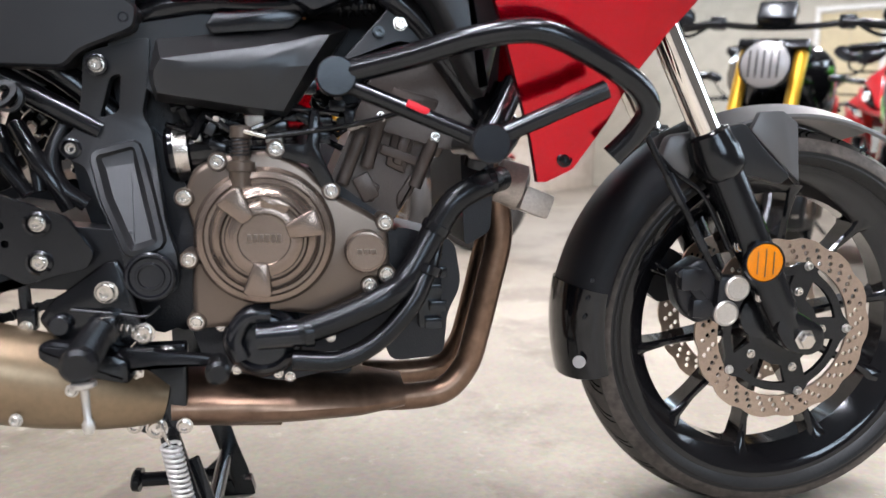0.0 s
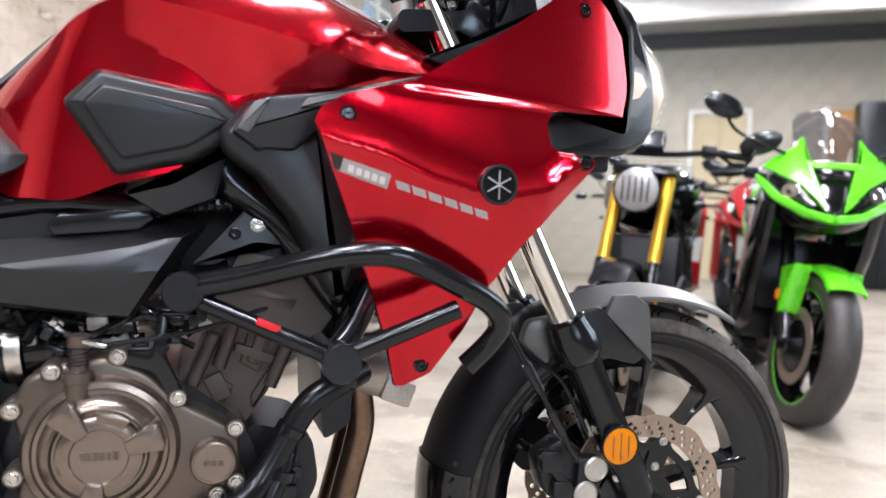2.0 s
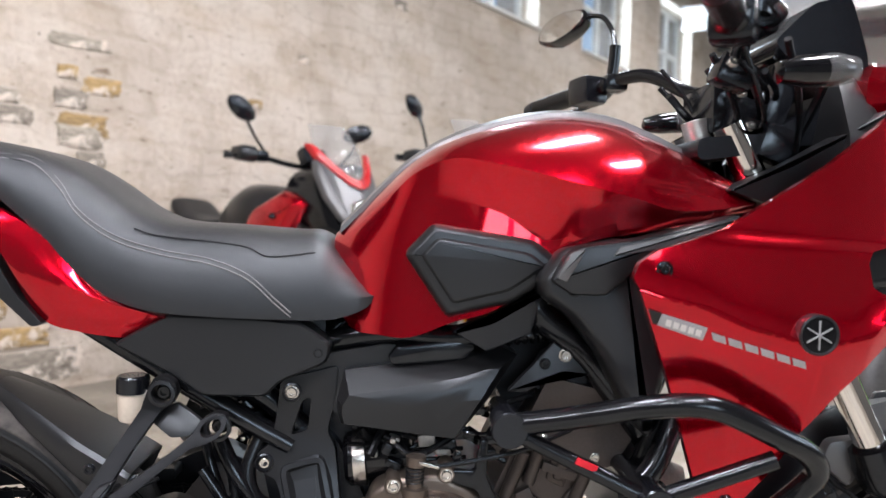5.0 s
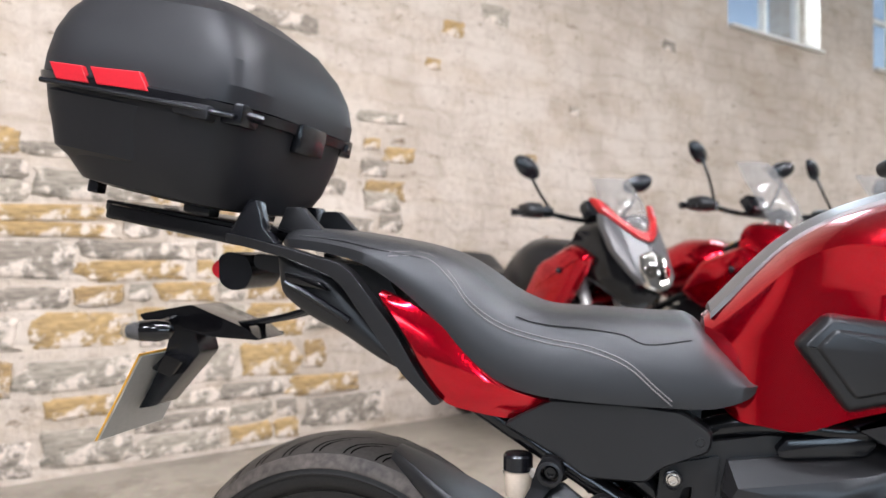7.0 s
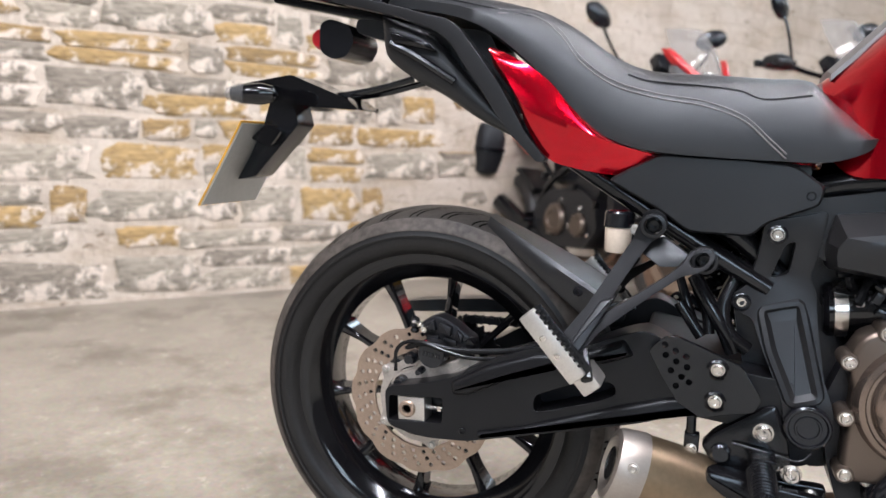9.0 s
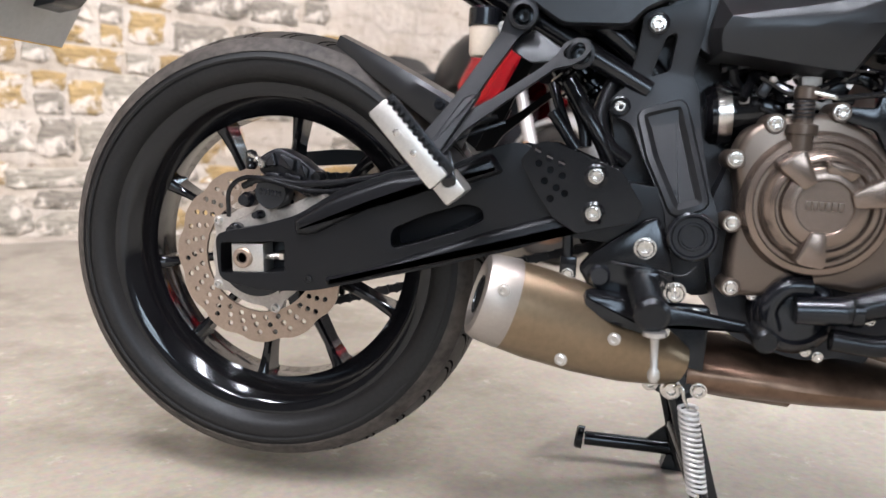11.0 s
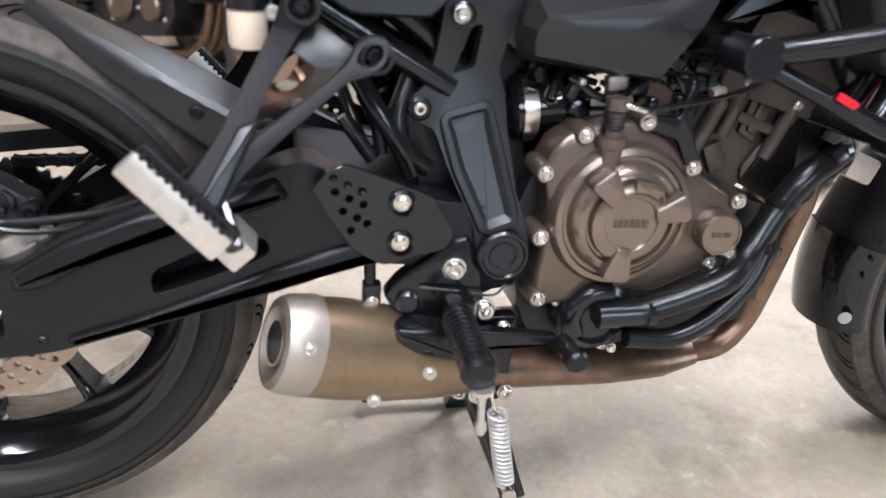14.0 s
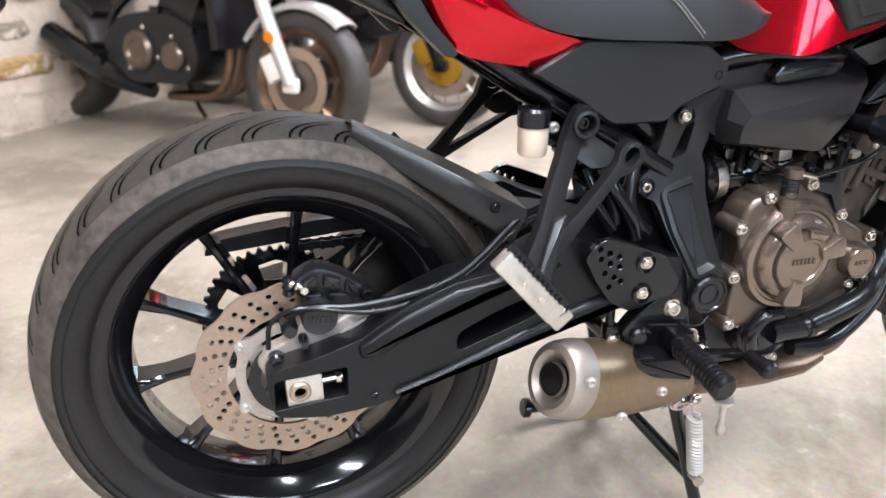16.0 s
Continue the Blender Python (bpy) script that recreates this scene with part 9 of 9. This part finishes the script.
SPORT_SIDE = [(1.42, 0.86), (1.30, 0.95), (1.05, 0.86), (0.92, 0.66), (0.78, 0.40), (0.86, 0.28), (1.06, 0.34), (1.16, 0.52), (1.30, 0.66)]
SPORT_NOSE = [(1.60, 0.03, 0.79, 0.83), (1.56, 0.09, 0.75, 0.90), (1.49, 0.165, 0.74, 0.97), (1.40, 0.205, 0.74, 1.03), (1.28, 0.22, 0.80, 1.05), (1.18, 0.20, 0.86, 1.03)]
SPORT_SCREEN = [(1.00, 1.50, 0.10), (1.06, 1.48, 0.125), (1.13, 1.42, 0.13), (1.20, 1.33, 0.12), (1.25, 1.23, 0.085)]
parked_bike("sports_motorcycle", "lime green and black sports motorcycle on its side stand", (3.01, 1.20), 236, dict(
    kind="sport", body=GREEN, accent=GREEN, rim=BLACK_GLOSS, fork=BLACK_METAL, fender=GREEN, fender_stay=GREEN, nose=SPORT_NOSE, side=SPORT_SIDE, clear=False, caliper=BLACK_METAL, side_paint=BLACK_GLOSS, side_y=0.22,
    lights=[], screen=SPORT_SCREEN, screen_glass=SCREEN_DARK, bar_z=0.99, mirror=(1.38, 0.40, 1.22), stem_x=1.42, stem_y=0.16, stem_z=0.05, engine=CAST_BLACK, plates=SPORT_PLATES, shape=(1.60, 2.3, 0.75), steer=12, stripe=GREEN), 4)
parked_bike("naked_motorcycle", "black naked motorcycle with gold fork tubes and round headlight", (2.28, 1.42), 226, dict(
    kind="naked", body=BLACK_GLOSS, accent=BLACK_GLOSS, rim=BLACK_GLOSS, fork=GOLD, fender=BLACK_SATIN, caliper=BLACK_METAL, fork_low=BLACK_METAL, mirror=(1.03, 0.42, 1.13)), 4)
parked_bike("touring_motorcycle", "grey and red sport touring motorcycle with a clear screen", (0.33, 2.18), -45, dict(
    kind="tour", body=BLACK_MATT, accent=RED_DULL, rim=PIPE, fork=SILVER_PAINT, fork_low=SILVER_PAINT, fender=SILVER_PAINT, carrier=BRONZE_DARK, caliper=WHITE_PLASTIC, lug=WHITE_PLASTIC, nose_paint=GREY_PAINT,
    nose=[(1.58, 0.03, 0.76, 0.82), (1.54, 0.085, 0.71, 0.93), (1.47, 0.14, 0.70, 1.03), (1.37, 0.18, 0.76, 1.10), (1.22, 0.19, 0.82, 1.10)], side=[(1.36, 0.92), (1.24, 0.98), (1.02, 0.90), (0.90, 0.74), (1.00, 0.62), (1.16, 0.66)],
    lights=[], plates=TOUR_PLATES, shape=(1.57, 2.6, 0.55), screen=[(1.00, 1.49, 0.08), (1.10, 1.46, 0.12), (1.20, 1.40, 0.13), (1.29, 1.32, 0.10)], bar_z=1.13, loops=True, guards=True,
    mirror=(1.05, 0.34, 1.33), case=False, pannier=True, lamp=CHROME, side_paint=RED), 4)
parked_bike("adventure_motorcycle", "red adventure motorcycle with black hand guards and tall screen", (1.09, 2.60), -41, dict(
    kind="tour", body=RED, accent=BLACK_MATT, rim=ALU, fork=GOLD, fender=BLACK_MATT, caliper=GOLD, carrier=GOLD, spokes=14, nose=[(1.52, 0.05, 0.82, 0.88), (1.44, 0.10, 0.80, 1.00), (1.34, 0.15, 0.80, 1.10), (1.20, 0.17, 0.82, 1.10)], side=[(1.34, 0.88), (1.22, 0.97), (1.0, 0.90), (0.88, 0.74), (1.02, 0.66), (1.20, 0.70)],
    lights=[((1.43, 0.06, 0.90), (1.3, 1.1), 0.5)], screen=[(1.08, 1.40, 0.10), (1.18, 1.36, 0.14), (1.30, 1.28, 0.14), (1.40, 1.20, 0.10)], bar_z=1.17, guards=True, case=False, mirror=(1.06, 0.34, 1.42)), 4)
parked_bike("road_motorcycle", "red and silver road motorcycle with a tall screen", (1.72, 3.10), -39, dict(
    kind="tour", body=SILVER_PAINT, accent=RED_DULL, rim=BLACK_GLOSS, fork=CHROME, fender=RED_DULL, caliper=BLACK_METAL, nose=[(1.50, 0.05, 0.80, 0.88), (1.44, 0.12, 0.78, 1.00), (1.34, 0.17, 0.80, 1.08), (1.20, 0.18, 0.84, 1.06)], side=[(1.36, 0.88), (1.24, 0.96), (1.0, 0.88), (0.84, 0.60), (0.92, 0.34), (1.12, 0.40), (1.22, 0.66)],
    lights=[((1.44, 0.06, 0.90), (1.4, 1.1), 0.5)], screen=[(1.04, 1.42, 0.12), (1.14, 1.38, 0.14), (1.26, 1.30, 0.14), (1.36, 1.22, 0.10)], bar_z=1.12, mirror=(1.04, 0.38, 1.36), guards=True), 4)
parked_bike("sports_motorcycle", "red sports motorcycle with gold fork on its side stand", (4.10, 2.75), 205, dict(
    kind="sport", body=RED_DULL, accent=RED_DULL, rim=BLACK_GLOSS, fork=GOLD, fender=RED_DULL, nose=SPORT_NOSE, side=SPORT_SIDE, lights=[], plates=SPORT_PLATES, shape=(1.60, 2.3, 0.75), steer=25, screen=SPORT_SCREEN, bar_z=0.99, mirror=(1.34, 0.38, 1.16), stem_x=1.36, stem_y=0.16, stem_z=0.06), 4)
parked_bike("sports_motorcycle", "red sports motorcycle parked in the far row", (5.30, 4.30), 230, dict(
    kind="sport", body=RED_DULL, accent=RED_DULL, rim=BLACK_GLOSS, fork=CHROME, fender=RED_DULL, nose=SPORT_NOSE, side=SPORT_SIDE, lights=[], plates=SPORT_PLATES, shape=(1.60, 2.3, 0.75), steer=25, screen=SPORT_SCREEN, bar_z=0.99, mirror=(1.34, 0.38, 1.16), stem_x=1.36, stem_y=0.16, stem_z=0.06), 4)
parked_bike("touring_motorcycle", "red and white touring motorcycle parked in the far row", (3.62, 3.05), 232, dict(
    kind="tour", body=RED_DULL, accent=WHITE_PLASTIC, rim=BLACK_GLOSS, fork=GOLD, fender=RED_DULL, nose_paint=WHITE_PLASTIC, nose=[(1.50, 0.05, 0.80, 0.88), (1.44, 0.12, 0.78, 1.00), (1.34, 0.17, 0.80, 1.08), (1.20, 0.18, 0.84, 1.06)], side=[(1.36, 0.88), (1.24, 0.96), (1.0, 0.88), (0.84, 0.60), (0.92, 0.34), (1.12, 0.40), (1.22, 0.66)],
    lights=[((1.44, 0.06, 0.90), (1.4, 1.1), 0.5)], screen=[(1.04, 1.42, 0.12), (1.12, 1.38, 0.14), (1.20, 1.30, 0.12)], bar_z=1.06, mirror=(1.10, 0.38, 1.20)), 4)
parked_bike("naked_motorcycle", "dark naked motorcycle parked in the far row", (4.55, 5.05), 228, dict(
    kind="naked", body=SILVER_PAINT, accent=BLACK_GLOSS, rim=BLACK_GLOSS, fork=CHROME, fender=SILVER_PAINT), 4)
